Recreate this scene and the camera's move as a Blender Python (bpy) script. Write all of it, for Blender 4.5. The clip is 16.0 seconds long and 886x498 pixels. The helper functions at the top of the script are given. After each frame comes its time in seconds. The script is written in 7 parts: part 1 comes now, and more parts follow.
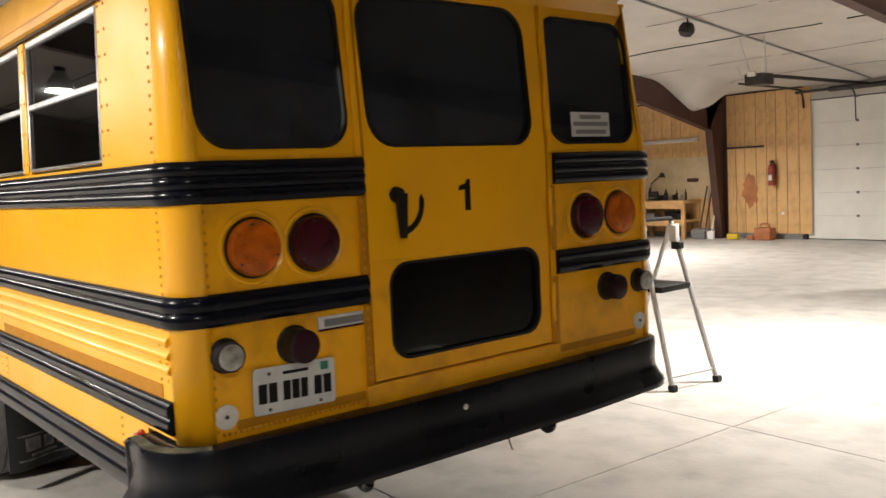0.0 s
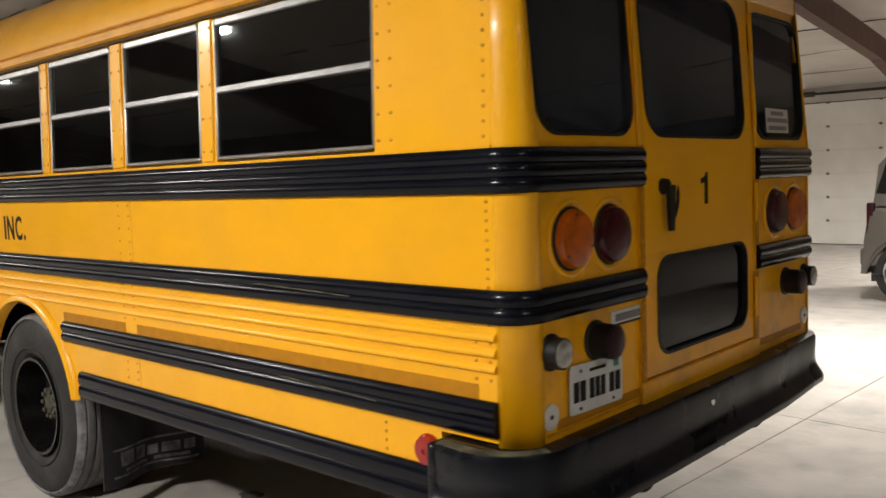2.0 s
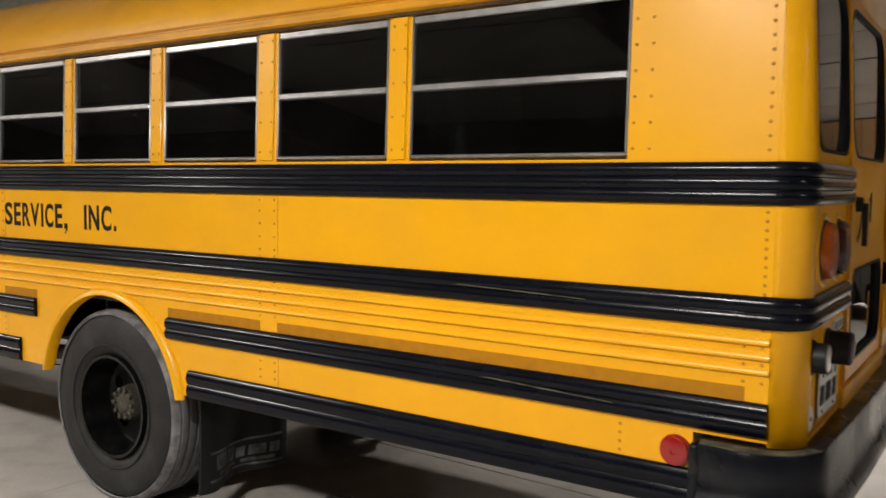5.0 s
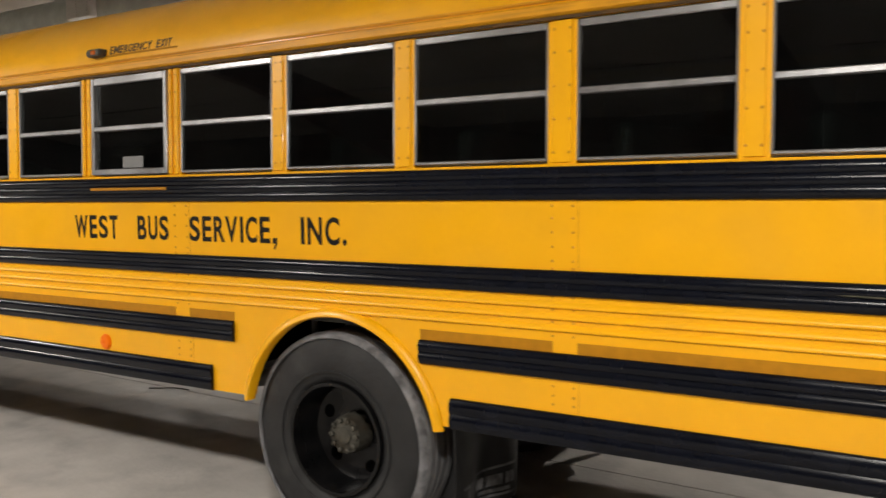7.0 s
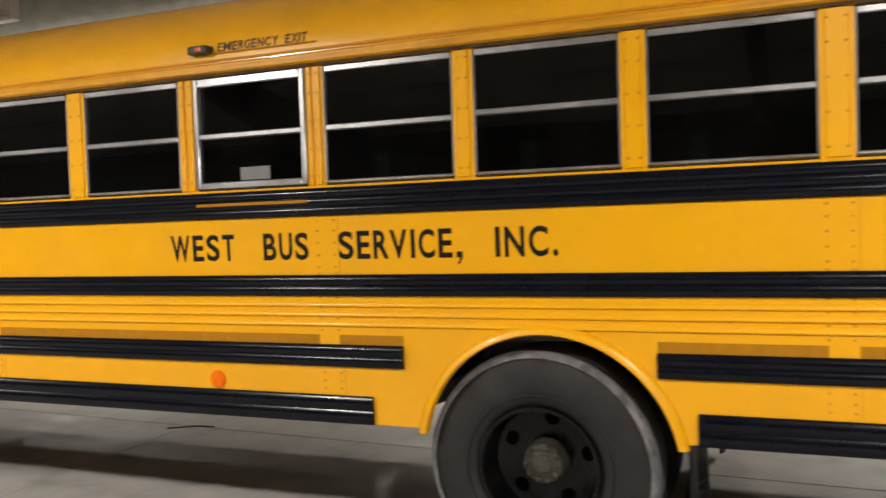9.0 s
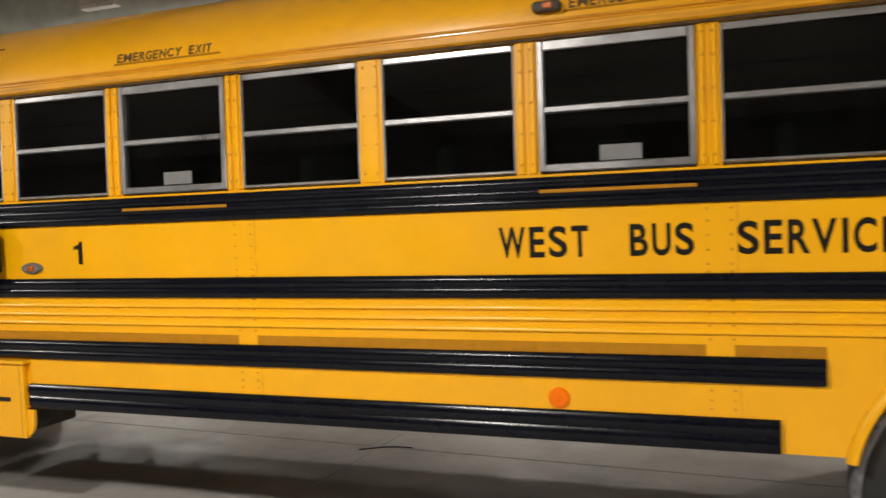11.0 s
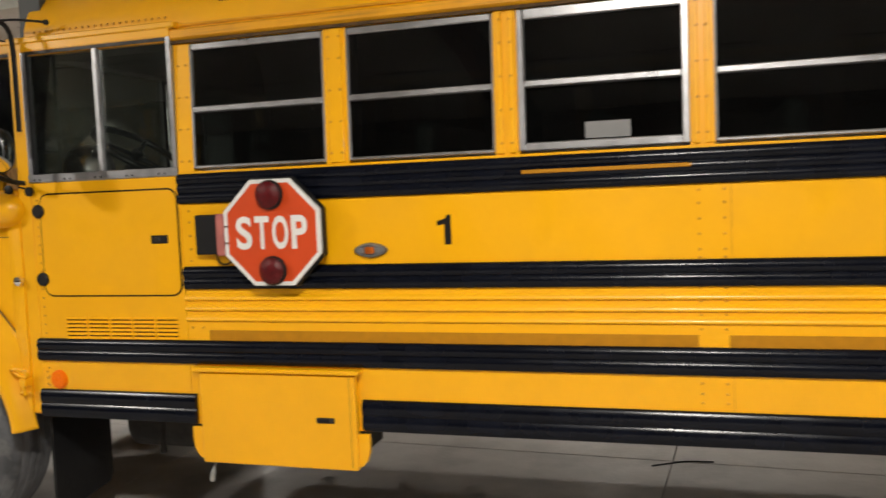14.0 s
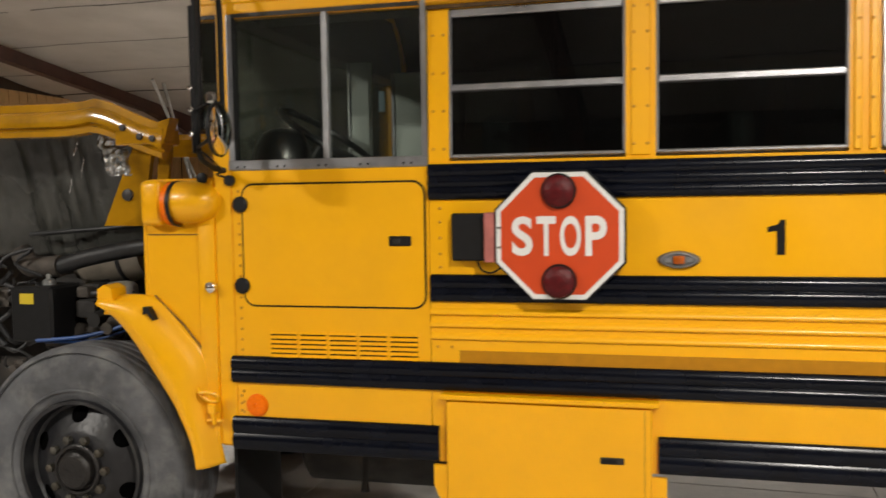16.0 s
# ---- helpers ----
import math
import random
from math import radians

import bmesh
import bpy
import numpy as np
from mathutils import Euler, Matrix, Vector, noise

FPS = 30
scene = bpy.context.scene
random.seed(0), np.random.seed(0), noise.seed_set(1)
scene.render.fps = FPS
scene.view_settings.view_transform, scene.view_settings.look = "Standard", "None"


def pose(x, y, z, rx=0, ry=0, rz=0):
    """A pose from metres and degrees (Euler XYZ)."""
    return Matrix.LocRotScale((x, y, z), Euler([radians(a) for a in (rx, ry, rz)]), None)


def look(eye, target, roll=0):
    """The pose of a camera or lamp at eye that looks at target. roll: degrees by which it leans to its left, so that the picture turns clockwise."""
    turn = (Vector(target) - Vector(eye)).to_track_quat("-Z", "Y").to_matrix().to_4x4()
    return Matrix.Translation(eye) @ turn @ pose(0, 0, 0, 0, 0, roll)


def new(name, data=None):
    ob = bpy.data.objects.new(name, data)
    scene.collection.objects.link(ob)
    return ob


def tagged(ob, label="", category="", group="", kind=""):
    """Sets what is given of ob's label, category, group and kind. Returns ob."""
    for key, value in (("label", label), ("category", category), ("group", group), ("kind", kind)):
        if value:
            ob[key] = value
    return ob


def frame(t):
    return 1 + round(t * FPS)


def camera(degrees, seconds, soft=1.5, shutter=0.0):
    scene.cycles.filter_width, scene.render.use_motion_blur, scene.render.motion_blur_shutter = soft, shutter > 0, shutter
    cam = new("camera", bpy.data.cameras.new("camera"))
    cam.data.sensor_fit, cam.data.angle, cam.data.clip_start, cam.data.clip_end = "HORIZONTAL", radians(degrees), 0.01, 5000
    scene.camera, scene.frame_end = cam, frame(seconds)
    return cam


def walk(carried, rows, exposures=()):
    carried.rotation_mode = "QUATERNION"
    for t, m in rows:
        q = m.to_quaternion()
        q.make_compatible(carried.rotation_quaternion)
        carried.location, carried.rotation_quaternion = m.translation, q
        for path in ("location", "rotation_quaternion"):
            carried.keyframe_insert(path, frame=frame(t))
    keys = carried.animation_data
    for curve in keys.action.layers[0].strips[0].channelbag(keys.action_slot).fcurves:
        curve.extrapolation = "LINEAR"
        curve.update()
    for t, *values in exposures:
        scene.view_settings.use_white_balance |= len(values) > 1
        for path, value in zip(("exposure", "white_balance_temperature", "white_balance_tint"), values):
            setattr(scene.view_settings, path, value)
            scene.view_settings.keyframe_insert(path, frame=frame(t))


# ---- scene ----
cam = camera(54.5, 16.0, shutter=0.5)
PATH = [
    (0, (2.560, -1.021, 1.716), (0.949, 0.316, 1.546), -2.7),
    (0.5, (2.309, -1.230, 1.715), (0.745, 0.163, 1.551), -3.1),
    (1, (2.039, -1.506, 1.699), (0.533, -0.049, 1.548), -1.9),
    (1.5, (1.800, -1.738, 1.702), (0.306, -0.273, 1.522), -2.1),
    (2, (1.533, -1.929, 1.723), (0.126, -0.379, 1.551), -2.0),
    (2.5, (1.314, -2.238, 1.707), (-0.028, -0.636, 1.493), -1.0),
    (3, (1.101, -2.394, 1.709), (-0.101, -0.691, 1.456), -1.2),
    (3.2, (1.005, -2.462, 1.712), (-0.160, -0.731, 1.476), -0.3),
    (5.3, (0.475, -2.713, 1.730), (-0.710, -0.984, 1.601), 1.0),
    (5.5, (0.353, -2.708, 1.741), (-0.853, -0.991, 1.630), 1.2),
    (6, (-0.022, -2.836, 1.749), (-1.217, -1.115, 1.605), 0.6),
    (6.5, (-0.370, -2.989, 1.714), (-1.504, -1.228, 1.559), -0.8),
    (7, (-0.764, -3.119, 1.729), (-1.884, -1.348, 1.579), -0.8),
    (7.5, (-1.130, -3.326, 1.751), (-2.163, -1.508, 1.563), -1.9),
    (8, (-1.492, -3.393, 1.749), (-2.418, -1.517, 1.557), -3.0),
    (8.5, (-1.909, -3.495, 1.759), (-2.732, -1.569, 1.620), -2.6),
    (9, (-2.330, -3.541, 1.748), (-3.128, -1.603, 1.615), -2.6),
    (9.5, (-2.795, -3.540, 1.729), (-3.612, -1.610, 1.604), -2.6),
    (9.7, (-2.967, -3.550, 1.728), (-3.795, -1.625, 1.589), -3.0),
    (11.8, (-4.915, -3.511, 1.700), (-5.639, -1.541, 1.601), -1.9),
    (12, (-5.087, -3.497, 1.698), (-5.816, -1.530, 1.593), -1.7),
    (12.5, (-5.469, -3.462, 1.696), (-6.230, -1.510, 1.554), -0.9),
    (13, (-5.855, -3.364, 1.701), (-6.617, -1.413, 1.555), -0.5),
    (13.5, (-6.229, -3.366, 1.693), (-6.839, -1.362, 1.555), -1.3),
    (14, (-6.600, -3.318, 1.695), (-7.222, -1.317, 1.547), -2.4),
    (14.5, (-6.978, -3.345, 1.703), (-7.587, -1.342, 1.542), -3.2),
    (15, (-7.323, -3.340, 1.709), (-7.882, -1.322, 1.553), -3.3),
    (15.5, (-7.657, -3.165, 1.705), (-8.198, -1.139, 1.594), -2.0),
    (16, (-8.025, -3.116, 1.688), (-8.527, -1.083, 1.558), -0.9),
]
walk(cam, [(t, look(eye, target, roll)) for t, eye, target, roll in PATH],
     exposures=[(0.0, 0.40), (1.0, 0.15), (2.0, -0.07), (3.2, -0.10), (5.3, -0.14), (9.7, -0.13), (12.0, -0.13), (16.0, -0.12)])

# ---- world and light ----
world = bpy.data.worlds.new("night_outside")
scene.world = world
world.use_nodes = True
world.node_tree.nodes["Background"].inputs["Color"].default_value = (0.02, 0.025, 0.04, 1)
world.node_tree.nodes["Background"].inputs["Strength"].default_value = 0.3

# (4.8, -1.5) and the last three are added fill lamps with no seen source
LAMP_PLACES = [(-12.4, -3.25, 3.68), (-6.75, -3.40, 3.68), (-0.9, -3.40, 3.68), (4.8, -1.5, 3.8), (-12.4, 6.4, 3.95), (-6.75, 6.4, 3.95), (-0.9, 6.4, 3.95), (0.5, 13.8, 3.45), (-8.8, 12.2, 3.7), (-14.0, 8.0, 4.0)]
LAMP_WATTS = [210, 245, 262, 90, 70, 95, 250, 470, 400, 300]
for (lx, ly, lz), watts in zip(LAMP_PLACES, LAMP_WATTS):
    lamp_data = bpy.data.lights.new("bay_or_fill_light", "AREA")
    lamp_data.shape, lamp_data.size, lamp_data.energy = "DISK", 0.42, watts
    lamp_data.spread = radians(180 if ly < -2 else 150 if ly < 0 else 128 if ly < 7 else 150)
    lamp_data.color = (1.0, 0.945, 0.86)
    lamp_ob = new("bay_or_fill_light", lamp_data)
    lamp_ob.matrix_world = pose(lx, ly, lz - 0.03)


# ---- materials ----
def material(name, colour, rough=0.5, metal=0.0, coat=0.0, vary=0.0, scale=8.0, bump=0.0, bump_scale=40.0,
             stain=None, stain_scale=1.2, stain_amount=0.0, spec=0.5, island=0.0, rough_vary=0.0, stretch=None):
    m = bpy.data.materials.new(name)
    m.use_nodes = True
    nt = m.node_tree
    b = nt.nodes["Principled BSDF"]
    b.inputs["Roughness"].default_value = rough
    b.inputs["Metallic"].default_value = metal
    b.inputs["Coat Weight"].default_value = coat
    b.inputs["Coat Roughness"].default_value = 0.12
    b.inputs["Specular IOR Level"].default_value = spec
    b.inputs["Base Color"].default_value = (*colour, 1)
    tc = nt.nodes.new("ShaderNodeTexCoord")
    col = None
    if vary or island:
        n = nt.nodes.new("ShaderNodeTexNoise")
        n.inputs["Scale"].default_value, n.inputs["Detail"].default_value = scale, 6
        nt.links.new(tc.outputs["Object"], n.inputs["Vector"])
        src = n.outputs["Fac"]
        if island:
            info = nt.nodes.new("ShaderNodeObjectInfo")
            geo = nt.nodes.new("ShaderNodeNewGeometry")
            add = nt.nodes.new("ShaderNodeMath")
            add.operation = "ADD"
            nt.links.new(info.outputs["Random"], add.inputs[0])
            nt.links.new(geo.outputs["Random Per Island"], add.inputs[1])
            mul = nt.nodes.new("ShaderNodeMath")
            mul.operation = "MULTIPLY_ADD"
            mul.inputs[1].default_value, mul.inputs[2].default_value = island * 0.5, 0.0
            nt.links.new(add.outputs[0], mul.inputs[0])
            add2 = nt.nodes.new("ShaderNodeMath")
            add2.operation = "ADD"
            nt.links.new(mul.outputs[0], add2.inputs[0])
            nt.links.new(src, add2.inputs[1])
            src = add2.outputs[0]
        ramp = nt.nodes.new("ShaderNodeMapRange")
        ramp.inputs["From Min"].default_value, ramp.inputs["From Max"].default_value = 0.3, 0.7
        ramp.inputs["To Min"].default_value, ramp.inputs["To Max"].default_value = 1 - vary, 1 + vary
        nt.links.new(src, ramp.inputs["Value"])
        mix = nt.nodes.new("ShaderNodeVectorMath")
        mix.operation = "SCALE"
        mix.inputs[0].default_value = colour
        nt.links.new(ramp.outputs[0], mix.inputs["Scale"])
        col = mix.outputs[0]
    if stain:
        n2 = nt.nodes.new("ShaderNodeTexNoise")
        n2.inputs["Scale"].default_value, n2.inputs["Detail"].default_value = stain_scale, 8
        if stretch:
            mp = nt.nodes.new("ShaderNodeMapping")
            mp.inputs["Scale"].default_value = stretch
            nt.links.new(tc.outputs["Object"], mp.inputs["Vector"])
            nt.links.new(mp.outputs[0], n2.inputs["Vector"])
        else:
            nt.links.new(tc.outputs["Object"], n2.inputs["Vector"])
        mr = nt.nodes.new("ShaderNodeMapRange")
        mr.inputs["From Min"].default_value, mr.inputs["From Max"].default_value = 0.5, 0.72
        mr.inputs["To Max"].default_value = stain_amount
        nt.links.new(n2.outputs["Fac"], mr.inputs["Value"])
        mx = nt.nodes.new("ShaderNodeMix")
        mx.data_type = "RGBA"
        nt.links.new(mr.outputs[0], mx.inputs["Factor"])
        if col:
            nt.links.new(col, mx.inputs["A"])
        else:
            mx.inputs["A"].default_value = (*colour, 1)
        mx.inputs["B"].default_value = (*stain, 1)
        col = mx.outputs["Result"]
    if col:
        nt.links.new(col, b.inputs["Base Color"])
    if rough_vary:
        n4 = nt.nodes.new("ShaderNodeTexNoise")
        n4.inputs["Scale"].default_value, n4.inputs["Detail"].default_value = 3.0, 6
        nt.links.new(tc.outputs["Object"], n4.inputs["Vector"])
        r4 = nt.nodes.new("ShaderNodeMapRange")
        r4.inputs["From Min"].default_value, r4.inputs["From Max"].default_value = 0.3, 0.7
        r4.inputs["To Min"].default_value, r4.inputs["To Max"].default_value = max(rough - rough_vary, 0.02), rough + rough_vary
        nt.links.new(n4.outputs["Fac"], r4.inputs["Value"])
        nt.links.new(r4.outputs[0], b.inputs["Roughness"])
    if bump:
        n3 = nt.nodes.new("ShaderNodeTexNoise")
        n3.inputs["Scale"].default_value, n3.inputs["Detail"].default_value = bump_scale, 5
        nt.links.new(tc.outputs["Object"], n3.inputs["Vector"])
        bp = nt.nodes.new("ShaderNodeBump")
        bp.inputs["Strength"].default_value, bp.inputs["Distance"].default_value = bump, 0.02
        nt.links.new(n3.outputs["Fac"], bp.inputs["Height"])
        nt.links.new(bp.outputs[0], b.inputs["Normal"])
    return m


YELLOW = material("bus_yellow_paint", (0.88, 0.425, 0.0025), 0.36, coat=0.14, spec=0.40, vary=0.035, scale=2.5, bump=0.05, bump_scale=2.2,
                  stain=(0.60, 0.28, 0.008), stain_scale=3.0, stain_amount=0.12, rough_vary=0.08)
ROOFYELLOW = material("glossy_roof_yellow_paint", (0.88, 0.425, 0.0025), 0.36, coat=0.55, spec=0.40, vary=0.05, scale=2.5, bump=0.05, bump_scale=2.2,
                      stain=(0.60, 0.28, 0.008), stain_scale=3.0, stain_amount=0.25, rough_vary=0.08)
TAPE = material("amber_reflective_tape", (0.43, 0.185, 0.004), 0.5, spec=0.25, vary=0.10, scale=22)
BLACK = material("black_gloss_rail_paint", (0.0035, 0.0045, 0.0085), 0.22, spec=0.20, coat=0.0, vary=0.3, scale=9, bump=0.02, bump_scale=7, rough_vary=0.05)
BUMPER = material("black_bumper_paint", (0.0035, 0.0045, 0.0075), 0.30, spec=0.27, coat=0.0, vary=0.4, scale=4, bump=0.10, bump_scale=6, stain=(0.024, 0.024, 0.024), stain_scale=3.2, stain_amount=0.7, rough_vary=0.12, stretch=(1.0, 0.5, 2.2))
WORN_EDGE = material("chipped_bumper_edge", (0.075, 0.07, 0.042), 0.75, vary=0.7, scale=18, bump=0.5, stain=(0.012, 0.012, 0.012), stain_scale=14, stain_amount=0.95)
ALUM = material("aluminium_frame", (0.43, 0.43, 0.44), 0.36, metal=0.85, vary=0.12, scale=20, bump=0.04, rough_vary=0.1)
CHROME = material("chrome", (0.75, 0.74, 0.72), 0.12, metal=1.0)
RUBBER = material("black_rubber", (0.007, 0.007, 0.0075), 0.5, spec=0.3, vary=0.2, scale=30)
RAILDARK = material("dark_rail_strip", (0.07, 0.035, 0.008), 0.8, vary=0.5, scale=14, bump=0.2)
TYRE = material("grey_dusty_tyre_rubber", (0.0125, 0.0125, 0.0135), 0.72, vary=0.3, scale=7, bump=0.25, bump_scale=30, stain=(0.042, 0.042, 0.042), stain_scale=4.5, stain_amount=0.6, rough_vary=0.1)
# light caught by the worn shoulder is put into this paler grey
SHOULDERLIT = material("worn_tyre_shoulder_painted_lit", (0.18, 0.18, 0.19), 0.9, vary=0.4, scale=14, bump=0.4, bump_scale=35, stain=(0.035, 0.035, 0.037), stain_scale=16, stain_amount=0.8)
TREAD = material("worn_tyre_tread", (0.125, 0.125, 0.13), 0.9, vary=0.2, scale=14, bump=0.3, bump_scale=35)
RIM = material("black_painted_rim", (0.0050, 0.0050, 0.0056), 0.26, spec=0.25, vary=0.4, scale=9, bump=0.12, bump_scale=16, stain=(0.012, 0.010, 0.009), stain_scale=9, stain_amount=0.5, rough_vary=0.10)
HUB = material("greasy_steel_hub", (0.076, 0.071, 0.058), 0.6, metal=0.5, vary=0.4, scale=18, bump=0.3, stain=(0.05, 0.035, 0.02), stain_scale=10, stain_amount=0.8)
# rivets and sheet edges, darker than the panel yellow
RIVET = material("darker_rivet_yellow", (0.56, 0.235, 0.004), 0.45, vary=0.25, scale=30)
DEEPBLACK = material("flat_deep_black", (0.002, 0.002, 0.002), 0.95, spec=0.0)
TYREFRONT = material("dusty_pale_tyre_rubber", (0.088, 0.090, 0.096), 0.88, vary=0.4, scale=6, bump=0.4, bump_scale=26, stain=(0.19, 0.19, 0.185), stain_scale=10, stain_amount=0.7)
RIMFRONT = material("scuffed_dark_front_rim", (0.012, 0.012, 0.014), 0.42, vary=0.4, scale=8, bump=0.15, stain=(0.05, 0.05, 0.05), stain_scale=7, stain_amount=0.7)
HUBDARK = material("oily_dark_hub", (0.020, 0.018, 0.017), 0.4, metal=0.3, vary=0.4, scale=14, bump=0.3)
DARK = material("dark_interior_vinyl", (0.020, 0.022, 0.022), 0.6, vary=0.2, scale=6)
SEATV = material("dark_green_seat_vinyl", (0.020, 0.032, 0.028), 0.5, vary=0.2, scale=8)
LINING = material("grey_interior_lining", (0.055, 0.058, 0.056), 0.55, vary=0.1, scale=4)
CHASSIS = material("dirty_black_chassis", (0.022, 0.020, 0.018), 0.75, vary=0.5, scale=8, bump=0.4, bump_scale=18, stain=(0.08, 0.065, 0.05), stain_scale=5, stain_amount=0.5)
WHITE = material("white_paint", (0.72, 0.71, 0.69), 0.45, vary=0.04, scale=14)
STOPRED = material("stop_sign_red", (0.58, 0.058, 0.006), 0.45, vary=0.06, scale=10)
INK = material("black_lettering", (0.006, 0.005, 0.0045), 0.6, spec=0.2)
PLATE = material("plate_white", (0.55, 0.56, 0.55), 0.4, vary=0.08, scale=25)
GREEN = material("green_registration_sticker", (0.02, 0.17, 0.12), 0.5)
REDLENS = material("dark_red_lens", (0.046, 0.002, 0.008), 0.18, spec=0.4, coat=0.2, vary=0.35, scale=20, bump=0.15, bump_scale=120)
REDBRIGHT = material("bright_red_lens", (0.30, 0.008, 0.008), 0.16, coat=0.3)
AMBER = material("amber_lens", (0.50, 0.105, 0.003), 0.18, spec=0.4, coat=0.2, vary=0.30, scale=16, bump=0.15, bump_scale=120, stain=(0.20, 0.035, 0.002), stain_scale=22, stain_amount=0.8)
ORANGE = material("orange_reflector", (0.88, 0.175, 0.001), 0.4, spec=0.2, vary=0.07, scale=120)
CLEAR = material("clear_lamp_lens", (0.42, 0.42, 0.39), 0.10, metal=0.5, coat=0.8, bump=0.25, bump_scale=60, vary=0.4, scale=30)
WHITEREF = material("white_reflector", (0.62, 0.61, 0.56), 0.35, vary=0.1, scale=90)
LOGO = material("worn_badge_print_and_crease", (0.10, 0.05, 0.012), 0.55, vary=0.3, scale=20)
FLAPPRINT = material("grey_flap_print", (0.095, 0.095, 0.10), 0.75, vary=0.6, scale=18, stain=(0.02, 0.02, 0.02), stain_scale=14, stain_amount=0.9)
FOAM = material("grey_foil_hood_liner", (0.040, 0.041, 0.036), 0.27, spec=0.6, vary=0.45, scale=5, bump=0.5, bump_scale=14, stain=(0.016, 0.016, 0.014), stain_scale=5, stain_amount=0.8, rough_vary=0.12, stretch=(3.0, 3.0, 0.7))
FOIL = material("shiny_foil_and_sheen", (0.42, 0.42, 0.41), 0.26, metal=0.8, vary=0.3, scale=30, bump=0.9, bump_scale=24)
HOSE = material("black_rubber_hose", (0.011, 0.011, 0.012), 0.5, vary=0.3, scale=20)
CAST = material("dusty_cast_metal", (0.075, 0.064, 0.054), 0.65, metal=0.3, vary=0.45, scale=16, bump=0.4, bump_scale=30)
BEIGE = material("beige_air_cleaner", (0.22, 0.19, 0.15), 0.6, vary=0.2, scale=10)
BLUEWIRE = material("blue_wire", (0.02, 0.07, 0.25), 0.5)
YLABEL = material("yellow_warning_label", (0.60, 0.45, 0.02), 0.5)
CONCRETE = material("pale_concrete", (0.455, 0.43, 0.405), 0.58, spec=0.35, vary=0.13, scale=2.6, bump=0.16, bump_scale=26, stain=(0.25, 0.235, 0.225), stain_scale=3.1, stain_amount=0.5, rough_vary=0.12)
JOINT = material("dark_floor_joint", (0.12, 0.11, 0.10), 0.9)
OIL = material("oil_stain", (0.13, 0.12, 0.11), 0.7, spec=0.15, vary=0.3, scale=20)
PINE = material("varnished_pine_board", (0.54, 0.33, 0.14), 0.45, vary=0.22, scale=5, island=0.5, bump=0.15, bump_scale=20, stain=(0.32, 0.17, 0.06), stain_scale=4, stain_amount=0.45)
GAPDARK = material("dark_gap_backing", (0.05, 0.028, 0.015), 0.8)
REDPINE = material("reddish_pine_stain", (0.40, 0.15, 0.05), 0.5, vary=0.2, scale=6)
PLY = material("pale_plywood", (0.56, 0.44, 0.27), 0.55, vary=0.1, scale=5)
STEELRED = material("dark_red_primer_steel", (0.068, 0.028, 0.021), 0.55, vary=0.25, scale=3, bump=0.1)
VINYL = material("white_insulation_facing", (0.47, 0.44, 0.405), 0.5, vary=0.10, scale=1.2, bump=0.5, bump_scale=2.2, stain=(0.36, 0.33, 0.29), stain_scale=1.3, stain_amount=0.5)
DOORWHITE = material("white_overhead_door", (0.74, 0.73, 0.69), 0.45, vary=0.04, scale=3)
DARKSTEEL = material("dark_steel", (0.045, 0.042, 0.040), 0.5, metal=0.6, vary=0.3, scale=14)
GALV = material("galvanised_steel", (0.42, 0.43, 0.42), 0.42, metal=0.75, vary=0.15, scale=9, bump=0.05)
HINGE = material("dull_hinge_steel", (0.16, 0.155, 0.15), 0.5, metal=0.5, vary=0.2, scale=20)
DUCTM = material("galvanised_duct", (0.60, 0.65, 0.62), 0.40, metal=0.20, vary=0.15, scale=4, bump=0.08)
LADDERM = material("brushed_ladder_aluminium", (0.55, 0.55, 0.56), 0.45, metal=0.35, vary=0.1, scale=20)
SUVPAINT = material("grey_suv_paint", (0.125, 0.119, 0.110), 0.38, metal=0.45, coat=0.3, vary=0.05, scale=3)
EXTRED = material("extinguisher_red", (0.26, 0.026, 0.016), 0.35, coat=0.3)
RUSTRED = material("dark_orange_plastic", (0.36, 0.12, 0.04), 0.6, vary=0.2, scale=9)
BROOM = material("yellow_broom", (0.60, 0.42, 0.03), 0.8)
GREYPLASTIC = material("grey_plastic", (0.18, 0.18, 0.18), 0.55, vary=0.1)


def glass_material(name, tint, rough=0.02, gloss=0.06):
    """Window glass: darkened see-through with a real mirror reflection by angle."""
    m = bpy.data.materials.new(name)
    m.use_nodes = True
    nt = m.node_tree
    nt.nodes.remove(nt.nodes["Principled BSDF"])
    tr = nt.nodes.new("ShaderNodeBsdfTransparent")
    tr.inputs["Color"].default_value = (*tint, 1)
    gl = nt.nodes.new("ShaderNodeBsdfGlossy")
    gl.inputs["Roughness"].default_value = rough
    fr = nt.nodes.new("ShaderNodeFresnel")
    fr.inputs["IOR"].default_value = 1.5
    mx = nt.nodes.new("ShaderNodeMixShader")
    nt.links.new(fr.outputs[0], mx.inputs[0])
    nt.links.new(tr.outputs[0], mx.inputs[1])
    nt.links.new(gl.outputs[0], mx.inputs[2])
    nt.links.new(mx.outputs[0], nt.nodes["Material Output"].inputs["Surface"])
    return m


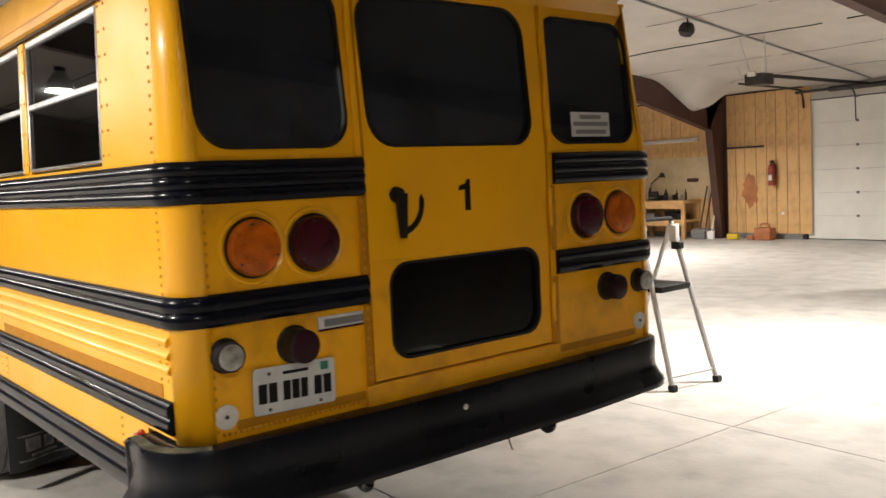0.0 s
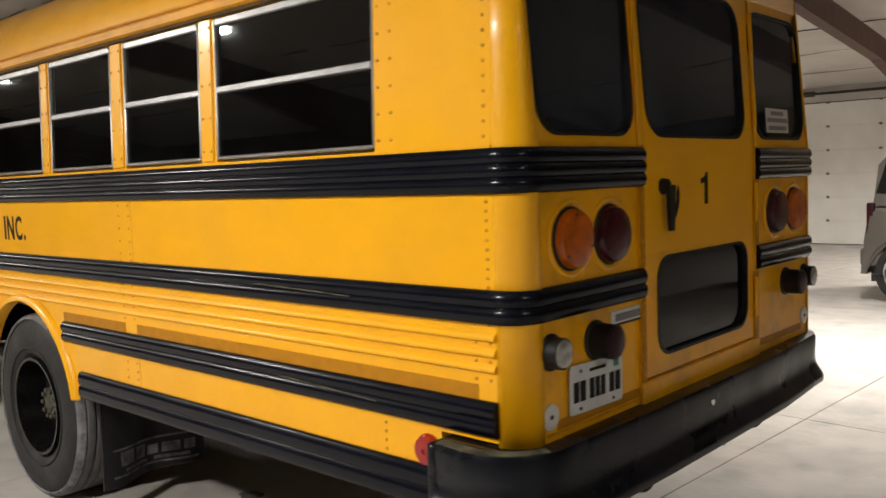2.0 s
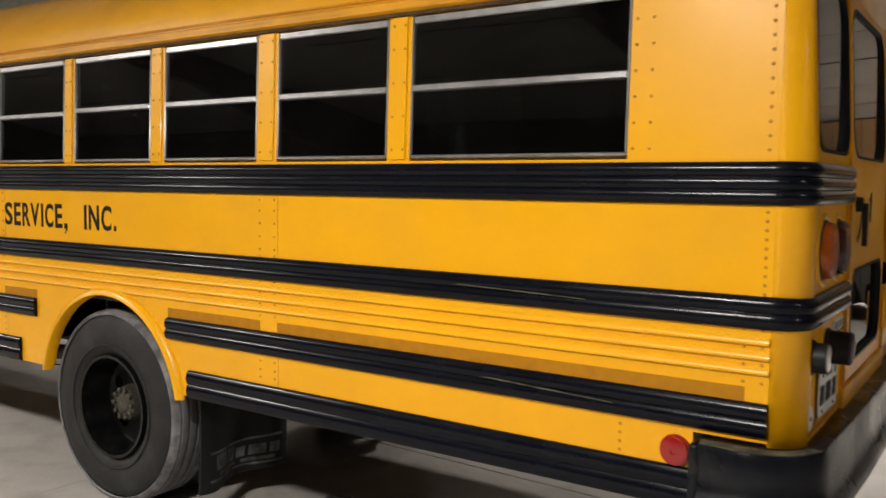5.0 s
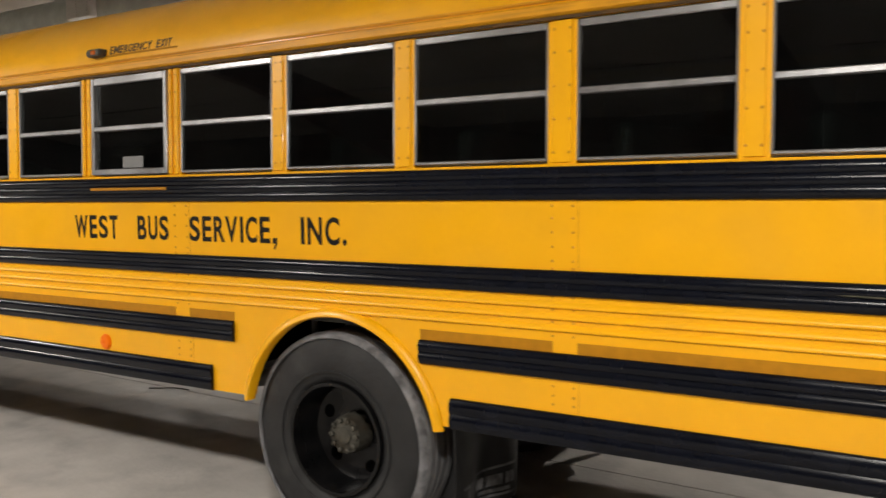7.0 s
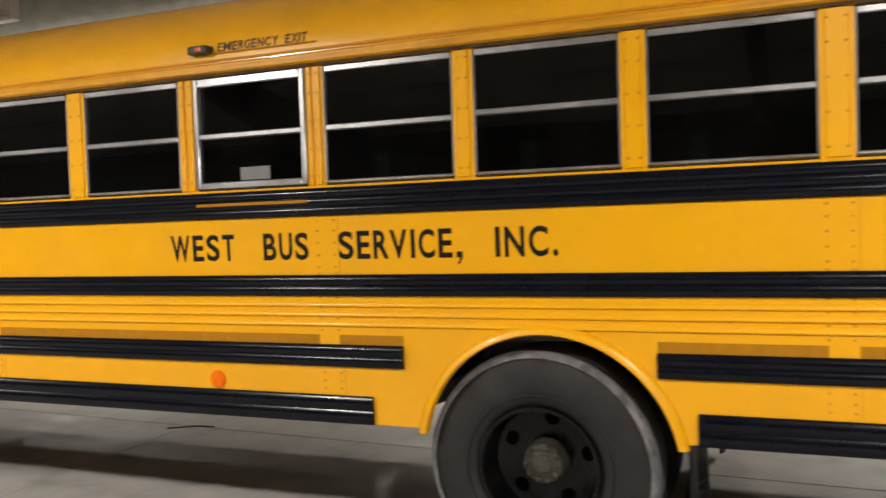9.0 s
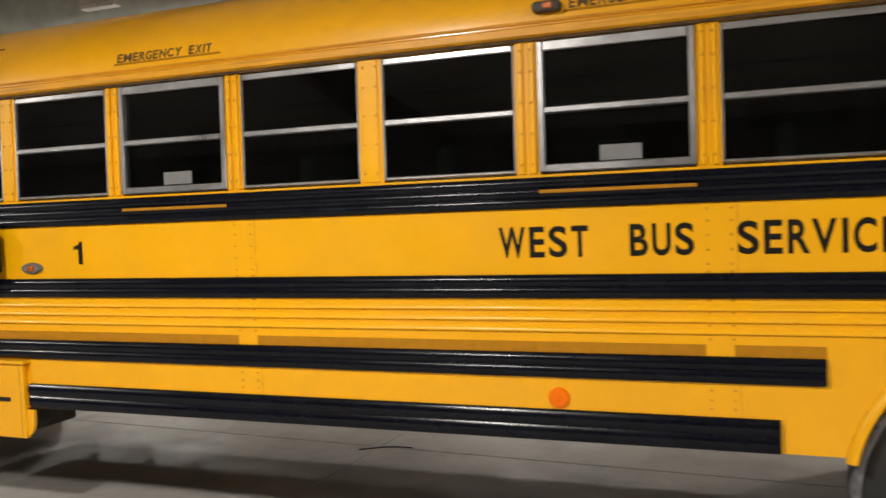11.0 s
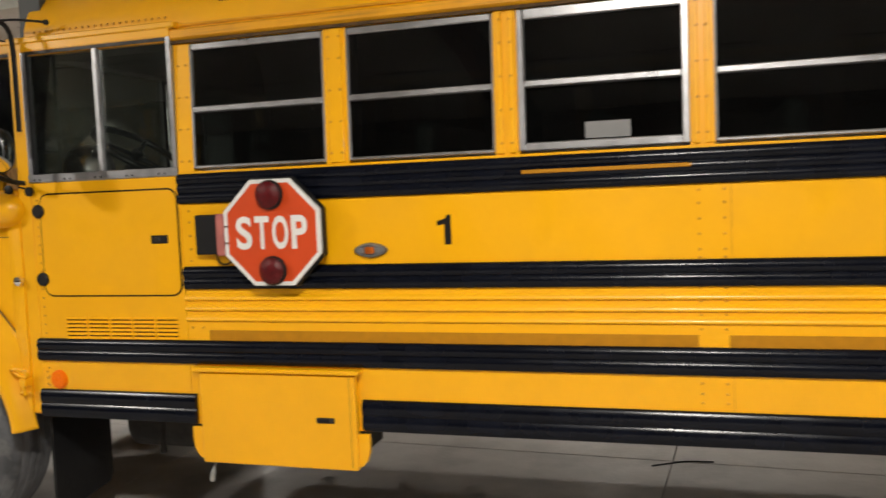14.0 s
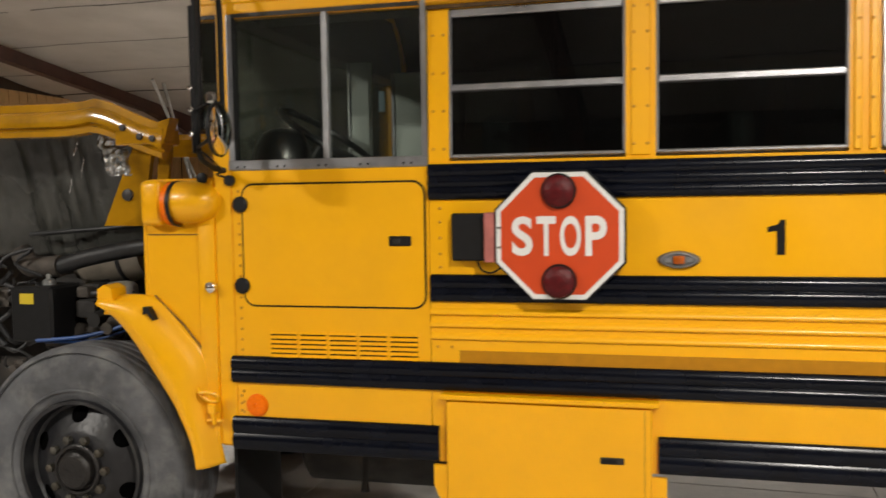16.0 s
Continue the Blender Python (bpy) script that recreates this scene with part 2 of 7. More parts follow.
# bus yellow darkened for the weaker light on the tipped hood
HOODSHADED = material("shade_darkened_hood_yellow", (0.44, 0.215, 0.006), 0.14, coat=0.9, vary=0.15, scale=6, bump=0.06, bump_scale=8, stain=(0.13, 0.062, 0.006), stain_scale=5, stain_amount=0.75)
ALLOY = material("dull_alloy_wheel", (0.40, 0.39, 0.37), 0.4, metal=0.4, vary=0.1, scale=20)
FLASHER = material("red_flasher_lens", (0.085, 0.002, 0.004), 0.36, spec=0.3, vary=0.3, scale=60, bump=0.2, bump_scale=120)
FADEDPINK = material("faded_pink_hinge_paint", (0.42, 0.13, 0.11), 0.6, vary=0.2, scale=20)
MAROON = material("nearly_black_red_lens", (0.026, 0.005, 0.009), 0.38, spec=0.2)
GRIMYRAIL = material("grimy_yellow_drip_rail", (0.74, 0.33, 0.005), 0.45, vary=0.12, scale=6, bump=0.08, stain=(0.28, 0.12, 0.010), stain_scale=6, stain_amount=0.6, stretch=(0.35, 6.0, 9.0))
DASH = material("glossy_black_dash_vinyl", (0.010, 0.011, 0.011), 0.28, vary=0.2, scale=12)
PALEGREY = material("pale_grey_panel", (0.46, 0.49, 0.46), 0.5, vary=0.1, scale=8)
PALEBLUE = material("pale_blue_tag", (0.25, 0.36, 0.42), 0.5)


# window glass with a pale diffuse film mixed in
def veiled_glass(name="dusty_cab_glass", tint=(0.80, 0.84, 0.82), least=0.30, most=0.50, veil=(0.42, 0.47, 0.44)):
    m = glass_material(name, tint)
    nt = m.node_tree
    out = next(n for n in nt.nodes if n.type == "OUTPUT_MATERIAL")
    clear = out.inputs["Surface"].links[0].from_socket
    tc = nt.nodes.new("ShaderNodeTexCoord")
    n = nt.nodes.new("ShaderNodeTexNoise")
    n.inputs["Scale"].default_value, n.inputs["Detail"].default_value = 3.0, 7
    nt.links.new(tc.outputs["Object"], n.inputs["Vector"])
    mr = nt.nodes.new("ShaderNodeMapRange")
    mr.inputs["From Min"].default_value, mr.inputs["From Max"].default_value = 0.3, 0.7
    mr.inputs["To Min"].default_value, mr.inputs["To Max"].default_value = least, most
    nt.links.new(n.outputs["Fac"], mr.inputs["Value"])
    d1, d2, both, mix = nt.nodes.new("ShaderNodeBsdfDiffuse"), nt.nodes.new("ShaderNodeBsdfTranslucent"), nt.nodes.new("ShaderNodeMixShader"), nt.nodes.new("ShaderNodeMixShader")
    d1.inputs["Color"].default_value = d2.inputs["Color"].default_value = (*veil, 1)
    nt.links.new(d1.outputs[0], both.inputs[1])
    nt.links.new(d2.outputs[0], both.inputs[2])
    nt.links.new(mr.outputs[0], mix.inputs["Fac"])
    nt.links.new(clear, mix.inputs[1])
    nt.links.new(both.outputs[0], mix.inputs[2])
    nt.links.new(mix.outputs[0], out.inputs["Surface"])
    return m


DUSTY = veiled_glass(least=0.05, most=0.15, veil=(0.36, 0.36, 0.30))
# rear panes carry a stronger bluish film that raises their tone
REARTINT = veiled_glass("veiled_rear_glass", (0.20, 0.22, 0.23), 0.040, 0.085, (0.42, 0.48, 0.62))
ALUMSHADED = material("shade_darkened_aluminium", (0.28, 0.28, 0.285), 0.45, metal=0.7, vary=0.12, scale=20, rough_vary=0.1)
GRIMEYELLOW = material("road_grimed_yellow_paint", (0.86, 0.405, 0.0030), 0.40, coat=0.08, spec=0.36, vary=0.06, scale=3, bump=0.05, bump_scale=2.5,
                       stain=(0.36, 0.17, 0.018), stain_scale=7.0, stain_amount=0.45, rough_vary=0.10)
# faint pale film painted in to lift the flank panes from black
TINT = veiled_glass("tinted_bus_glass", (0.17, 0.19, 0.185), 0.002, 0.009, (0.46, 0.48, 0.48))
DRIVERGLASS = veiled_glass("hazy_driver_glass", (0.82, 0.86, 0.82), 0.004, 0.020, (0.30, 0.35, 0.36))
MIRROR = material("mirror_glass", (0.80, 0.80, 0.80), 0.03, metal=1.0)


def lamp_material(name, colour, strength):
    m = bpy.data.materials.new(name)
    m.use_nodes = True
    b = m.node_tree.nodes["Principled BSDF"]
    b.inputs["Emission Color"].default_value = (*colour, 1)
    b.inputs["Emission Strength"].default_value = strength
    return m


LAMPGLOW = lamp_material("lit_lamp_lens", (1.0, 0.94, 0.84), 25.0)
TUBEGLOW = material("unlit_tube", (0.75, 0.75, 0.72), 0.4)


# ---- builders ----
BASES = {}


def thing(name, label, category, base=(0, 0, 0), group="", kind=""):
    ob = new(name)
    ob.location = base
    ob.empty_display_size = 0.1
    BASES[ob.name] = Vector(base)
    return tagged(ob, label, category, group, kind)


def part(name, bm, mat, parent=None, label="", smooth=35, kind=""):
    me = bpy.data.meshes.new(name)
    bmesh.ops.recalc_face_normals(bm, faces=bm.faces[:])
    bm.to_mesh(me)
    bm.free()
    me.materials.append(mat)
    if smooth:
        me.polygons.foreach_set("use_smooth", [True] * len(me.polygons))
        me.set_sharp_from_angle(angle=radians(smooth))
    ob = new(name, me)
    if parent:
        ob.parent = parent
        ob.matrix_parent_inverse = Matrix.Translation(-BASES.get(parent.name, Vector((0, 0, 0))))
    if label:
        ob["label"] = label
    if kind:
        ob["kind"] = kind
    return ob


def again(ob, dx=0, dy=0, dz=0, m=None):
    """A second part on the same mesh, moved."""
    o = ob.copy()
    scene.collection.objects.link(o)
    o.matrix_basis = (m if m else Matrix.Translation((dx, dy, dz))) @ ob.matrix_basis
    return o


def box(bm, x0, x1, y0, y1, z0, z1, bev=0.0, seg=1):
    vs = [bm.verts.new((x, y, z)) for x in (x0, x1) for y in (y0, y1) for z in (z0, z1)]
    fs = [bm.faces.new([vs[i] for i in f]) for f in ((0, 1, 3, 2), (4, 6, 7, 5), (0, 4, 5, 1), (2, 3, 7, 6), (0, 2, 6, 4), (1, 5, 7, 3))]
    if bev:
        es = list({e for f in fs for e in f.edges})
        bmesh.ops.bevel(bm, geom=es, offset=bev, segments=seg, profile=0.5, affect="EDGES", clamp_overlap=True)
    return bm


def boxm(*a, **k):
    return box(bmesh.new(), *a, **k)


def prism(bm, pts, axis, a, b):
    """A flat outline pushed from a to b along an axis; outline in the two other axes, in x, y, z order."""
    def put(p, h):
        v = list(p)
        v.insert("xyz".index(axis), h)
        return bm.verts.new(v)
    lo, hi = [put(p, a) for p in pts], [put(p, b) for p in pts]
    bm.faces.new(lo)
    bm.faces.new(hi[::-1])
    n = len(pts)
    for i in range(n):
        bm.faces.new((lo[i], lo[(i + 1) % n], hi[(i + 1) % n], hi[i]))
    return bm


def rrect(u0, u1, v0, v1, r, n=6):
    pts = []
    for cu, cv, a0 in ((u1 - r, v1 - r, 0), (u0 + r, v1 - r, 90), (u0 + r, v0 + r, 180), (u1 - r, v0 + r, 270)):
        for i in range(n + 1):
            a = radians(a0 + 90 * i / n)
            pts.append((cu + r * math.cos(a), cv + r * math.sin(a)))
    return pts


def ring(bm, inner, outer, axis, a, b):
    """A flat ring between two outlines with the same count, thick from a to b."""
    def put(p, h):
        v = list(p)
        v.insert("xyz".index(axis), h)
        return bm.verts.new(v)
    ia, oa, ib, ob_ = [[put(p, h) for p in o] for h in (a, b) for o in (inner, outer)]
    n = len(inner)
    for i in range(n):
        j = (i + 1) % n
        bm.faces.new((ia[i], ia[j], oa[j], oa[i]))
        bm.faces.new((ib[i], ob_[i], ob_[j], ib[j]))
        bm.faces.new((ia[i], ib[i], ib[j], ia[j]))
        bm.faces.new((oa[i], oa[j], ob_[j], ob_[i]))
    return bm


def holed(bm, rect, hole, axis, a, b):
    """A rectangular panel (u0, u1, v0, v1) with a rounded opening (a point list)."""
    u0, u1, v0, v1 = rect
    cu = sum(p[0] for p in hole) / len(hole)
    cv = sum(p[1] for p in hole) / len(hole)
    outer = []
    for u, v in hole:
        du, dv = u - cu, v - cv
        k = min(((u1 if du > 0 else u0) - cu) / du if abs(du) > 1e-6 else 1e9, ((v1 if dv > 0 else v0) - cv) / dv if abs(dv) > 1e-6 else 1e9)
        outer.append([cu + du * k, cv + dv * k])
    for c in ((u0, v0), (u0, v1), (u1, v0), (u1, v1)):
        i = min(range(len(outer)), key=lambda i: (outer[i][0] - c[0]) ** 2 + (outer[i][1] - c[1]) ** 2)
        outer[i] = list(c)
    return ring(bm, hole, outer, axis, a, b)


def frame_to(axis):
    return {"x": Matrix.Rotation(radians(90), 4, "Y"), "-x": Matrix.Rotation(radians(-90), 4, "Y"), "y": Matrix.Rotation(radians(-90), 4, "X"),
            "-y": Matrix.Rotation(radians(90), 4, "X"), "z": Matrix.Identity(4)}[axis]


def lathe(bm, profile, centre, axis="z", seg=24, turn=None):
    """Turns a profile of (radius, height) about an axis through the centre."""
    m = Matrix.Translation(centre) @ (turn if turn else frame_to(axis))
    rows = []
    for r, h in profile:
        if r < 1e-5:
            rows.append([bm.verts.new(m @ Vector((0, 0, h)))])
        else:
            rows.append([bm.verts.new(m @ Vector((r * math.cos(2 * math.pi * i / seg), r * math.sin(2 * math.pi * i / seg), h))) for i in range(seg)])
    for p, q in zip(rows, rows[1:]):
        for i in range(seg):
            j = (i + 1) % seg
            if len(p) == 1 and len(q) == 1:
                continue
            if len(p) == 1:
                bm.faces.new((p[0], q[i], q[j]))
            elif len(q) == 1:
                bm.faces.new((p[i], p[j], q[0]))
            else:
                bm.faces.new((p[i], p[j], q[j], q[i]))
    return bm


def lathem(*a, **k):
    return lathe(bmesh.new(), *a, **k)


def tube(bm, pts, r, seg=10, cap=True):
    """A round bar along points; r may be a list."""
    pts = [Vector(p) for p in pts]
    rs = r if isinstance(r, (list, tuple)) else [r] * len(pts)
    rows = []
    up = Vector((0, 0, 1))
    for i, p in enumerate(pts):
        d = (pts[min(i + 1, len(pts) - 1)] - pts[max(i - 1, 0)]).normalized()
        ref = up if abs(d.dot(up)) < 0.95 else Vector((1, 0, 0))
        a = d.cross(ref).normalized()
        b = a.cross(d)
        rows.append([bm.verts.new(p + rs[i] * (math.cos(2 * math.pi * k / seg) * a + math.sin(2 * math.pi * k / seg) * b)) for k in range(seg)])
    for p, q in zip(rows, rows[1:]):
        for k in range(seg):
            bm.faces.new((p[k], p[(k + 1) % seg], q[(k + 1) % seg], q[k]))
    if cap:
        bm.faces.new(rows[0][::-1])
        bm.faces.new(rows[-1])
    return bm


def tubem(*a, **k):
    return tube(bmesh.new(), *a, **k)


def bend(pts, n=6):
    """A smooth line through a few points."""
    P = [Vector(p) for p in pts]
    out = []
    for i in range(len(P) - 1):
        p0, p1, p2, p3 = P[max(i - 1, 0)], P[i], P[i + 1], P[min(i + 2, len(P) - 1)]
        for k in range(n):
            t = k / n
            out.append(0.5 * ((2 * p1) + (p2 - p0) * t + (2 * p0 - 5 * p1 + 4 * p2 - p3) * t * t + (3 * p1 - p0 - 3 * p2 + p3) * t ** 3))
    return out + [P[-1]]


def sweep(bm, profile, path):
    """Carries a closed profile of (outward, z) along a path of (x, y, outward x, outward y)."""
    rows = [[bm.verts.new((x + nx * o, y + ny * o, z)) for o, z in profile] for x, y, nx, ny in path]
    n = len(profile)
    for p, q in zip(rows, rows[1:]):
        for k in range(n):
            bm.faces.new((p[k], p[(k + 1) % n], q[(k + 1) % n], q[k]))
    bm.faces.new(rows[0][::-1])
    bm.faces.new(rows[-1])
    return bm


LETTER_WIDTHS = {"W": 1.50, "M": 1.35, "N": 1.05, "I": 0.26, ".": 0.26, "E": 0.86, "T": 0.92, "Y": 1.05, "X": 1.05, "V": 1.10}


def letter_mesh(text, bold, name):
    cu = bpy.data.curves.new(name, "FONT")
    cu.body, cu.extrude, cu.size, cu.offset = text, 0.0012, 1.0, bold
    tmp = bpy.data.objects.new(name, cu)
    scene.collection.objects.link(tmp)
    bpy.context.view_layer.update()
    me = bpy.data.meshes.new_from_object(tmp.evaluated_get(bpy.context.evaluated_depsgraph_get()))
    bpy.data.objects.remove(tmp)
    co = np.empty(len(me.vertices) * 3)
    me.vertices.foreach_get("co", co)
    return me, co.reshape(-1, 3)


def lettering(text, mat, m, width, height, parent=None, name="lettering", label="", bold=0.030, gap=0.24):
    """Raised condensed capitals on the pose m (x along the line, y up): every letter is drawn to its own width, the line fills width and height."""
    cap = np.ptp(letter_mesh("E", bold, name)[1][:, 1])
    cells = [LETTER_WIDTHS.get(c, 1.0) for c in text]
    gaps = [gap * (0.35 if c == "R" else 1.0) for c in text[:-1]] + [0.0]
    unit = width / (sum(cells) + sum(gaps))
    bm = bmesh.new()
    x = 0.0
    for c, cell, after in zip(text, cells, gaps):
        me, co = letter_mesh(c, bold, name)
        lo, hi = co.min(0), co.max(0)
        co[:, 0] = x + (co[:, 0] - lo[0]) / (hi[0] - lo[0]) * cell * unit
        co[:, 1] = (co[:, 1] - lo[1]) / (cap if c == "." else hi[1] - lo[1]) * height
        me.vertices.foreach_set("co", co.ravel())
        bm.from_mesh(me)
        bpy.data.meshes.remove(me)
        x += (cell + after) * unit
    bm.transform(m)
    me = bpy.data.meshes.new(name)
    bm.to_mesh(me)
    bm.free()
    me.materials.clear()
    me.materials.append(mat)
    ob = new(name, me)
    if parent:
        ob.parent = parent
        ob.matrix_parent_inverse = Matrix.Translation(-BASES.get(parent.name, Vector((0, 0, 0))))
    if label:
        ob["label"] = label
    return ob


def on_side(x, z, y):
    """A pose for flat things on the flank that faces -y: x to the right, y up."""
    return Matrix.Translation((x, y, z)) @ Matrix.Rotation(radians(90), 4, "X")


def on_rear(y, z, x):
    """The same on the rear, which faces +x."""
    return Matrix.Translation((x, y, z)) @ Matrix.Rotation(radians(90), 4, "Z") @ Matrix.Rotation(radians(90), 4, "X")


# ---- the building ----
EAVE, SLOPE, RIDGE_Y, WALL_N, WALL_S, WALL_W, WALL_E = 3.25, 0.11, 4.0, 17.4, -9.4, -20.2, 12.0


def roof_z(y):
    return EAVE + SLOPE * ((WALL_N - y) if y > RIDGE_Y else (y - WALL_S))


# floor: separate slabs with open joints over a dark bed; the grid is turned slightly against the bus
floor = part("floor", boxm(-22.2, 13.8, -11.2, 19.2, -0.2, -0.012), JOINT, smooth=0)
tagged(floor, "pale worn concrete workshop floor with saw-cut joints", "floor", kind="structure")
floor_x = [-21.7, -18.6, -15.5, -12.4, -9.3, -6.2, -3.1, 0.0, 3.1, 6.2, 9.3, 13.4]
floor_y = [-14.75, -11.65, -8.55, -5.45, -2.35, 0.0, 3.1, 6.2, 9.3, 14.5]
grid_turn = Matrix.Translation((-0.53, 3.96, 0)) @ Matrix.Rotation(radians(-2.8), 4, "Z")
for i in range(len(floor_x) - 1):
    for j in range(len(floor_y) - 1):
        bm = boxm(floor_x[i] + 0.003, floor_x[i + 1] - 0.003, floor_y[j] + 0.004, floor_y[j + 1] - 0.004, -0.012, 0, bev=0.002)
        bm.transform(grid_turn)
        part("slab", bm, CONCRETE, floor, smooth=0)


def ceiling_sag(x, y):
    """How far the insulation facing hangs below the sheeting."""
    sag = 0.045 * abs(math.sin(math.pi * (y - 11.05) / 1.65)) ** 0.6 + 0.03 * noise.noise(Vector((x * 0.7, y * 0.9, 3))) + 0.012 * noise.noise(Vector((x * 2.6, y * 2.2, 9)))
    return sag + 0.62 * math.exp(-((x + 8.62) / 0.40) ** 2 - ((y - 15.8) / 0.70) ** 2)  # torn bulge by the frame


# ceiling: sagging faced insulation between purlins, two slopes
bm = bmesh.new()
nx, step_y = 150, 0.165
for y0, y1 in ((WALL_S - 0.2, RIDGE_Y), (RIDGE_Y, WALL_N + 0.2)):
    ny = int((y1 - y0) / step_y)
    rows = []
    for j in range(ny + 1):
        y = y0 + (y1 - y0) * j / ny
        row = []
        for i in range(nx + 1):
            x = WALL_W - 0.3 + (WALL_E - WALL_W + 0.6) * i / nx
            sag = ceiling_sag(x, y)
            row.append(bm.verts.new((x, y, roof_z(y) + 0.22 - sag)))
        rows.append(row)
    for p, q in zip(rows, rows[1:]):
        for i in range(nx):
            bm.faces.new((p[i], q[i], q[i + 1], p[i + 1]))
ceiling = part("ceiling", bm, VINYL, smooth=60)
ceiling.modifiers.new("thickness", "SOLIDIFY").thickness = 0.06
tagged(ceiling, "white quilted insulation ceiling sagging between purlins", "ceiling", kind="structure")


def walls():
    def wall(name, label, *b):
        return tagged(part(name, boxm(*b), VINYL if "lintel" in name else GAPDARK if "pine" in label else PLY, smooth=0), label, "wall", kind="structure")
    # the boarded long wall, in three pieces round the overhead door
    n1 = wall("wall_north", "long workshop wall of vertical varnished pine boards", WALL_W - 0.1, -7.0, WALL_N, WALL_N + 0.2, 0, EAVE + 0.3)
    n2 = wall("wall_north_east", "long workshop wall of vertical varnished pine boards", -2.75, 12.2, WALL_N, WALL_N + 0.2, 0, EAVE + 0.3)
    n3 = wall("wall_north_lintel", "pale boarded wall above the overhead door", -7.0, -2.75, WALL_N, WALL_N + 0.2, 3.07, EAVE + 0.3)
    w = wall("wall_west", "gable wall of vertical pine boards", WALL_W - 0.2, WALL_W, WALL_S, WALL_N, 0, 6.2)
    # unseen wall, its dark tone assumed to dim reflections in the bus panes
    wall("wall_south", "unseen long workshop wall in dark pine tone, dims window reflections", WALL_W - 0.1, 12.2, WALL_S - 0.2, WALL_S, 0, EAVE + 0.3)
    wall("wall_east", "gable wall of pale boards", WALL_E, WALL_E + 0.2, WALL_S, WALL_N, 0, 6.2)
    rng = random.Random(4)
    shared = {}
    for owner, u0, u1, axis in ((n1, WALL_W + 0.05, -7.02, "x"), (n2, -2.73, 6.0, "x"), (w, -2.0, 17.3, "y")):
        u = u0
        while u < u1 - 0.05:
            wd = rng.choice((0.235, 0.26, 0.285))
            top = EAVE + (0.1 if axis == "x" else 0.62)
            key = (axis, wd)
            if key not in shared:
                b = boxm(0.006, wd - 0.006, -0.022, 0, 0.12, top, bev=0.004) if axis == "x" else boxm(0, 0.022, 0.006, wd - 0.006, 0.12, top, bev=0.004)
                first = part("board", b, PINE, owner, smooth=0)
                shared[key] = first
                o = first
            else:
                o = shared[key].copy()
                scene.collection.objects.link(o)
                o.parent = owner
            o.matrix_basis = Matrix.Translation((u, WALL_N, 0) if axis == "x" else (WALL_W, u, 0))
            u += wd
    for nm, a, b in (("baseboard_1", WALL_W + 0.05, -7.02), ("baseboard_2", -2.73, 6.0)):
        tagged(part(nm, boxm(a, b, WALL_N - 0.03, WALL_N, 0, 0.115, bev=0.004), GREYPLASTIC), "dark painted board along the foot of the wall", "baseboard", kind="structure")


walls()


def steel_frame(x, deep=0.42):
    """A portal frame: two tapered columns, two rafters with flanges."""
    t = thing("steel_portal_frame", "dark red primed steel portal frame with tapered rafters", "steel frame", (x, 4, 0), group="portal frames", kind="structure")
    for s, ye in ((1, WALL_N - 0.04), (-1, WALL_S + 0.04)):
        pts = [(ye, 0), (ye, EAVE + 0.12), (ye - s * 0.75, EAVE + 0.14), (ye - s * 0.26, 0)]
        bm = prism(bmesh.new(), pts, "x", x - 0.006, x + 0.006)
        prism(bm, [(ye, 0), (ye, EAVE + 0.1), (ye - s * 0.012, EAVE + 0.1), (ye - s * 0.012, 0)], "x", x - 0.09, x + 0.09)
        prism(bm, [(ye - s * 0.26, 0), (ye - s * 0.62, 2.6), (ye - s * 0.632, 2.6), (ye - s * 0.272, 0)], "x", x - 0.09, x + 0.09)
        part("column", bm, STEELRED, t, smooth=0)
        up = lambda y: roof_z(y) + 0.1
        lo = lambda y, d: roof_z(y) + 0.1 - d
        ya, yb, yc = ye - s * 0.02, ye - s * 4.2, RIDGE_Y
        web = [(ya, up(ya)), (yc, up(yc)), (yc, lo(yc, deep)), (yb, lo(yb, deep)), (ye - s * 0.62, lo(ye - s * 0.62, 0.44 + deep))]
        bm = prism(bmesh.new(), web, "x", x - 0.006, x + 0.006)
        f = [(ye - s * 0.62, lo(ye - s * 0.62, 0.44 + deep)), (yb, lo(yb, deep)), (yc, lo(yc, deep)), (yc, lo(yc, deep + 0.012)), (yb, lo(yb, deep + 0.012)), (ye - s * 0.62, lo(ye - s * 0.62, 0.452 + deep))]
        prism(bm, f, "x", x - 0.09, x + 0.09)
        part("rafter", bm, STEELRED, t, smooth=0)
    return t


for x in (-8.95, -2.65, 3.65, 9.95):
    steel_frame(x)
steel_frame(-18.45, 0.24)

# purlin edges and thin straps that show as dark lines along the ceiling
for y in (-7.1, -5.45, -3.8, -2.15, -0.5, 1.15, 2.8, 4.45, 6.1, 7.75, 9.4, 11.05, 12.65, 14.35, 16.0):
    bm = bmesh.new()
    x = WALL_W
    while x < WALL_E - 0.4:
        if noise.noise(Vector((x * 1.1, y * 3.0, 5))) > -0.22:
            wide = 0.010 + 0.010 * abs(noise.noise(Vector((x * 2.3, y, 1))))
            ring_v = []
            for xx in (x, x + 0.205):
                z = roof_z(y) + 0.150 - ceiling_sag(xx, y)
                ring_v.append([bm.verts.new((xx, y + dy, z + dz)) for dy, dz in ((-wide, 0.012), (-wide, -0.008), (wide, -0.008), (wide, 0.012))])
            a, b = ring_v
            for k in range(4):
                bm.faces.new((a[k], a[(k + 1) % 4], b[(k + 1) % 4], b[k]))
        x += 0.2
    tagged(part("purlin_strap", bm, DARKSTEEL, smooth=0), "dark broken seam strap along a ceiling purlin", "ceiling strap", "ceiling straps", "structure")


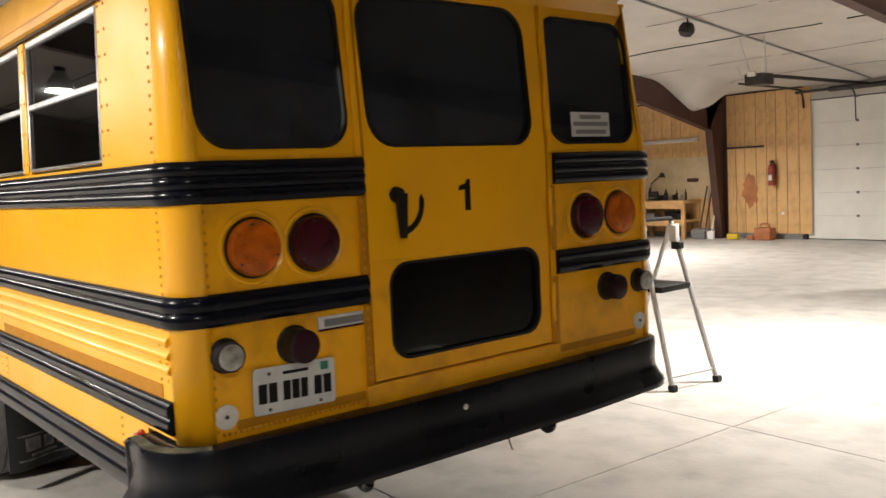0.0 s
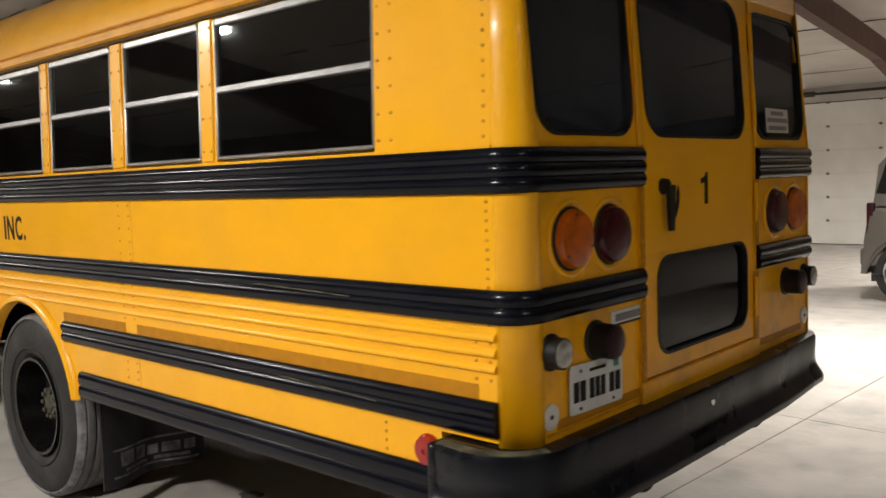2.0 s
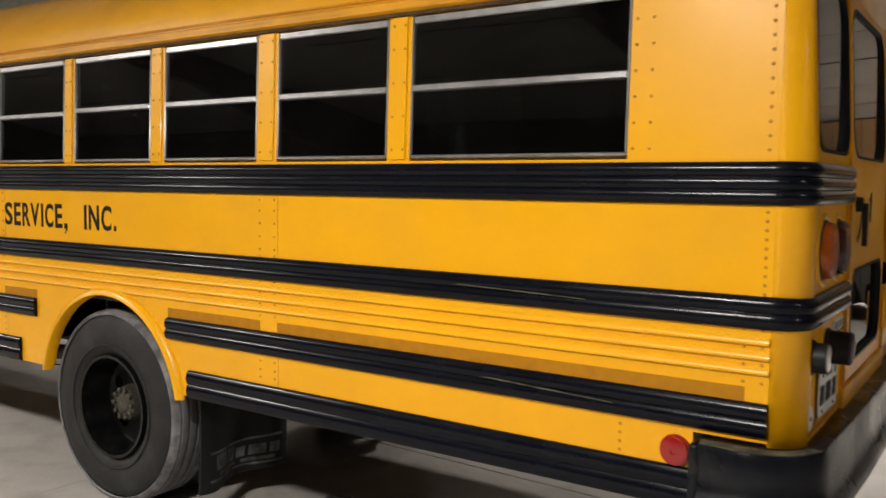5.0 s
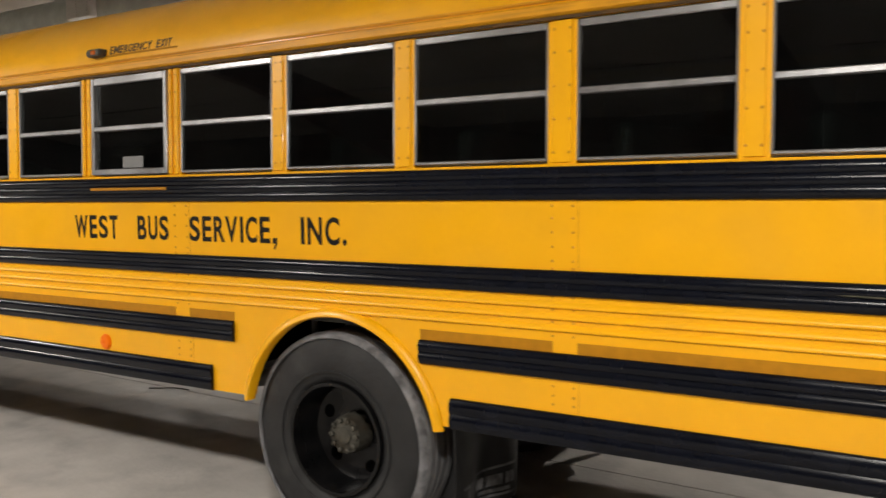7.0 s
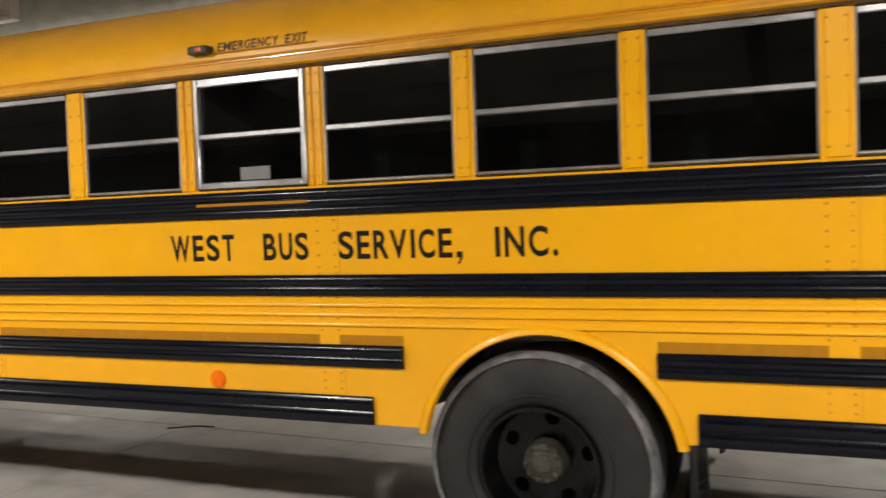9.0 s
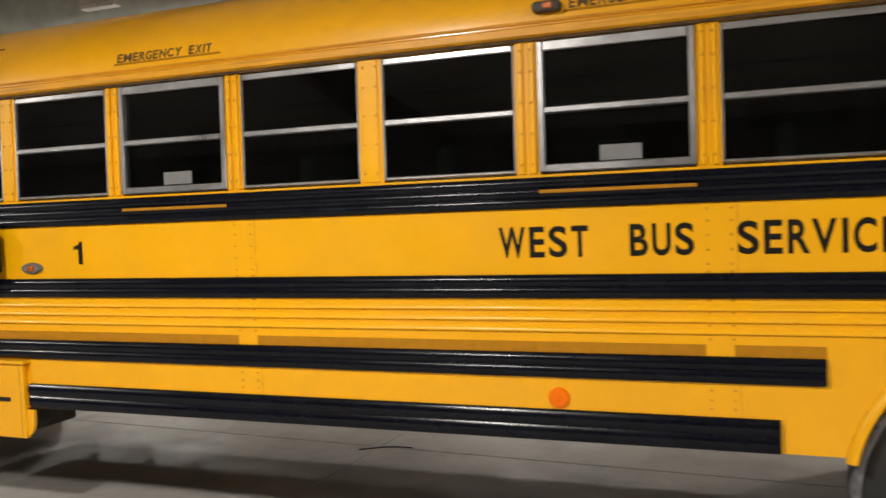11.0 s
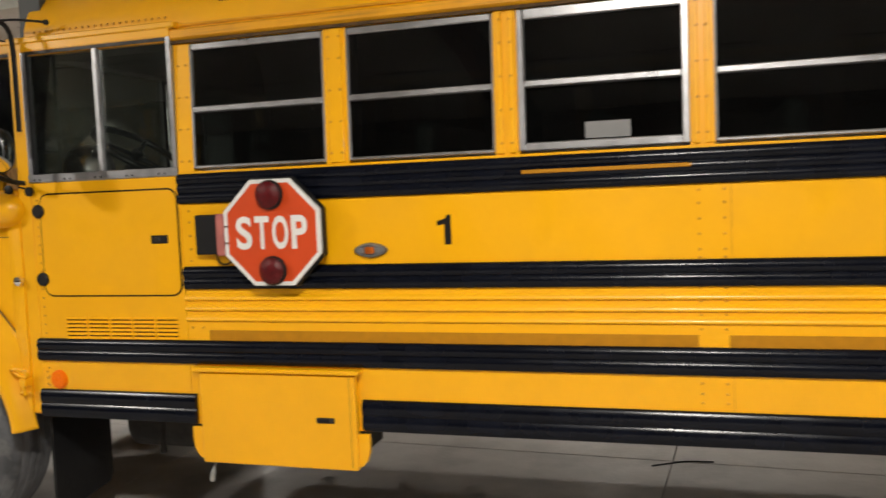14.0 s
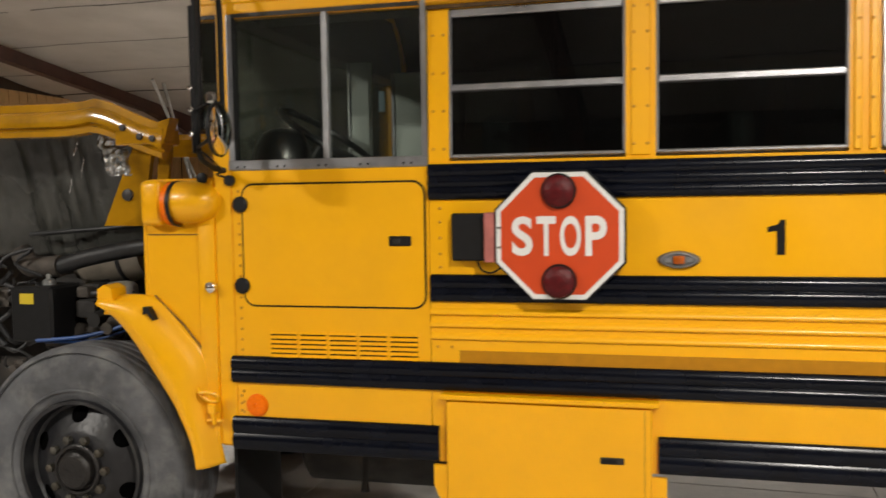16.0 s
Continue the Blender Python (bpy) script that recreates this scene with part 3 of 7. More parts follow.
def overhead_door():
    d = thing("overhead_door", "closed white sectional overhead garage door with steel hardware", "garage door", (-5.45, WALL_N, 0))
    for i in range(6):
        z0 = 0.02 + i * 0.505
        bm = boxm(-6.93, -2.82, WALL_N + 0.05, WALL_N + 0.09, z0, z0 + 0.503, bev=0.003)
        p = part("door_section", bm, DOORWHITE, d)
        for x in (-6.9, -5.83, -4.78, -3.73, -2.86):
            b = boxm(x - 0.036, x + 0.036, WALL_N + 0.040, WALL_N + 0.05, z0 + 0.484, z0 + 0.524, bev=0.004)
            box(b, x - 0.010, x + 0.010, WALL_N + 0.040, WALL_N + 0.05, z0 + 0.472, z0 + 0.536)
            tube(b, [(x - 0.02, WALL_N + 0.032, z0 + 0.504), (x + 0.02, WALL_N + 0.032, z0 + 0.504)], 0.010, 8)
            part("hinge", b, HINGE, p, "dull steel hinge")
    for x in (-6.97, -2.78):
        bm = boxm(x - 0.03, x + 0.03, WALL_N - 0.02, WALL_N + 0.06, 0, 3.0)
        tube(bm, bend([(x, WALL_N - 0.02, 2.9), (x, WALL_N - 0.1, 3.2), (x, WALL_N - 0.4, 3.3), (x, WALL_N - 2.6, 3.34)]), 0.022, 8)
        part("track", bm, DARKSTEEL, d, "dark steel track curving under the ceiling")
    for ya, yb in ((15.0, 14.7), (15.0, 15.3), (16.2, 16.1)):
        part("track_hanger", tubem([(-6.97, ya, 3.33), (-6.97, yb, roof_z(yb) + 0.2)], 0.010, 6), GALV, d)
    bm = tubem([(-7.1, WALL_N - 0.12, 3.24), (-2.65, WALL_N - 0.12, 3.24)], 0.03, 10)
    tube(bm, [(-6.35, WALL_N - 0.12, 3.24), (-5.0, WALL_N - 0.12, 3.24)], 0.055, 12)
    part("torsion_bar", bm, DARKSTEEL, d, "dark torsion spring bar")
    part("pull_bar", tubem([(-5.85, WALL_N - 0.25, 3.26), (-5.85, WALL_N - 0.02, 3.1), (-5.85, WALL_N + 0.02, 2.55)], 0.014, 8), DARKSTEEL, d)
    return d


overhead_door()


def door_opener():
    o = thing("garage_door_opener", "dark ceiling-hung garage door opener with long rail", "door opener", (-5.45, 14.0, 3.3))
    part("motor_box", boxm(-5.73, -5.36, 12.9, 13.25, 3.09, 3.29, bev=0.02, seg=2), DARKSTEEL, o)
    part("rail", boxm(-5.56, -5.51, 13.2, WALL_N - 0.15, 3.24, 3.30), DARKSTEEL, o)
    part("lamp_cover", boxm(-5.66, -5.50, 12.86, 12.93, 3.24, 3.33, bev=0.02, seg=2), WHITE, o, "white lamp cover")
    for x, x1, y1 in ((-5.70, -5.66, 12.62), (-5.40, -5.23, 12.71)):
        part("hanger", tubem([(x, 13.05, 3.28), (x1, y1, roof_z(y1) + 0.2)], 0.014, 6), GALV, o)


door_opener()


def high_bay(x, y, z):
    t = thing("bay_or_fill_lamp", "round lit high-bay lamp hanging from the ceiling, four of them added fill", "ceiling lamp", (x, y, z), group="high-bay lamps")
    part("reflector", lathem([(0.07, 0.30), (0.11, 0.26), (0.20, 0.12), (0.245, 0.0), (0.235, 0.0), (0.19, 0.11), (0.06, 0.24)], (x, y, z), seg=28), GALV, t)
    part("lens", lathem([(0, 0.035), (0.12, 0.03), (0.215, 0.012)], (x, y, z), seg=28), LAMPGLOW, t, "glowing lamp face")
    part("ballast", lathem([(0, 0.45), (0.085, 0.44), (0.09, 0.32), (0.07, 0.30)], (x, y, z), seg=16), DARKSTEEL, t)
    part("stem", tubem([(x, y, z + 0.44), (x, y, roof_z(y) + 0.2)], 0.012, 8), DARKSTEEL, t)


# the four added fill lamps get fixtures as well
for p in LAMP_PLACES:
    high_bay(*p)


def ceiling_duct():
    t = thing("ventilation_duct", "round galvanised spiral ventilation duct under the roof", "duct", (-10, 4.8, 4.2))
    bm = bmesh.new()
    rows = []
    seg = 28
    xs = [-16.8 + 0.1 * i for i in range(111)]
    for i, x in enumerate(xs):
        r = 0.29 + (0.006 if i % 4 == 0 else 0)
        rows.append([bm.verts.new((x + 0.1 * k / seg, 4.8 + r * math.cos(2 * math.pi * k / seg), 4.25 + r * math.sin(2 * math.pi * k / seg))) for k in range(seg)])
    for p, q in zip(rows, rows[1:]):
        for k in range(seg):
            bm.faces.new((p[k], p[(k + 1) % seg], q[(k + 1) % seg], q[k]))
    bm.faces.new(rows[0])
    bm.faces.new(rows[-1])
    part("duct_tube", bm, DUCTM, t)
    g = part("grille_frame", boxm(-11.65, -11.15, 4.38, 4.52, 4.12, 4.42, bev=0.01), WHITE, t, "white air grille")
    for i in range(7):
        for x0 in (-11.62, -11.39):
            part("slat", boxm(x0, x0 + 0.21, 4.365, 4.38, 4.15 + i * 0.037, 4.172 + i * 0.037), WHITE, g)
    for x in (-14.0, -11.9, -8.6, -6.2):
        part("hanger_strap", boxm(x, x + 0.03, 4.79, 4.81, 4.54, 4.8), GALV, t)


ceiling_duct()


def ceiling_conduit():
    pts = [(-5.45, y, roof_z(y) + 0.10) for y in (4.6, 8.0, 11.05, 14.3, 17.2)]
    tagged(part("ceiling_conduit", tubem(pts, 0.020, 8), GREYPLASTIC), "thin grey conduit along the insulated ceiling", "conduit", kind="structure")


ceiling_conduit()


# ---- the school bus ----
BW = 2.34            # body width
SILL, HEAD = 1.815, 2.375
bus = thing("school_bus", "yellow school bus with black rub rails and hood tipped open", "bus", (-5.0, 1.17, 0))


def tip(z, side=0.02):
    """How far the upper flank leans in."""
    return side * max(0.0, z - 1.82) / 0.6


def lean(bm, side, width=None):
    for v in bm.verts:
        v.co.y += tip(v.co.z, side)
    return bm


# windows: (left, right, push-out exit)
WINDOWS = [(-8.765, -8.125, 0), (-8.022, -7.397, 0), (-7.300, -6.660, 1), (-6.572, -5.940, 0), (-5.822, -5.200, 0), (-5.098, -4.461, 1),
           (-4.366, -3.714, 0), (-3.621, -2.983, 0), (-2.879, -2.240, 0), (-2.118, -1.508, 0), (-1.398, -0.500, 0)]


def glazing(x0, x1, exit_sash, y, out, name="window"):
    """One sliding-sash window: aluminium frame, middle bar and two panes. out: -1 on the near flank, +1 on the far one."""
    w = part(name, lean(boxm(x0 + 0.004, x1 - 0.004, y - 0.004 if out > 0 else y + 0.036, y - 0.036 if out > 0 else y + 0.04, SILL + 0.004, SILL + 0.010), 0.0), ALUM, bus)
    lo, hi, mid = SILL + 0.010, HEAD - 0.004, 2.096 if x0 > -3.7 else 2.084
    s = 0.026 if exit_sash else 0.010
    off = -0.012 if exit_sash else 0.0

    def bar(nm, a, b, c, d, depth=0.018, mat=ALUM):
        ya, yb = y + out * (0.004 - off), y - out * depth
        p = part(nm, lean(boxm(a, b, min(ya, yb), max(ya, yb), c, d, bev=0.004), 0.02 if out < 0 else -0.12), mat, w)
        return p
    # plain sashes: the sides' dimmer light is put into a darker aluminium
    side = ALUM if exit_sash else ALUMSHADED
    bar("frame_side", x0, x0 + s, lo, hi, mat=side)
    bar("frame_side", x1 - s, x1, lo, hi, mat=side)
    bar("frame_top", x0 + s, x1 - s, hi - 0.028 - (0.012 if exit_sash else 0), hi)
    bar("frame_bottom", x0 + s, x1 - s, lo, lo + (0.032 if exit_sash else 0.014))
    bar("middle_bar", x0 + s, x1 - s, mid - 0.013, mid + 0.013)
    bar("bar_groove", x0 + s, x1 - s, mid - 0.017, mid - 0.0135, 0.010, DARKSTEEL)
    for nm, a, b, d in (("lower_pane", lo + 0.014, mid - 0.013, 0.006), ("upper_pane", mid + 0.013, hi - 0.028, 0.011)):
        ya, yb = y - out * d, y - out * (d + 0.004)
        g = part(nm, lean(boxm(x0 + s, x1 - s, min(ya, yb), max(ya, yb), a, b), 0.019 if out < 0 else -0.12), TINT, w)
        g.visible_shadow = False
    return w


def windows():
    for x0, x1, e in WINDOWS:
        w = glazing(x0, x1, e, 0.0, -1)
        if e:
            xm = (x0 + x1) / 2
            part("notice", lean(boxm(xm - 0.085 + 0.02, xm + 0.085 + 0.02, 0.0030, 0.0048, 1.862, 1.925), 0.019), GREYPLASTIC, w, "pale paper notice on the glass")
    for x0, x1, e in WINDOWS:
        glazing(x0, x1, 0, BW, 1)


windows()


def pillars():
    edges = [(-8.845, WINDOWS[0][0])] + [(a[1], b[0]) for a, b in zip(WINDOWS, WINDOWS[1:])] + [(WINDOWS[-1][1], -0.02)]
    for i, (a, b) in enumerate(edges):
        bm = boxm(a, b, 0.0, 0.05, SILL, HEAD)
        if 0 < i < len(edges) - 1:
            exit_side = WINDOWS[i - 1][2] or WINDOWS[i][2]
            if exit_side:   # raised hat section with a channel
                c = (a + b) / 2
                box(bm, a + 0.012, c - 0.012, -0.012, 0, SILL + 0.005, HEAD, bev=0.004)
                box(bm, c + 0.012, b - 0.012, -0.012, 0, SILL + 0.005, HEAD, bev=0.004)
            else:
                box(bm, a + 0.018, b - 0.018, -0.007, 0, SILL + 0.005, HEAD, bev=0.003)
        part("window_pillar", lean(bm, 0.02), YELLOW, bus)
        part("window_pillar", lean(boxm(a, b, BW - 0.05, BW, SILL, HEAD), -0.12), YELLOW, bus)


pillars()


def flank():
    # flat panels between the rails, split at the riveted seams
    seams = [-8.845, -6.592, -4.382, -2.175, -0.022]
    for a, b in zip(seams, seams[1:]):
        part("side_panel", boxm(a, b, 0.0, 0.05, 1.39, 1.675), YELLOW, bus)
        # ribbed panel
        prof = [(0.0, 1.140)]
        for i in range(3):
            z = 1.151 + i * 0.0465
            prof += [(0.0, z - 0.005), (0.006, z - 0.0035), (0.0115, z + 0.001), (0.0125, z + 0.006), (0.010, z + 0.012), (0.005, z + 0.018), (0.0, z + 0.024)]
        prof += [(0.0, 1.295), (-0.04, 1.295), (-0.04, 1.140)]
        part("ribbed_panel", sweep(bmesh.new(), prof, [(a, 0, 0, -1), (b, 0, 0, -1)]), YELLOW, bus)
    # overlapping sheet edges beside the riveted seams
    for x in (-6.522, -4.316, -2.110):
        for z0, z1 in ((1.396, 1.670), (0.820, 0.952)):
            part("panel_seam", boxm(x - 0.0012, x + 0.0012, -0.0012, 0.002, z0, z1), RIVET, bus)
    part("sill_strip", boxm(-8.845, -0.022, -0.004, 0.05, 1.805, SILL), YELLOW, bus)
    part("header", lean(boxm(-8.845, -0.022, -0.001, 0.05, HEAD, 2.44), 0.02), YELLOW, bus)
    # far flank, plain
    part("far_side_panel", boxm(-9.65, -0.022, BW - 0.05, BW, 0.69, SILL), YELLOW, bus)
    part("far_header", lean(boxm(-8.845, -0.022, BW - 0.05, BW, HEAD, 2.45), -0.12), YELLOW, bus)
    # lower skirt with the wheel arch, front piece and rear piece
    def arch_pts(cx, r, z0, n=18):
        a0 = math.asin((z0 - 0.56) / r)
        return [(cx + r * math.cos(math.pi - a0 - (math.pi - 2 * a0) * i / n), 0.56 + r * math.sin(math.pi - a0 - (math.pi - 2 * a0) * i / n)) for i in range(n + 1)]
    cx, r = -3.345, 0.575
    arc = arch_pts(cx, r, 0.685)
    left = [(-8.845, 1.140), (-8.845, 0.68)] + arc[:6] + [(arc[5][0], 1.140)]
    part("skirt_panel", prism(bmesh.new(), left, "y", 0.0, 0.04), YELLOW, bus, smooth=0)
    right = [(arc[-6][0], 1.140)] + arc[-6:] + [(-0.25, 0.80), (-0.25, 0.938), (-0.022, 0.938), (-0.022, 1.140)]
    part("skirt_panel", prism(bmesh.new(), right, "y", 0.0, 0.04), YELLOW, bus, smooth=0)
    part("arch_panel", prism(bmesh.new(), [(arc[5][0], 1.16)] + arc[5:-5] + [(arc[-6][0], 1.16)], "y", 0.0005, 0.04), YELLOW, bus, smooth=0)
    # rolled lip round the arch
    bm = bmesh.new()
    lip = []
    for k, (rr, yy) in enumerate(((r + 0.036, 0.0), (r + 0.032, -0.012), (r + 0.016, -0.026), (r - 0.002, -0.030), (r - 0.008, -0.020), (r - 0.004, 0.03))):
        a0 = math.asin((0.665 - 0.56) / rr)
        lip.append([bm.verts.new((cx + rr * math.cos(math.pi - a0 - (math.pi - 2 * a0) * i / 40), yy, 0.56 + rr * math.sin(math.pi - a0 - (math.pi - 2 * a0) * i / 40))) for i in range(41)])
    for p, q in zip(lip, lip[1:]):
        for i in range(40):
            bm.faces.new((p[i], p[i + 1], q[i + 1], q[i]))
    part("arch_lip", bm, YELLOW, bus, smooth=60)
    # amber tape above the third rail
    for a, b in ((-8.735, -6.645), (-6.535, -4.445), (-4.335, -4.005), (-2.860, -2.222), (-2.114, -0.094)):
        part("reflective_tape", boxm(a, b, -0.0025, 0, 1.062, 1.108), TAPE, bus)


flank()


def rail_profile(z0, z1, ribs=2, out=0.024):
    """A pressed rail: edges on the panel, rounded ribs between them."""
    pts = [(0.0, z0), (out * 0.55, z0 + 0.003)]
    n = 8 * ribs
    h = z1 - z0 - 0.012
    for i in range(n + 1):
        f = i / n
        pts.append((out * (0.62 + 0.38 * abs(math.sin(math.pi * ribs * f)) ** 0.7), z0 + 0.006 + h * f))
    return pts + [(out * 0.55, z1 - 0.003), (0.0, z1)]


def corner_path(x_front, y_end, mirror=False):
    """Along the near flank from x_front, round the corner, over the rear to y_end."""
    r = 0.092
    path = [(x_front, 0.0, 0, -1), (-0.022, 0.0, 0, -1)]
    for i in range(1, 9):
        a = radians(-90 + 90 * i / 8)
        path.append((-0.022 + r * math.cos(a), r + r * math.sin(a), math.cos(a), math.sin(a)))
    path.append((0.07, y_end, 1, 0))
    if mirror:
        path = [(x, BW - y, nx_, -ny_) for x, y, nx_, ny_ in path][::-1]
    return path


def rails():
    def rail(z0, z1, path, ribs, label=""):
        return part("rub_rail", sweep(bmesh.new(), rail_profile(z0, z1, ribs), path), BLACK, bus, label, smooth=50)
    rail(1.672, 1.806, corner_path(-8.845, 0.692), 3)
    rail(1.291, 1.394, corner_path(-8.840, 0.688), 2)
    rail(1.672, 1.806, corner_path(-8.845, 0.680, True), 3)
    rail(1.291, 1.394, corner_path(-8.840, 0.676, True), 2)
    straight = lambda a, b: [(a, 0.0, 0, -1), (b, 0.0, 0, -1)]
    for a, b in ((-9.668, -4.006), (-2.862, -0.021)):
        rail(0.954, 1.062, straight(a, b), 2)
    for a, b in ((-9.670, -8.818), (-8.012, -4.172), (-2.706, -0.252)):
        rail(0.682, 0.818, straight(a, b), 2)
    # yellow marker strips under the exit windows
    for a, b in ((-7.292, -6.660), (-5.098, -4.462)):
        part("exit_marker_strip", boxm(a, b, -0.0275, -0.02, 1.737, 1.752, bev=0.002), TAPE, bus, "narrow amber strip on the black rail")
    # scratches that show bare metal
    for x0, x1, z0, z1 in ((-1.18, -0.63, 1.352, 1.338), (-1.05, -0.52, 1.015, 0.996)):
        bm = prism(bmesh.new(), [(x0, z0), (x1, z1), (x1, z1 + 0.0035), (x0 + 0.05, z0 + 0.004)], "y", -0.0252, -0.0235)
        part("scratch", bm, WORN_EDGE, bus, "bare scratch in the black paint")


rails()


def rounded_corner(z0, z1, mirror=False):
    prof_r = 0.092
    bm = bmesh.new()
    rows = []
    zs = [z0, 1.82, 2.1, z1]
    for z in zs:
        row = []
        for i in range(9):
            a = radians(-90 + 90 * i / 8)
            up = max(0, z - 1.82) / 0.6
            y0, y1 = up * (0.12 if mirror else 0.02), prof_r + up * (0.062 if mirror else -0.022)
            x, y = -0.022 + (prof_r + 0.009) * math.cos(a) - 0.03 * up, y0 + (y1 - y0) * (1 + math.sin(a))
            row.append(bm.verts.new((x, BW - y if mirror else y, z)))
        rows.append(row)
    for p, q in zip(rows, rows[1:]):
        for i in range(8):
            bm.faces.new((p[i], p[i + 1], q[i + 1], q[i]))
    ob = part("corner_post", bm, YELLOW, bus, smooth=60)
    m = ob.modifiers.new("thickness", "SOLIDIFY")
    m.thickness, m.offset = 0.008, -1
    return ob


rounded_corner(0.925, 2.47)
rounded_corner(0.925, 2.47, True)


def back_tilt(bm, by=0.03):
    for v in bm.verts:
        v.co.x -= by * max(0, v.co.z - 1.82) / 0.6
    return bm


def number_one(m, parent):
    """The painted figure 1: a heavy stem with a flag and no foot."""
    bm = prism(bmesh.new(), [(0.030, 0.0), (0.058, 0.0), (0.058, 0.120), (0.042, 0.120), (0.032, 0.104), (0.0, 0.096), (0.0, 0.078), (0.030, 0.082)], "z", -0.0005, 0.0012)
    bm.transform(m)
    return part("number_one", bm, INK, parent, "black painted number one", smooth=0)


def skew(pts, y0, k):
    return [(y + k * max(0.0, z - 1.82) / 0.6, z) for y, z in pts]


def rear():
    X = 0.07
    # fixed side panels
    for a, b in ((0.070, 0.690), (1.632, BW - 0.070)):
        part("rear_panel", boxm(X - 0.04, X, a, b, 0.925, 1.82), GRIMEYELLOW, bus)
    holes = {}
    for nm, rect, hole in (("near", (0.092, 0.690, 1.82, 2.47), skew(rrect(0.098, 0.650, 1.839, 2.395, 0.105), 0, -0.022)),
                           ("far", (1.632, BW - 0.085, 1.82, 2.47), skew(rrect(1.662, 2.218, 1.840, 2.375, 0.10), 0, -0.045))):
        bm = holed(bmesh.new(), rect, hole, "x", X - 0.04, X)
        if nm == "near":
            for v in bm.verts:
                if v.co.y < 0.0921:
                    v.co.y -= 0.022 * max(0, v.co.z - 1.82) / 0.6
        if nm == "far":
            for v in bm.verts:
                if v.co.y > BW - 0.09:
                    v.co.y -= tip(v.co.z, 0.12)
        part("rear_window_panel", back_tilt(bm), YELLOW, bus)
        holes[nm] = hole
    # emergency door
    door = part("rear_emergency_door", boxm(X - 0.03, X + 0.006, 0.703, 1.615, 1.44, 1.82, bev=0.0), YELLOW, bus, "yellow rear emergency door with two windows")
    up = skew(rrect(0.730, 1.552, 1.838, 2.385, 0.11), 0, -0.03)
    lw = rrect(0.783, 1.557, 1.066, 1.425, 0.085)
    part("door_upper_skin", back_tilt(holed(bmesh.new(), (0.703, 1.615, 1.82, 2.45), up, "x", X - 0.03, X + 0.006)), YELLOW, door)
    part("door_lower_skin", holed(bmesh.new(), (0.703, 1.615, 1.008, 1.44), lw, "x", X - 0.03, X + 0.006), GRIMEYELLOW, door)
    # hinge covers and door frame strips
    for a, b in ((0.664, 0.690), (1.632, 1.658)):
        for z0, z1 in ((0.935, 1.285), (1.398, 1.668), (1.81, 2.45)):
            part("frame_strip", back_tilt(boxm(X, X + 0.012, a, b, z0, z1, bev=0.003)), YELLOW, bus)
    # amber tape round the door and along the foot of the panels
    for y0, y1, z0, z1 in ((0.662, 0.692, 0.99, 1.286), (0.662, 0.692, 1.398, 1.668), (1.632, 1.660, 0.99, 1.286), (1.632, 1.660, 1.398, 1.668)):
        part("door_tape", boxm(X + 0.0115, X + 0.0132, y0, y1, z0, z1), TAPE, bus)
    for y0, y1 in ((0.165, 0.660), (1.662, 2.185)):
        part("door_tape", boxm(X - 0.001, X + 0.0012, y0, y1, 0.954, 0.985), TAPE, bus)
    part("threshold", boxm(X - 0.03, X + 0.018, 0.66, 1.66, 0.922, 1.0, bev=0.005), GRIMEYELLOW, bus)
    for z in (1.1, 1.5, 1.9, 2.2):
        part("door_hinge", back_tilt(tubem([(X + 0.016, 1.624, z), (X + 0.016, 1.624, z + 0.16)], 0.010, 8)), YELLOW, door)
    # gaskets and panes
    for owner, hole in ((bus, holes["near"]), (bus, holes["far"]), (door, up), (door, lw)):
        c = (sum(p[0] for p in hole) / len(hole), sum(p[1] for p in hole) / len(hole))
        inner = [(c[0] + (y - c[0]) * (1 - 0.010 / max(abs(y - c[0]), 0.15)), c[1] + (z - c[1]) * (1 - 0.010 / max(abs(z - c[1]), 0.15))) for y, z in hole]
        g = part("rear_window", back_tilt(ring(bmesh.new(), inner, hole, "x", X - 0.02, X + 0.009)), RUBBER, owner, "black rubber-framed rear window")
        p = part("pane", back_tilt(prism(bmesh.new(), inner, "x", X - 0.016, X - 0.012), 0.02), REARTINT, g, smooth=0) if owner == bus else part("door_pane", back_tilt(prism(bmesh.new(), inner, "x", X - 0.016, X - 0.012), 0.02), TINT if hole is lw else REARTINT, owner, smooth=0)
        p.visible_shadow = False
    # stick-on notice
    st = part("notice_sticker", back_tilt(boxm(X - 0.007, X - 0.005, 1.803, 2.056, 1.872, 1.978)), PLATE, bus, "white notice sticker on the glass")
    for z, a, b in ((1.957, 1.86, 2.0), (1.927, 1.815, 2.045), (1.893, 1.83, 2.03)):
        part("sticker_bar", back_tilt(boxm(X - 0.005, X - 0.004, a, b, z - 0.009, z + 0.009)), GREYPLASTIC, st)
    # grab handle, arrow and number
    h = part("door_handle", lathem([(0, 0.03), (0.026, 0.028), (0.030, 0.0)], (X, 0.832, 1.668), "x", 16), RUBBER, door, "black lever handle")
    prism_pts = [(0.812, 1.672), (0.858, 1.672), (0.848, 1.512), (0.826, 1.512)]
    part("lever", prism(bmesh.new(), prism_pts, "x", X + 0.028, X + 0.045), RUBBER, door)
    arc = []
    for i in range(13):
        a = radians(-72 + 78 * i / 12)
        arc.append((0.842 + 0.118 * math.cos(a), 1.635 + 0.118 * math.sin(a)))
    inner = [(0.842 + (y - 0.842) * 0.80, 1.635 + (z - 1.635) * 0.80) for y, z in arc]
    bm = prism(bmesh.new(), arc + [(0.948, 1.668)] + inner[::-1], "x", X + 0.006, X + 0.0075)
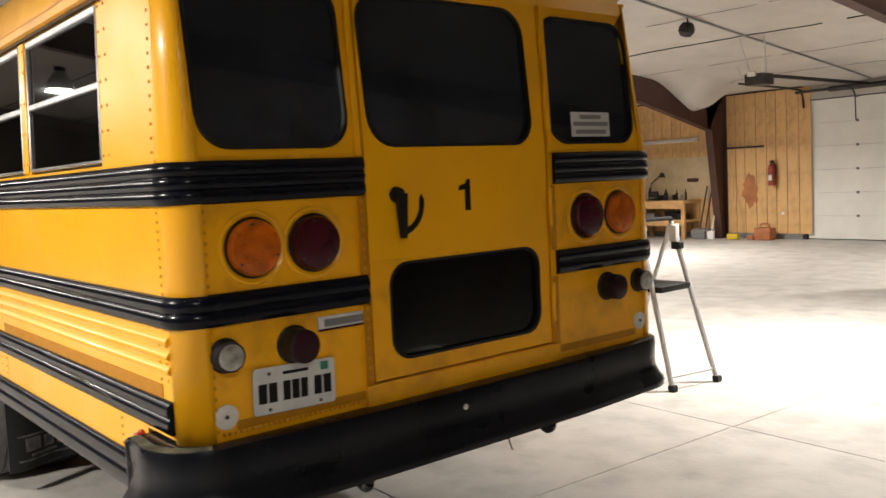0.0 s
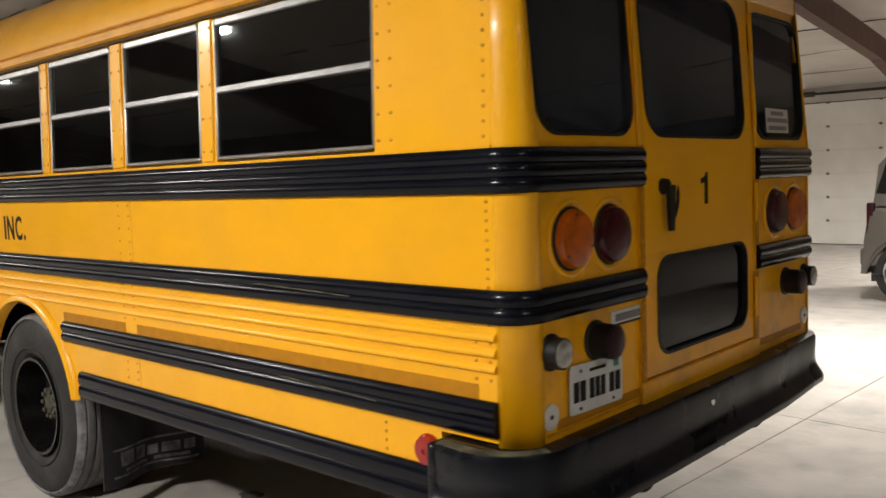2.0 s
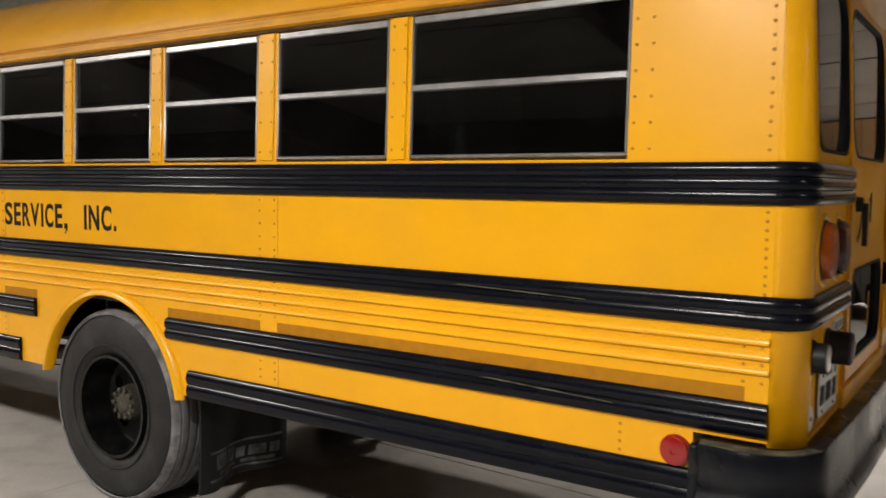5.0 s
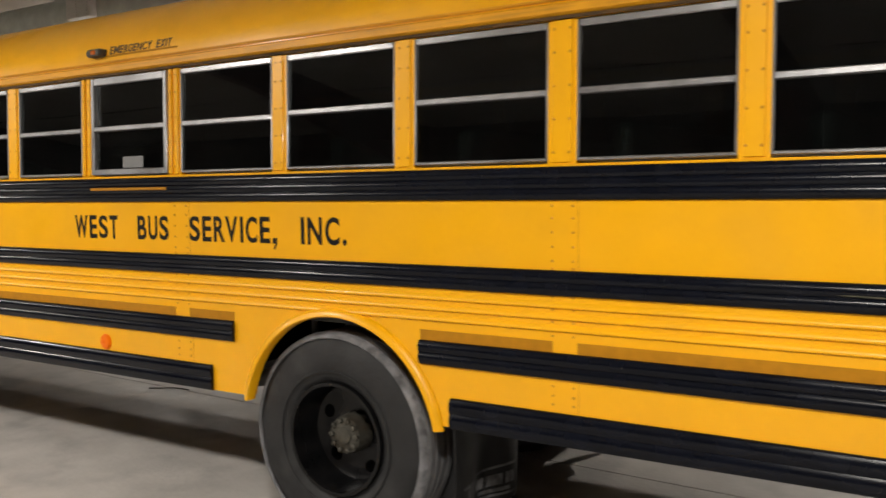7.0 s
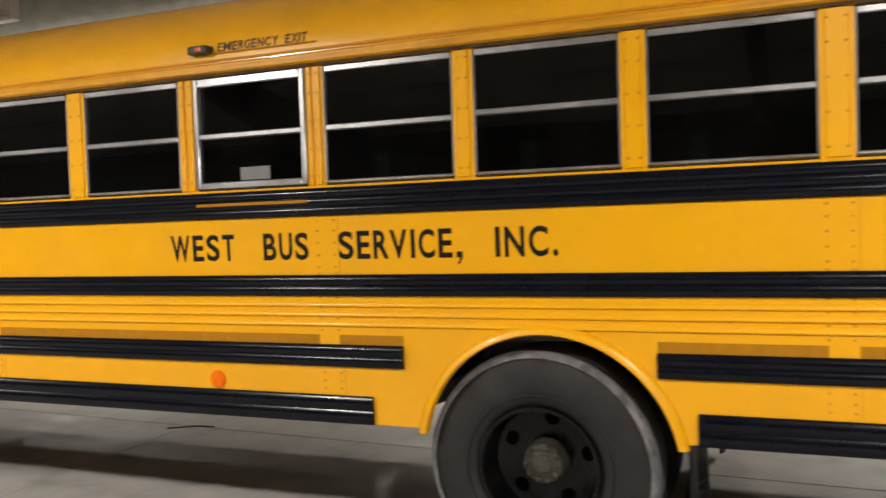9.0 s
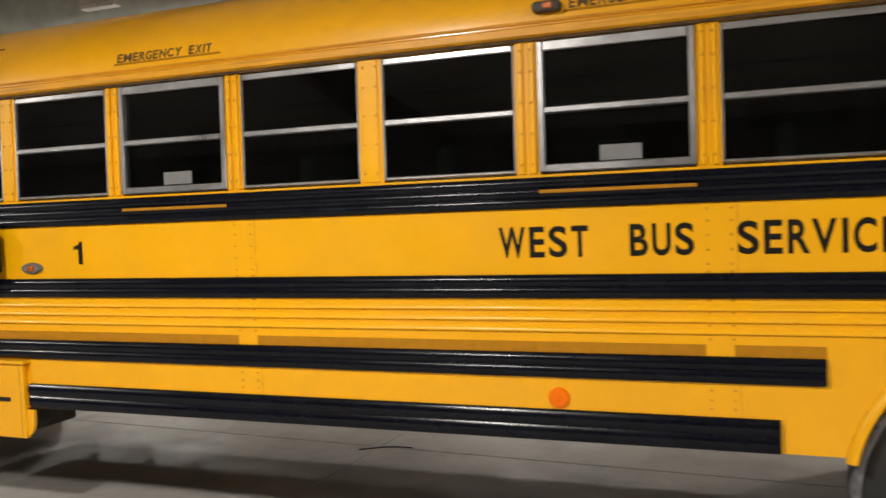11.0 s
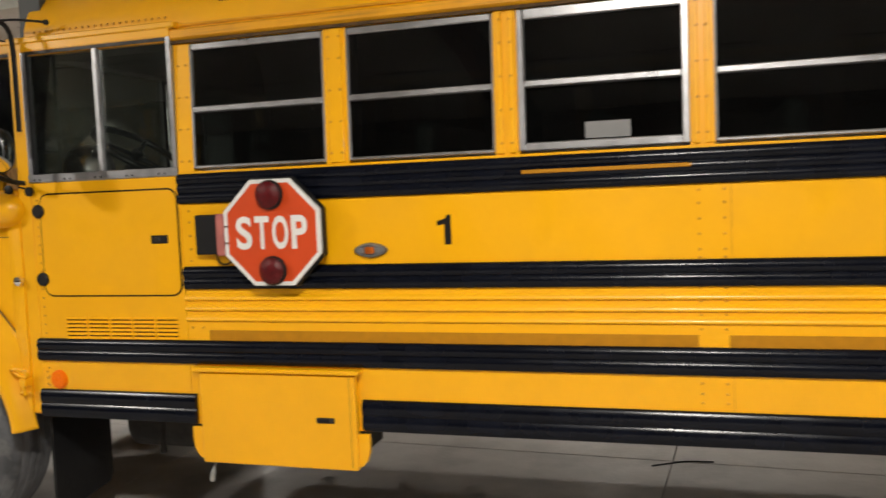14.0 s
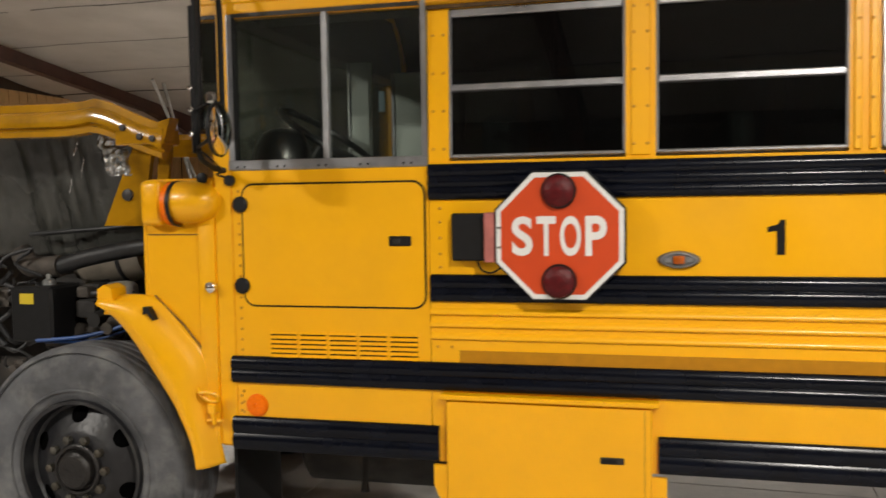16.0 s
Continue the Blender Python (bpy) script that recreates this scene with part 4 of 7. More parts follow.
    part("arrow", bm, INK, door, smooth=0)
    number_one(on_rear(1.132, 1.592, X + 0.0065), door)
    # upper sign board, black
    part("upper_board", back_tilt(boxm(X - 0.05, X + 0.006, 0.10, 2.18, 2.475, 2.66, bev=0.01)), BLACK, bus, "black upper rear board")


rear()


def round_lamp(y, z, r, lens, deep=0.038, name="tail_lamp", label="", rimmat=RUBBER):
    X = 0.07
    t = part(name, lathem([(r + 0.007, 0), (r + 0.006, 0.006), (r + 0.002, 0.010), (r, 0.009)], (X, y, z), "x", 32), rimmat, bus, label)
    part("bezel", lathem([(r + 0.030, -0.001), (r + 0.026, 0.006), (r + 0.019, 0.008), (r + 0.013, 0.005), (r + 0.007, 0.001)], (X, y, z), "x", 40), YELLOW, t, "pressed yellow lamp recess")
    part("lens", lathem([(r, 0.006), (r * 0.99, deep * 0.55), (r * 0.92, deep * 0.85), (r * 0.6, deep), (0, deep)], (X, y, z), "x", 32), lens, t)
    for i in range(3):
        a = radians(100 + 120 * i)
        part("screw", lathem([(0.005, 0), (0.005, 0.004), (0, 0.005)], (X + deep * 0.85, y + r * 0.82 * math.cos(a), z + r * 0.82 * math.sin(a)), "x", 8), DARKSTEEL, t)


def hooded_lamp(y, z, r, lens, deep, name, label):
    X = 0.07
    t = part(name, lathem([(r + 0.012, 0), (r + 0.012, 0.006), (r + 0.004, 0.012), (r + 0.003, deep * 0.9), (r - 0.001, deep * 0.92)], (X, y, z), "x", 28), RUBBER, bus, label)
    part("lens", lathem([(r - 0.001, deep * 0.9), (r * 0.93, deep * 0.96), (r * 0.7, deep * 0.99), (0, deep)], (X, y, z), "x", 28), lens, t)


def rear_lamps():
    round_lamp(0.258, 1.527, 0.092, AMBER, label="large round amber rear lamp")
    round_lamp(0.484, 1.525, 0.092, REDLENS, label="large round dark red rear lamp")
    round_lamp(1.864, 1.528, 0.092, REDLENS, label="large round dark red rear lamp")
    round_lamp(2.086, 1.530, 0.092, AMBER, label="large round amber rear lamp")
    hooded_lamp(0.385, 1.196, 0.052, MAROON, 0.085, "stop_lamp", "protruding dark red stop lamp")
    hooded_lamp(1.990, 1.204, 0.052, MAROON, 0.085, "stop_lamp", "protruding dark red stop lamp")
    hooded_lamp(0.139, 1.198, 0.044, CLEAR, 0.055, "reversing_lamp", "clear round reversing lamp in a black ring")
    hooded_lamp(2.215, 1.206, 0.044, CLEAR, 0.055, "reversing_lamp", "clear round reversing lamp in a black ring")
    for y, z in ((0.130, 1.004), (2.215, 1.016)):
        t = part("white_reflector", lathem([(0.040, 0), (0.040, 0.006), (0.034, 0.009), (0.012, 0.007), (0, 0.007)], (0.07, y, z), "x", 24), WHITEREF, bus, "white round reflector")
        part("screw", lathem([(0.008, 0.007), (0.007, 0.010), (0, 0.011)], (0.07, y, z), "x", 10), DARKSTEEL, t)
    # number plate with bars for its characters
    m = Matrix.Translation((0.078, 0.375, 1.058)) @ Matrix.Rotation(radians(-1.5), 4, "X")
    bm = prism(bmesh.new(), rrect(-0.1535, 0.1535, -0.0765, 0.0765, 0.012, 4), "x", 0, 0.004)
    bm.transform(m)
    pl = part("number_plate", bm, PLATE, bus, "white number plate with dark characters as bars")
    for a, b, c, d in ((-0.135, -0.104, -0.040, 0.024), (-0.098, -0.067, -0.040, 0.024), (-0.045, -0.018, -0.040, 0.024), (-0.012, 0.015, -0.040, 0.024), (0.021, 0.047, -0.040, 0.024),
                       (0.072, 0.101, -0.040, 0.024), (0.108, 0.138, -0.040, 0.024), (-0.045, 0.05, 0.046, 0.056)):
        bm = boxm(0.004, 0.0052, a, b, c, d)
        bm.transform(m)
        part("plate_bar", bm, INK, pl)
    for y, z in ((-0.095, 0.055), (0.095, -0.062), (-0.095, -0.062)):
        bm = lathem([(0.006, 0.004), (0.005, 0.007), (0, 0.008)], (0, y, z), "x", 8)
        bm.transform(m)
        part("plate_screw", bm, DARKSTEEL, pl)
    bm = boxm(0.004, 0.0055, 0.098, 0.128, 0.040, 0.068)
    bm.transform(m)
    part("plate_sticker", bm, GREEN, pl, "small green sticker")
    # maker's badge as plain shapes
    bd = part("maker_badge", boxm(0.07, 0.074, 0.480, 0.700, 1.222, 1.272, bev=0.002), PLATE, bus, "silver badge with worn lettering as bars")
    bm = boxm(0.074, 0.0755, 0.505, 0.675, 1.236, 1.260)
    part("badge_bars", bm, GREYPLASTIC, bd)
    part("badge_line", boxm(0.074, 0.0755, 0.480, 0.700, 1.222, 1.229), REDLENS, bd)


rear_lamps()


def bumper():
    """Wrap-round bumper of folded plate, flared at its lower edge."""
    prof = [(0.105, 0.930), (0.150, 0.925), (0.160, 0.905), (0.156, 0.840), (0.158, 0.806), (0.166, 0.782), (0.186, 0.757), (0.210, 0.735), (0.218, 0.718), (0.214, 0.702), (0.196, 0.699), (0.150, 0.75), (0.140, 0.86), (0.135, 0.912), (0.0, 0.915), (0.0, 0.925)]
    bm = bmesh.new()
    path = []
    r = 0.10
    path.append((-0.206, 0.03, 0, -0.72))
    path.append((-0.10, 0.03, 0, -0.80))
    for i in range(9):
        a = radians(-90 + 90 * i / 8)
        path.append((-0.06 + r * math.cos(a), 0.03 + r + r * math.sin(a), math.cos(a) * (0.82 - 0.20 * i / 8), math.sin(a) * (0.82 - 0.20 * i / 8)))
    for k in range(1, 4):
        path.append((0.045 + 0.012 * math.sin(math.pi * k / 4), 0.13 + (BW - 0.26) * k / 4, 0.62, 0))
    path += [(x - 0.01, BW - 0.03 - y, nx_ * 0.94, -ny_ * 0.94) for x, y, nx_, ny_ in path[:11]][::-1]
    ob = part("rear_bumper", sweep(bm, prof, path), BUMPER, bus, "black folded steel bumper with scuffs and chipped edges", smooth=40)
    # worn top lip at the corner
    lip = [(x + 0.0, y, nx_, ny_) for x, y, nx_, ny_ in path[:9]]
    part("worn_lip", sweep(bmesh.new(), [(0.105, 0.9305), (0.148, 0.9262), (0.148, 0.929), (0.105, 0.933)], lip), WORN_EDGE, ob)
    part("hanging_wire", tubem(bend([(0.03, 1.34, 0.74), (0.05, 1.36, 0.66), (0.04, 1.38, 0.62), (0.05, 1.385, 0.59)]), 0.003, 6), HOSE, ob)
    part("bumper_shelf", boxm(-0.04, 0.115, 0.12, BW - 0.14, 0.898, 0.926), BUMPER, ob)
    part("bumper_end_cap", boxm(-0.240, -0.200, -0.092, 0.06, 0.725, 0.928, bev=0.018, seg=3), BUMPER, ob)
    part("bumper_bolt", lathem([(0.014, 0), (0.012, 0.008), (0, 0.009)], (0.148, 1.05, 0.86), "x", 10), CHROME, ob)
    for y in (0.62, 1.55):
        bm = bmesh.new()
        tube(bm, bend([(0.02, y, 0.74), (0.05, y, 0.675), (0.09, y, 0.65), (0.12, y, 0.67), (0.13, y, 0.73)]), 0.018, 10)
        part("tow_hook", bm, BUMPER, ob, "black tow hook")


bumper()


def roof():
    half = [(0.000, 2.415), (0.003, 2.46), (0.010, 2.515), (0.024, 2.56), (0.055, 2.615), (0.108, 2.675), (0.185, 2.745), (0.30, 2.81), (0.47, 2.865), (0.72, 2.905), (1.17, 2.925)]
    left = [(y + 0.028, z) for y, z in half]
    right = [(BW - 0.115 - y * 0.95, z) for y, z in half[:-1]][::-1]
    sec = left + right
    bm = bmesh.new()
    rows = []
    xs = [-9.66, -9.5, -8.85, -6.6, -4.4, -2.2, -0.2, 0.0, 0.05]
    for x in xs:
        k = 1.0 if x <= -0.2 else (0.99 if x < 0.04 else 0.94)
        rows.append([bm.verts.new((x, 1.15 + (y - 1.15) * (k if k < 1 else 1), 2.4 + (z - 2.4) * (1 if k == 1 else (0.96 if k > 0.95 else 0.78)))) for y, z in sec])
    for p, q in zip(rows, rows[1:]):
        for i in range(len(sec) - 1):
            bm.faces.new((p[i], p[i + 1], q[i + 1], q[i]))
    bm.faces.new(rows[-1])
    part("roof", bm, ROOFYELLOW, bus, "glossy yellow roof skin", smooth=60)
    # drip rails
    prof = [(-0.02, 2.390), (0.016, 2.390), (0.031, 2.402), (0.031, 2.432), (0.022, 2.440), (0.012, 2.440), (0.010, 2.425), (-0.02, 2.425)]
    part("drip_rail", sweep(bmesh.new(), prof, [(-9.66, 0.03, 0, -1), (-0.03, 0.03, 0, -1)]), GRIMYRAIL, bus)
    # added strip that draws the dark line above the windows
    part("rail_underline", sweep(bmesh.new(), [(0.0, 2.376), (0.020, 2.376), (0.017, 2.389), (0.0, 2.389)], [(-8.845, 0.022, 0, -1), (-0.03, 0.022, 0, -1)]), RAILDARK, bus, "dark brown strip under the drip rail")
    part("drip_lip", sweep(bmesh.new(), [(-0.01, 2.452), (0.012, 2.452), (0.014, 2.462), (-0.01, 2.470)], [(-9.66, 0.036, 0, -1), (-0.03, 0.036, 0, -1)]), GRIMYRAIL, bus)
    # inner lining
    bm = bmesh.new()
    rows = [[bm.verts.new((x, 1.15 + (y - 1.15) * 0.955, z - 0.05)) for y, z in sec] for x in (-9.55, 0.0)]
    for i in range(len(sec) - 1):
        bm.faces.new((rows[0][i], rows[1][i], rows[1][i + 1], rows[0][i + 1]))
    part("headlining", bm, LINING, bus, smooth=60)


roof()


def inside():
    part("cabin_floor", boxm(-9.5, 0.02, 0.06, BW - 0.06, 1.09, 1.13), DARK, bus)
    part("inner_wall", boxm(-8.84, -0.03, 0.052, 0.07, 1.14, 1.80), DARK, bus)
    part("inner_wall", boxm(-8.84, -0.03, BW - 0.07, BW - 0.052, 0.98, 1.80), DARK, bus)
    first = None
    for i in range(10):
        x = -1.3 - i * 0.72
        for y0 in (0.10, 1.26):
            if first is None:
                bm = boxm(x, x + 0.10, y0, y0 + 0.98, 1.38, 1.98, bev=0.045, seg=3)
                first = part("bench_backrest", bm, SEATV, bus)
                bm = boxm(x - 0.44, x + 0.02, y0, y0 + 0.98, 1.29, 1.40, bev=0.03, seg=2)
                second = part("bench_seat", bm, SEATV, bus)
                bm = bmesh.new()
                for yy in (y0 + 0.12, y0 + 0.86):
                    tube(bm, [(x - 0.2, yy, 0.98), (x - 0.2, yy, 1.30)], 0.016, 8)
                third = part("bench_leg", bm, DARKSTEEL, bus)
                fx, fy = x, y0
            else:
                for o in (first, second, third):
                    again(o, x - fx, y0 - fy, 0)


inside()


def rivets():
    """Small domed rivets in the columns at seams and posts."""
    spots = []
    for x in (-6.635, -6.545, -4.428, -4.338, -2.222, -2.132):
        spots += [(x, z, 0.0) for z in (1.40, 1.43, 1.487, 1.545, 1.602, 1.650)]
        spots += [(x, z, 0.001) for z in (1.13, 1.185, 1.236, 1.285)] + [(x, z, 0.0) for z in (0.85, 0.885, 0.925)]
    spots += [(-0.045, 1.40 + 0.028 * i, 0) for i in range(10)] + [(-0.047, 1.84 + 0.043 * i, 0) for i in range(14)]
    spots += [(-0.045, 1.125 + 0.055 * i, 0) for i in range(4)] + [(-0.10, 1.125 + 0.055 * i, 0) for i in range(4)]
    spots += [(x, 1.85 + 0.085 * i, 0) for i in range(7) for x in (-0.482, -0.425)]
    spots += [(-0.50, 0.835 + 0.03 * i, 0) for i in range(4)]
    for a, b in zip(WINDOWS, WINDOWS[1:]):
        for z in (1.86, 1.99, 2.12, 2.25, 2.34):
            for x in (a[1] + 0.028, b[0] - 0.028):
                spots.append((x, z, -0.012 if (a[2] or b[2]) else -0.007))
    for z in (1.86, 2.0, 2.14, 2.28):
        spots += [(-8.825, z, 0), (-8.785, z, 0)]
    for i in range(24):
        spots.append((-9.625, 0.75 + 0.042 * i, 0))
    for z in (1.12, 1.165, 1.21, 1.255):
        spots += [(-8.82, z, 0), (-8.765, z, 0)]
    for z in (1.42, 1.47, 1.53, 1.59, 1.64):
        spots.append((-8.805, z, 0))
    for z in (0.84, 0.87, 0.90):
        spots.append((-9.635, z, 0))
    spots += [(-9.60 + 0.034 * i, 2.50, 0.011) for i in range(22)]
    bm = bmesh.new()
    for x, z, y in spots:
        y += tip(z)
        lathe(bm, [(0.0060, 0.0), (0.0053, 0.0026), (0.0028, 0.0040), (0, 0.0044)], (x, y, z), "-y", 8)
    part("side_rivets", bm, RIVET, bus, kind="stuff")
    bm = bmesh.new()
    for z in [0.96 + 0.035 * i for i in range(10)] + [1.42 + 0.033 * i for i in range(8)]:
        lathe(bm, [(0.007, 0.0), (0.006, 0.003), (0, 0.005)], (0.07, 0.098, z), "x", 8)
        lathe(bm, [(0.007, 0.0), (0.006, 0.003), (0, 0.005)], (0.082, 0.677, z), "x", 8)
    for i in range(28):
        lathe(bm, [(0.007, 0.0), (0.006, 0.003), (0, 0.005)], (0.07, 0.12 + i * 0.0195, 0.948), "x", 8)
    part("rear_rivets", bm, RIVET, bus, kind="stuff")


rivets()


def markings():
    words = (("WEST", -5.290, -4.903), ("BUS", -4.733, -4.480), ("SERVICE,", -4.316, -3.690), ("INC.", -3.541, -3.262))
    for w, a, b in words:
        if "," in w:
            lettering(w[:-1], INK, on_side(a, 1.466, -0.0005), b - a - 0.052, 0.131, bus, "side_lettering", "black painted lettering", 0.022)
            part("side_comma", prism(bmesh.new(), [(b - 0.034, 1.466), (b - 0.016, 1.466), (b - 0.030, 1.438), (b - 0.020, 1.438), (b - 0.004, 1.466), (b - 0.004, 1.493), (b - 0.034, 1.493)], "y", -0.0018, -0.0004), INK, bus, smooth=0)
        else:
            lettering(w, INK, on_side(a, 1.466, -0.0005), b - a, 0.131, bus, "side_lettering", "black painted lettering", 0.022)
    number_one(on_side(-7.652, 1.468, -0.0005), bus)


markings()


def side_lamps():
    def disc(x, z, r, mat, name, label, deep=0.012):
        t = part(name, lathem([(r + 0.006, 0), (r + 0.005, 0.006), (r, 0.007), (r * 0.96, deep), (r * 0.5, deep + 0.003), (0.010, deep + 0.003), (0.008, deep - 0.001), (0, deep - 0.001)], (x, 0, z), "-y", 28), mat, bus, label)
        return t
    disc(-5.048, 0.867, 0.040, ORANGE, "side_reflector", "round orange side reflector")
    disc(-9.568, 0.864, 0.040, ORANGE, "side_reflector", "round orange side reflector")
    disc(-0.306, 0.868, 0.047, REDBRIGHT, "side_reflector", "round red side reflector", 0.022)
    # oval amber marker lamp with a chrome rim
    x, z = -7.944, 1.451
    bm = bmesh.new()
    loops = []
    for s, d in ((1.0, 0.0), (0.97, 0.012), (0.86, 0.020), (0.70, 0.021), (0.62, 0.015)):
        loops.append([bm.verts.new((x + 0.074 * s * math.cos(a), -d, z + 0.032 * s * math.sin(a) * (1 - 0.15 * abs(math.cos(a))))) for a in (2 * math.pi * i / 32 for i in range(32))])
    for p, q in zip(loops, loops[1:]):
        for i in range(32):
            bm.faces.new((p[i], p[(i + 1) % 32], q[(i + 1) % 32], q[i]))
    bm.faces.new(loops[-1])
    t = part("marker_lamp", bm, HINGE, bus, "oval dull metal marker lamp with a small amber lens")
    part("lens", boxm(x - 0.020, x + 0.020, -0.026, -0.010, z - 0.015, z + 0.015, bev=0.006, seg=2), AMBER, t)
    part("lens_bar", boxm(x - 0.048, x - 0.026, -0.020, -0.012, z - 0.010, z + 0.010, bev=0.003), GREYPLASTIC, t)
    part("lens_bar", boxm(x + 0.026, x + 0.048, -0.020, -0.012, z - 0.010, z + 0.010, bev=0.003), GREYPLASTIC, t)


side_lamps()


def stop_arm():
    t = part("stop_arm", boxm(-8.752, -8.618, -0.045, 0.0, 1.448, 1.622, bev=0.006), RUBBER, bus, "folded red octagonal stop sign arm")
    part("arm_hinge", boxm(-8.622, -8.585, -0.085, -0.03, 1.445, 1.625, bev=0.004), FADEDPINK, t, "faded pink hinge plate")
    cx, cz, R = -8.352, 1.540, 0.2235

    def octa(k):
        return [(cx + R * k / math.cos(radians(22.5)) * math.cos(radians(22.5 + 45 * i)), cz + R * k / math.cos(radians(22.5)) * math.sin(radians(22.5 + 45 * i))) for i in range(8)]
    part("backing", prism(bmesh.new(), octa(1.035), "y", -0.075, -0.045), RUBBER, t, "black sign backing", smooth=0)
    part("border", ring(bmesh.new(), octa(0.925), octa(1.0), "y", -0.090, -0.075), WHITE, t, "white sign border", smooth=0)
    part("face", prism(bmesh.new(), octa(0.925), "y", -0.0885, -0.075), STOPRED, t, "red sign face", smooth=0)
    lettering("STOP", WHITE, on_side(-8.519, 1.470, -0.0892), 0.332, 0.140, t, "sign_lettering", "white lettering", 0.026, 0.20)
    for dz in (0.158, -0.160):
        lamp = part("flasher", lathem([(0.062, 0), (0.062, 0.012), (0.056, 0.02)], (cx, -0.0885, cz + dz), "-y", 28), RUBBER, t, "dark red flashing lamp")
    for dz in (0.158, -0.160):
        part("flasher_lens", lathem([(0.056, 0.01), (0.055, 0.024), (0.042, 0.034), (0.02, 0.039), (0, 0.040)], (cx, -0.0885, cz + dz), "-y", 28), FLASHER, t)
    for z in (1.50, 1.57):
        part("screw", tubem([(-8.572, -0.093, z), (-8.556, -0.093, z)], 0.004, 6), CHROME, t)
    part("cable", tubem(bend([(-8.66, -0.03, 1.455), (-8.64, -0.04, 1.415), (-8.60, -0.045, 1.405), (-8.56, -0.05, 1.43)]), 0.004, 6), INK, t)


stop_arm()


def battery_box():
    t = part("battery_box", boxm(-8.785, -8.035, -0.035, 0.0, 0.515, 0.925, bev=0.006), YELLOW, bus, "yellow under-floor battery box with a latch")
    part("box_body", boxm(-8.74, -8.08, 0.0, 0.38, 0.53, 0.91, bev=0.01), CHASSIS, t)
    part("box_lip", boxm(-8.805, -8.010, -0.050, 0.02, 0.928, 0.948, bev=0.004), YELLOW, t)
    for x0, s in ((-8.785, -1), (-8.035, 1)):
        pts = [(x0, 0.53), (x0, 0.672), (x0 + s * 0.052, 0.672), (x0 + s * 0.052, 0.60), (x0 + s * 0.038, 0.558), (x0 + s * 0.018, 0.535)]
        part("box_ear", prism(bmesh.new(), pts, "y", -0.022, -0.004), YELLOW, t, smooth=0)
    part("box_seam", boxm(-8.061, -8.059, -0.0355, -0.03, 0.53, 0.915), LOGO, t)
    part("latch", boxm(-8.216, -8.132, -0.042, -0.034, 0.718, 0.742, bev=0.003), DARKSTEEL, t, "black paddle latch")
    part("latch_paddle", boxm(-8.208, -8.158, -0.046, -0.041, 0.722, 0.738, bev=0.002), RUBBER, t)
    part("drain", tubem([(-8.74, 0.0, 0.52), (-8.76, 0.0, 0.46), (-8.77, 0.0, 0.42)], 0.012, 8), GALV, t)


battery_box()


def maker_marks():
    """Roof-edge marks: exit lettering, marker lamps, and the maker's badge as plain bars."""
    tilt = Matrix.Rotation(radians(-22), 4, "X")

    def slab(x0, x1, z0, z1, y, mat, name, label, parent=bus):
        bm = boxm(x0, x1, -0.0015, 0.0015, z0 - (z0 + z1) / 2, z1 - (z0 + z1) / 2)
        bm.transform(Matrix.Translation((0, y, (z0 + z1) / 2)) @ tilt)
        return part(name, bm, mat, parent, label)
    for a, b in ((-7.320, -6.740), (-4.960, -4.450)):
        for word, c, d in (("EMERGENCY", a, a + (b - a) * 0.69), ("EXIT", a + (b - a) * 0.77, b)):
            lettering(word, LOGO, Matrix.Translation((c, 0.033, 2.500)) @ Matrix.Rotation(radians(76), 4, "X"), d - c, 0.046, bus, "exit_lettering", "dark lettering on the roof edge", 0.02)
        slab(a - 0.02, b + 0.05, 2.487, 2.497, 0.034, TAPE, "exit_underline", "")
    lm = part("roof_marker_lamp", boxm(-5.11, -4.99, -0.015, 0.06, 2.49, 2.535, bev=0.015, seg=2), HUB, bus, "small dark roof marker lamp")
    part("lens", boxm(-5.06, -5.02, -0.020, -0.012, 2.500, 2.524, bev=0.004), AMBER, lm)
    bar = slab(-8.62, -8.18, 2.548, 2.556, 0.047, LOGO, "maker_mark", "dark maker's mark as plain bars")
    slab(-8.58, -8.22, 2.572, 2.582, 0.058, LOGO, "mark_bar", "", bar)
    for k in range(5):
        slab(-8.565 + k * 0.072, -8.520 + k * 0.072, 2.602, 2.650, 0.088, LOGO, "mark_bar", "", bar)
    slab(-8.62, -8.18, 2.668, 2.675, 0.125, LOGO, "mark_bar", "", bar)


maker_marks()


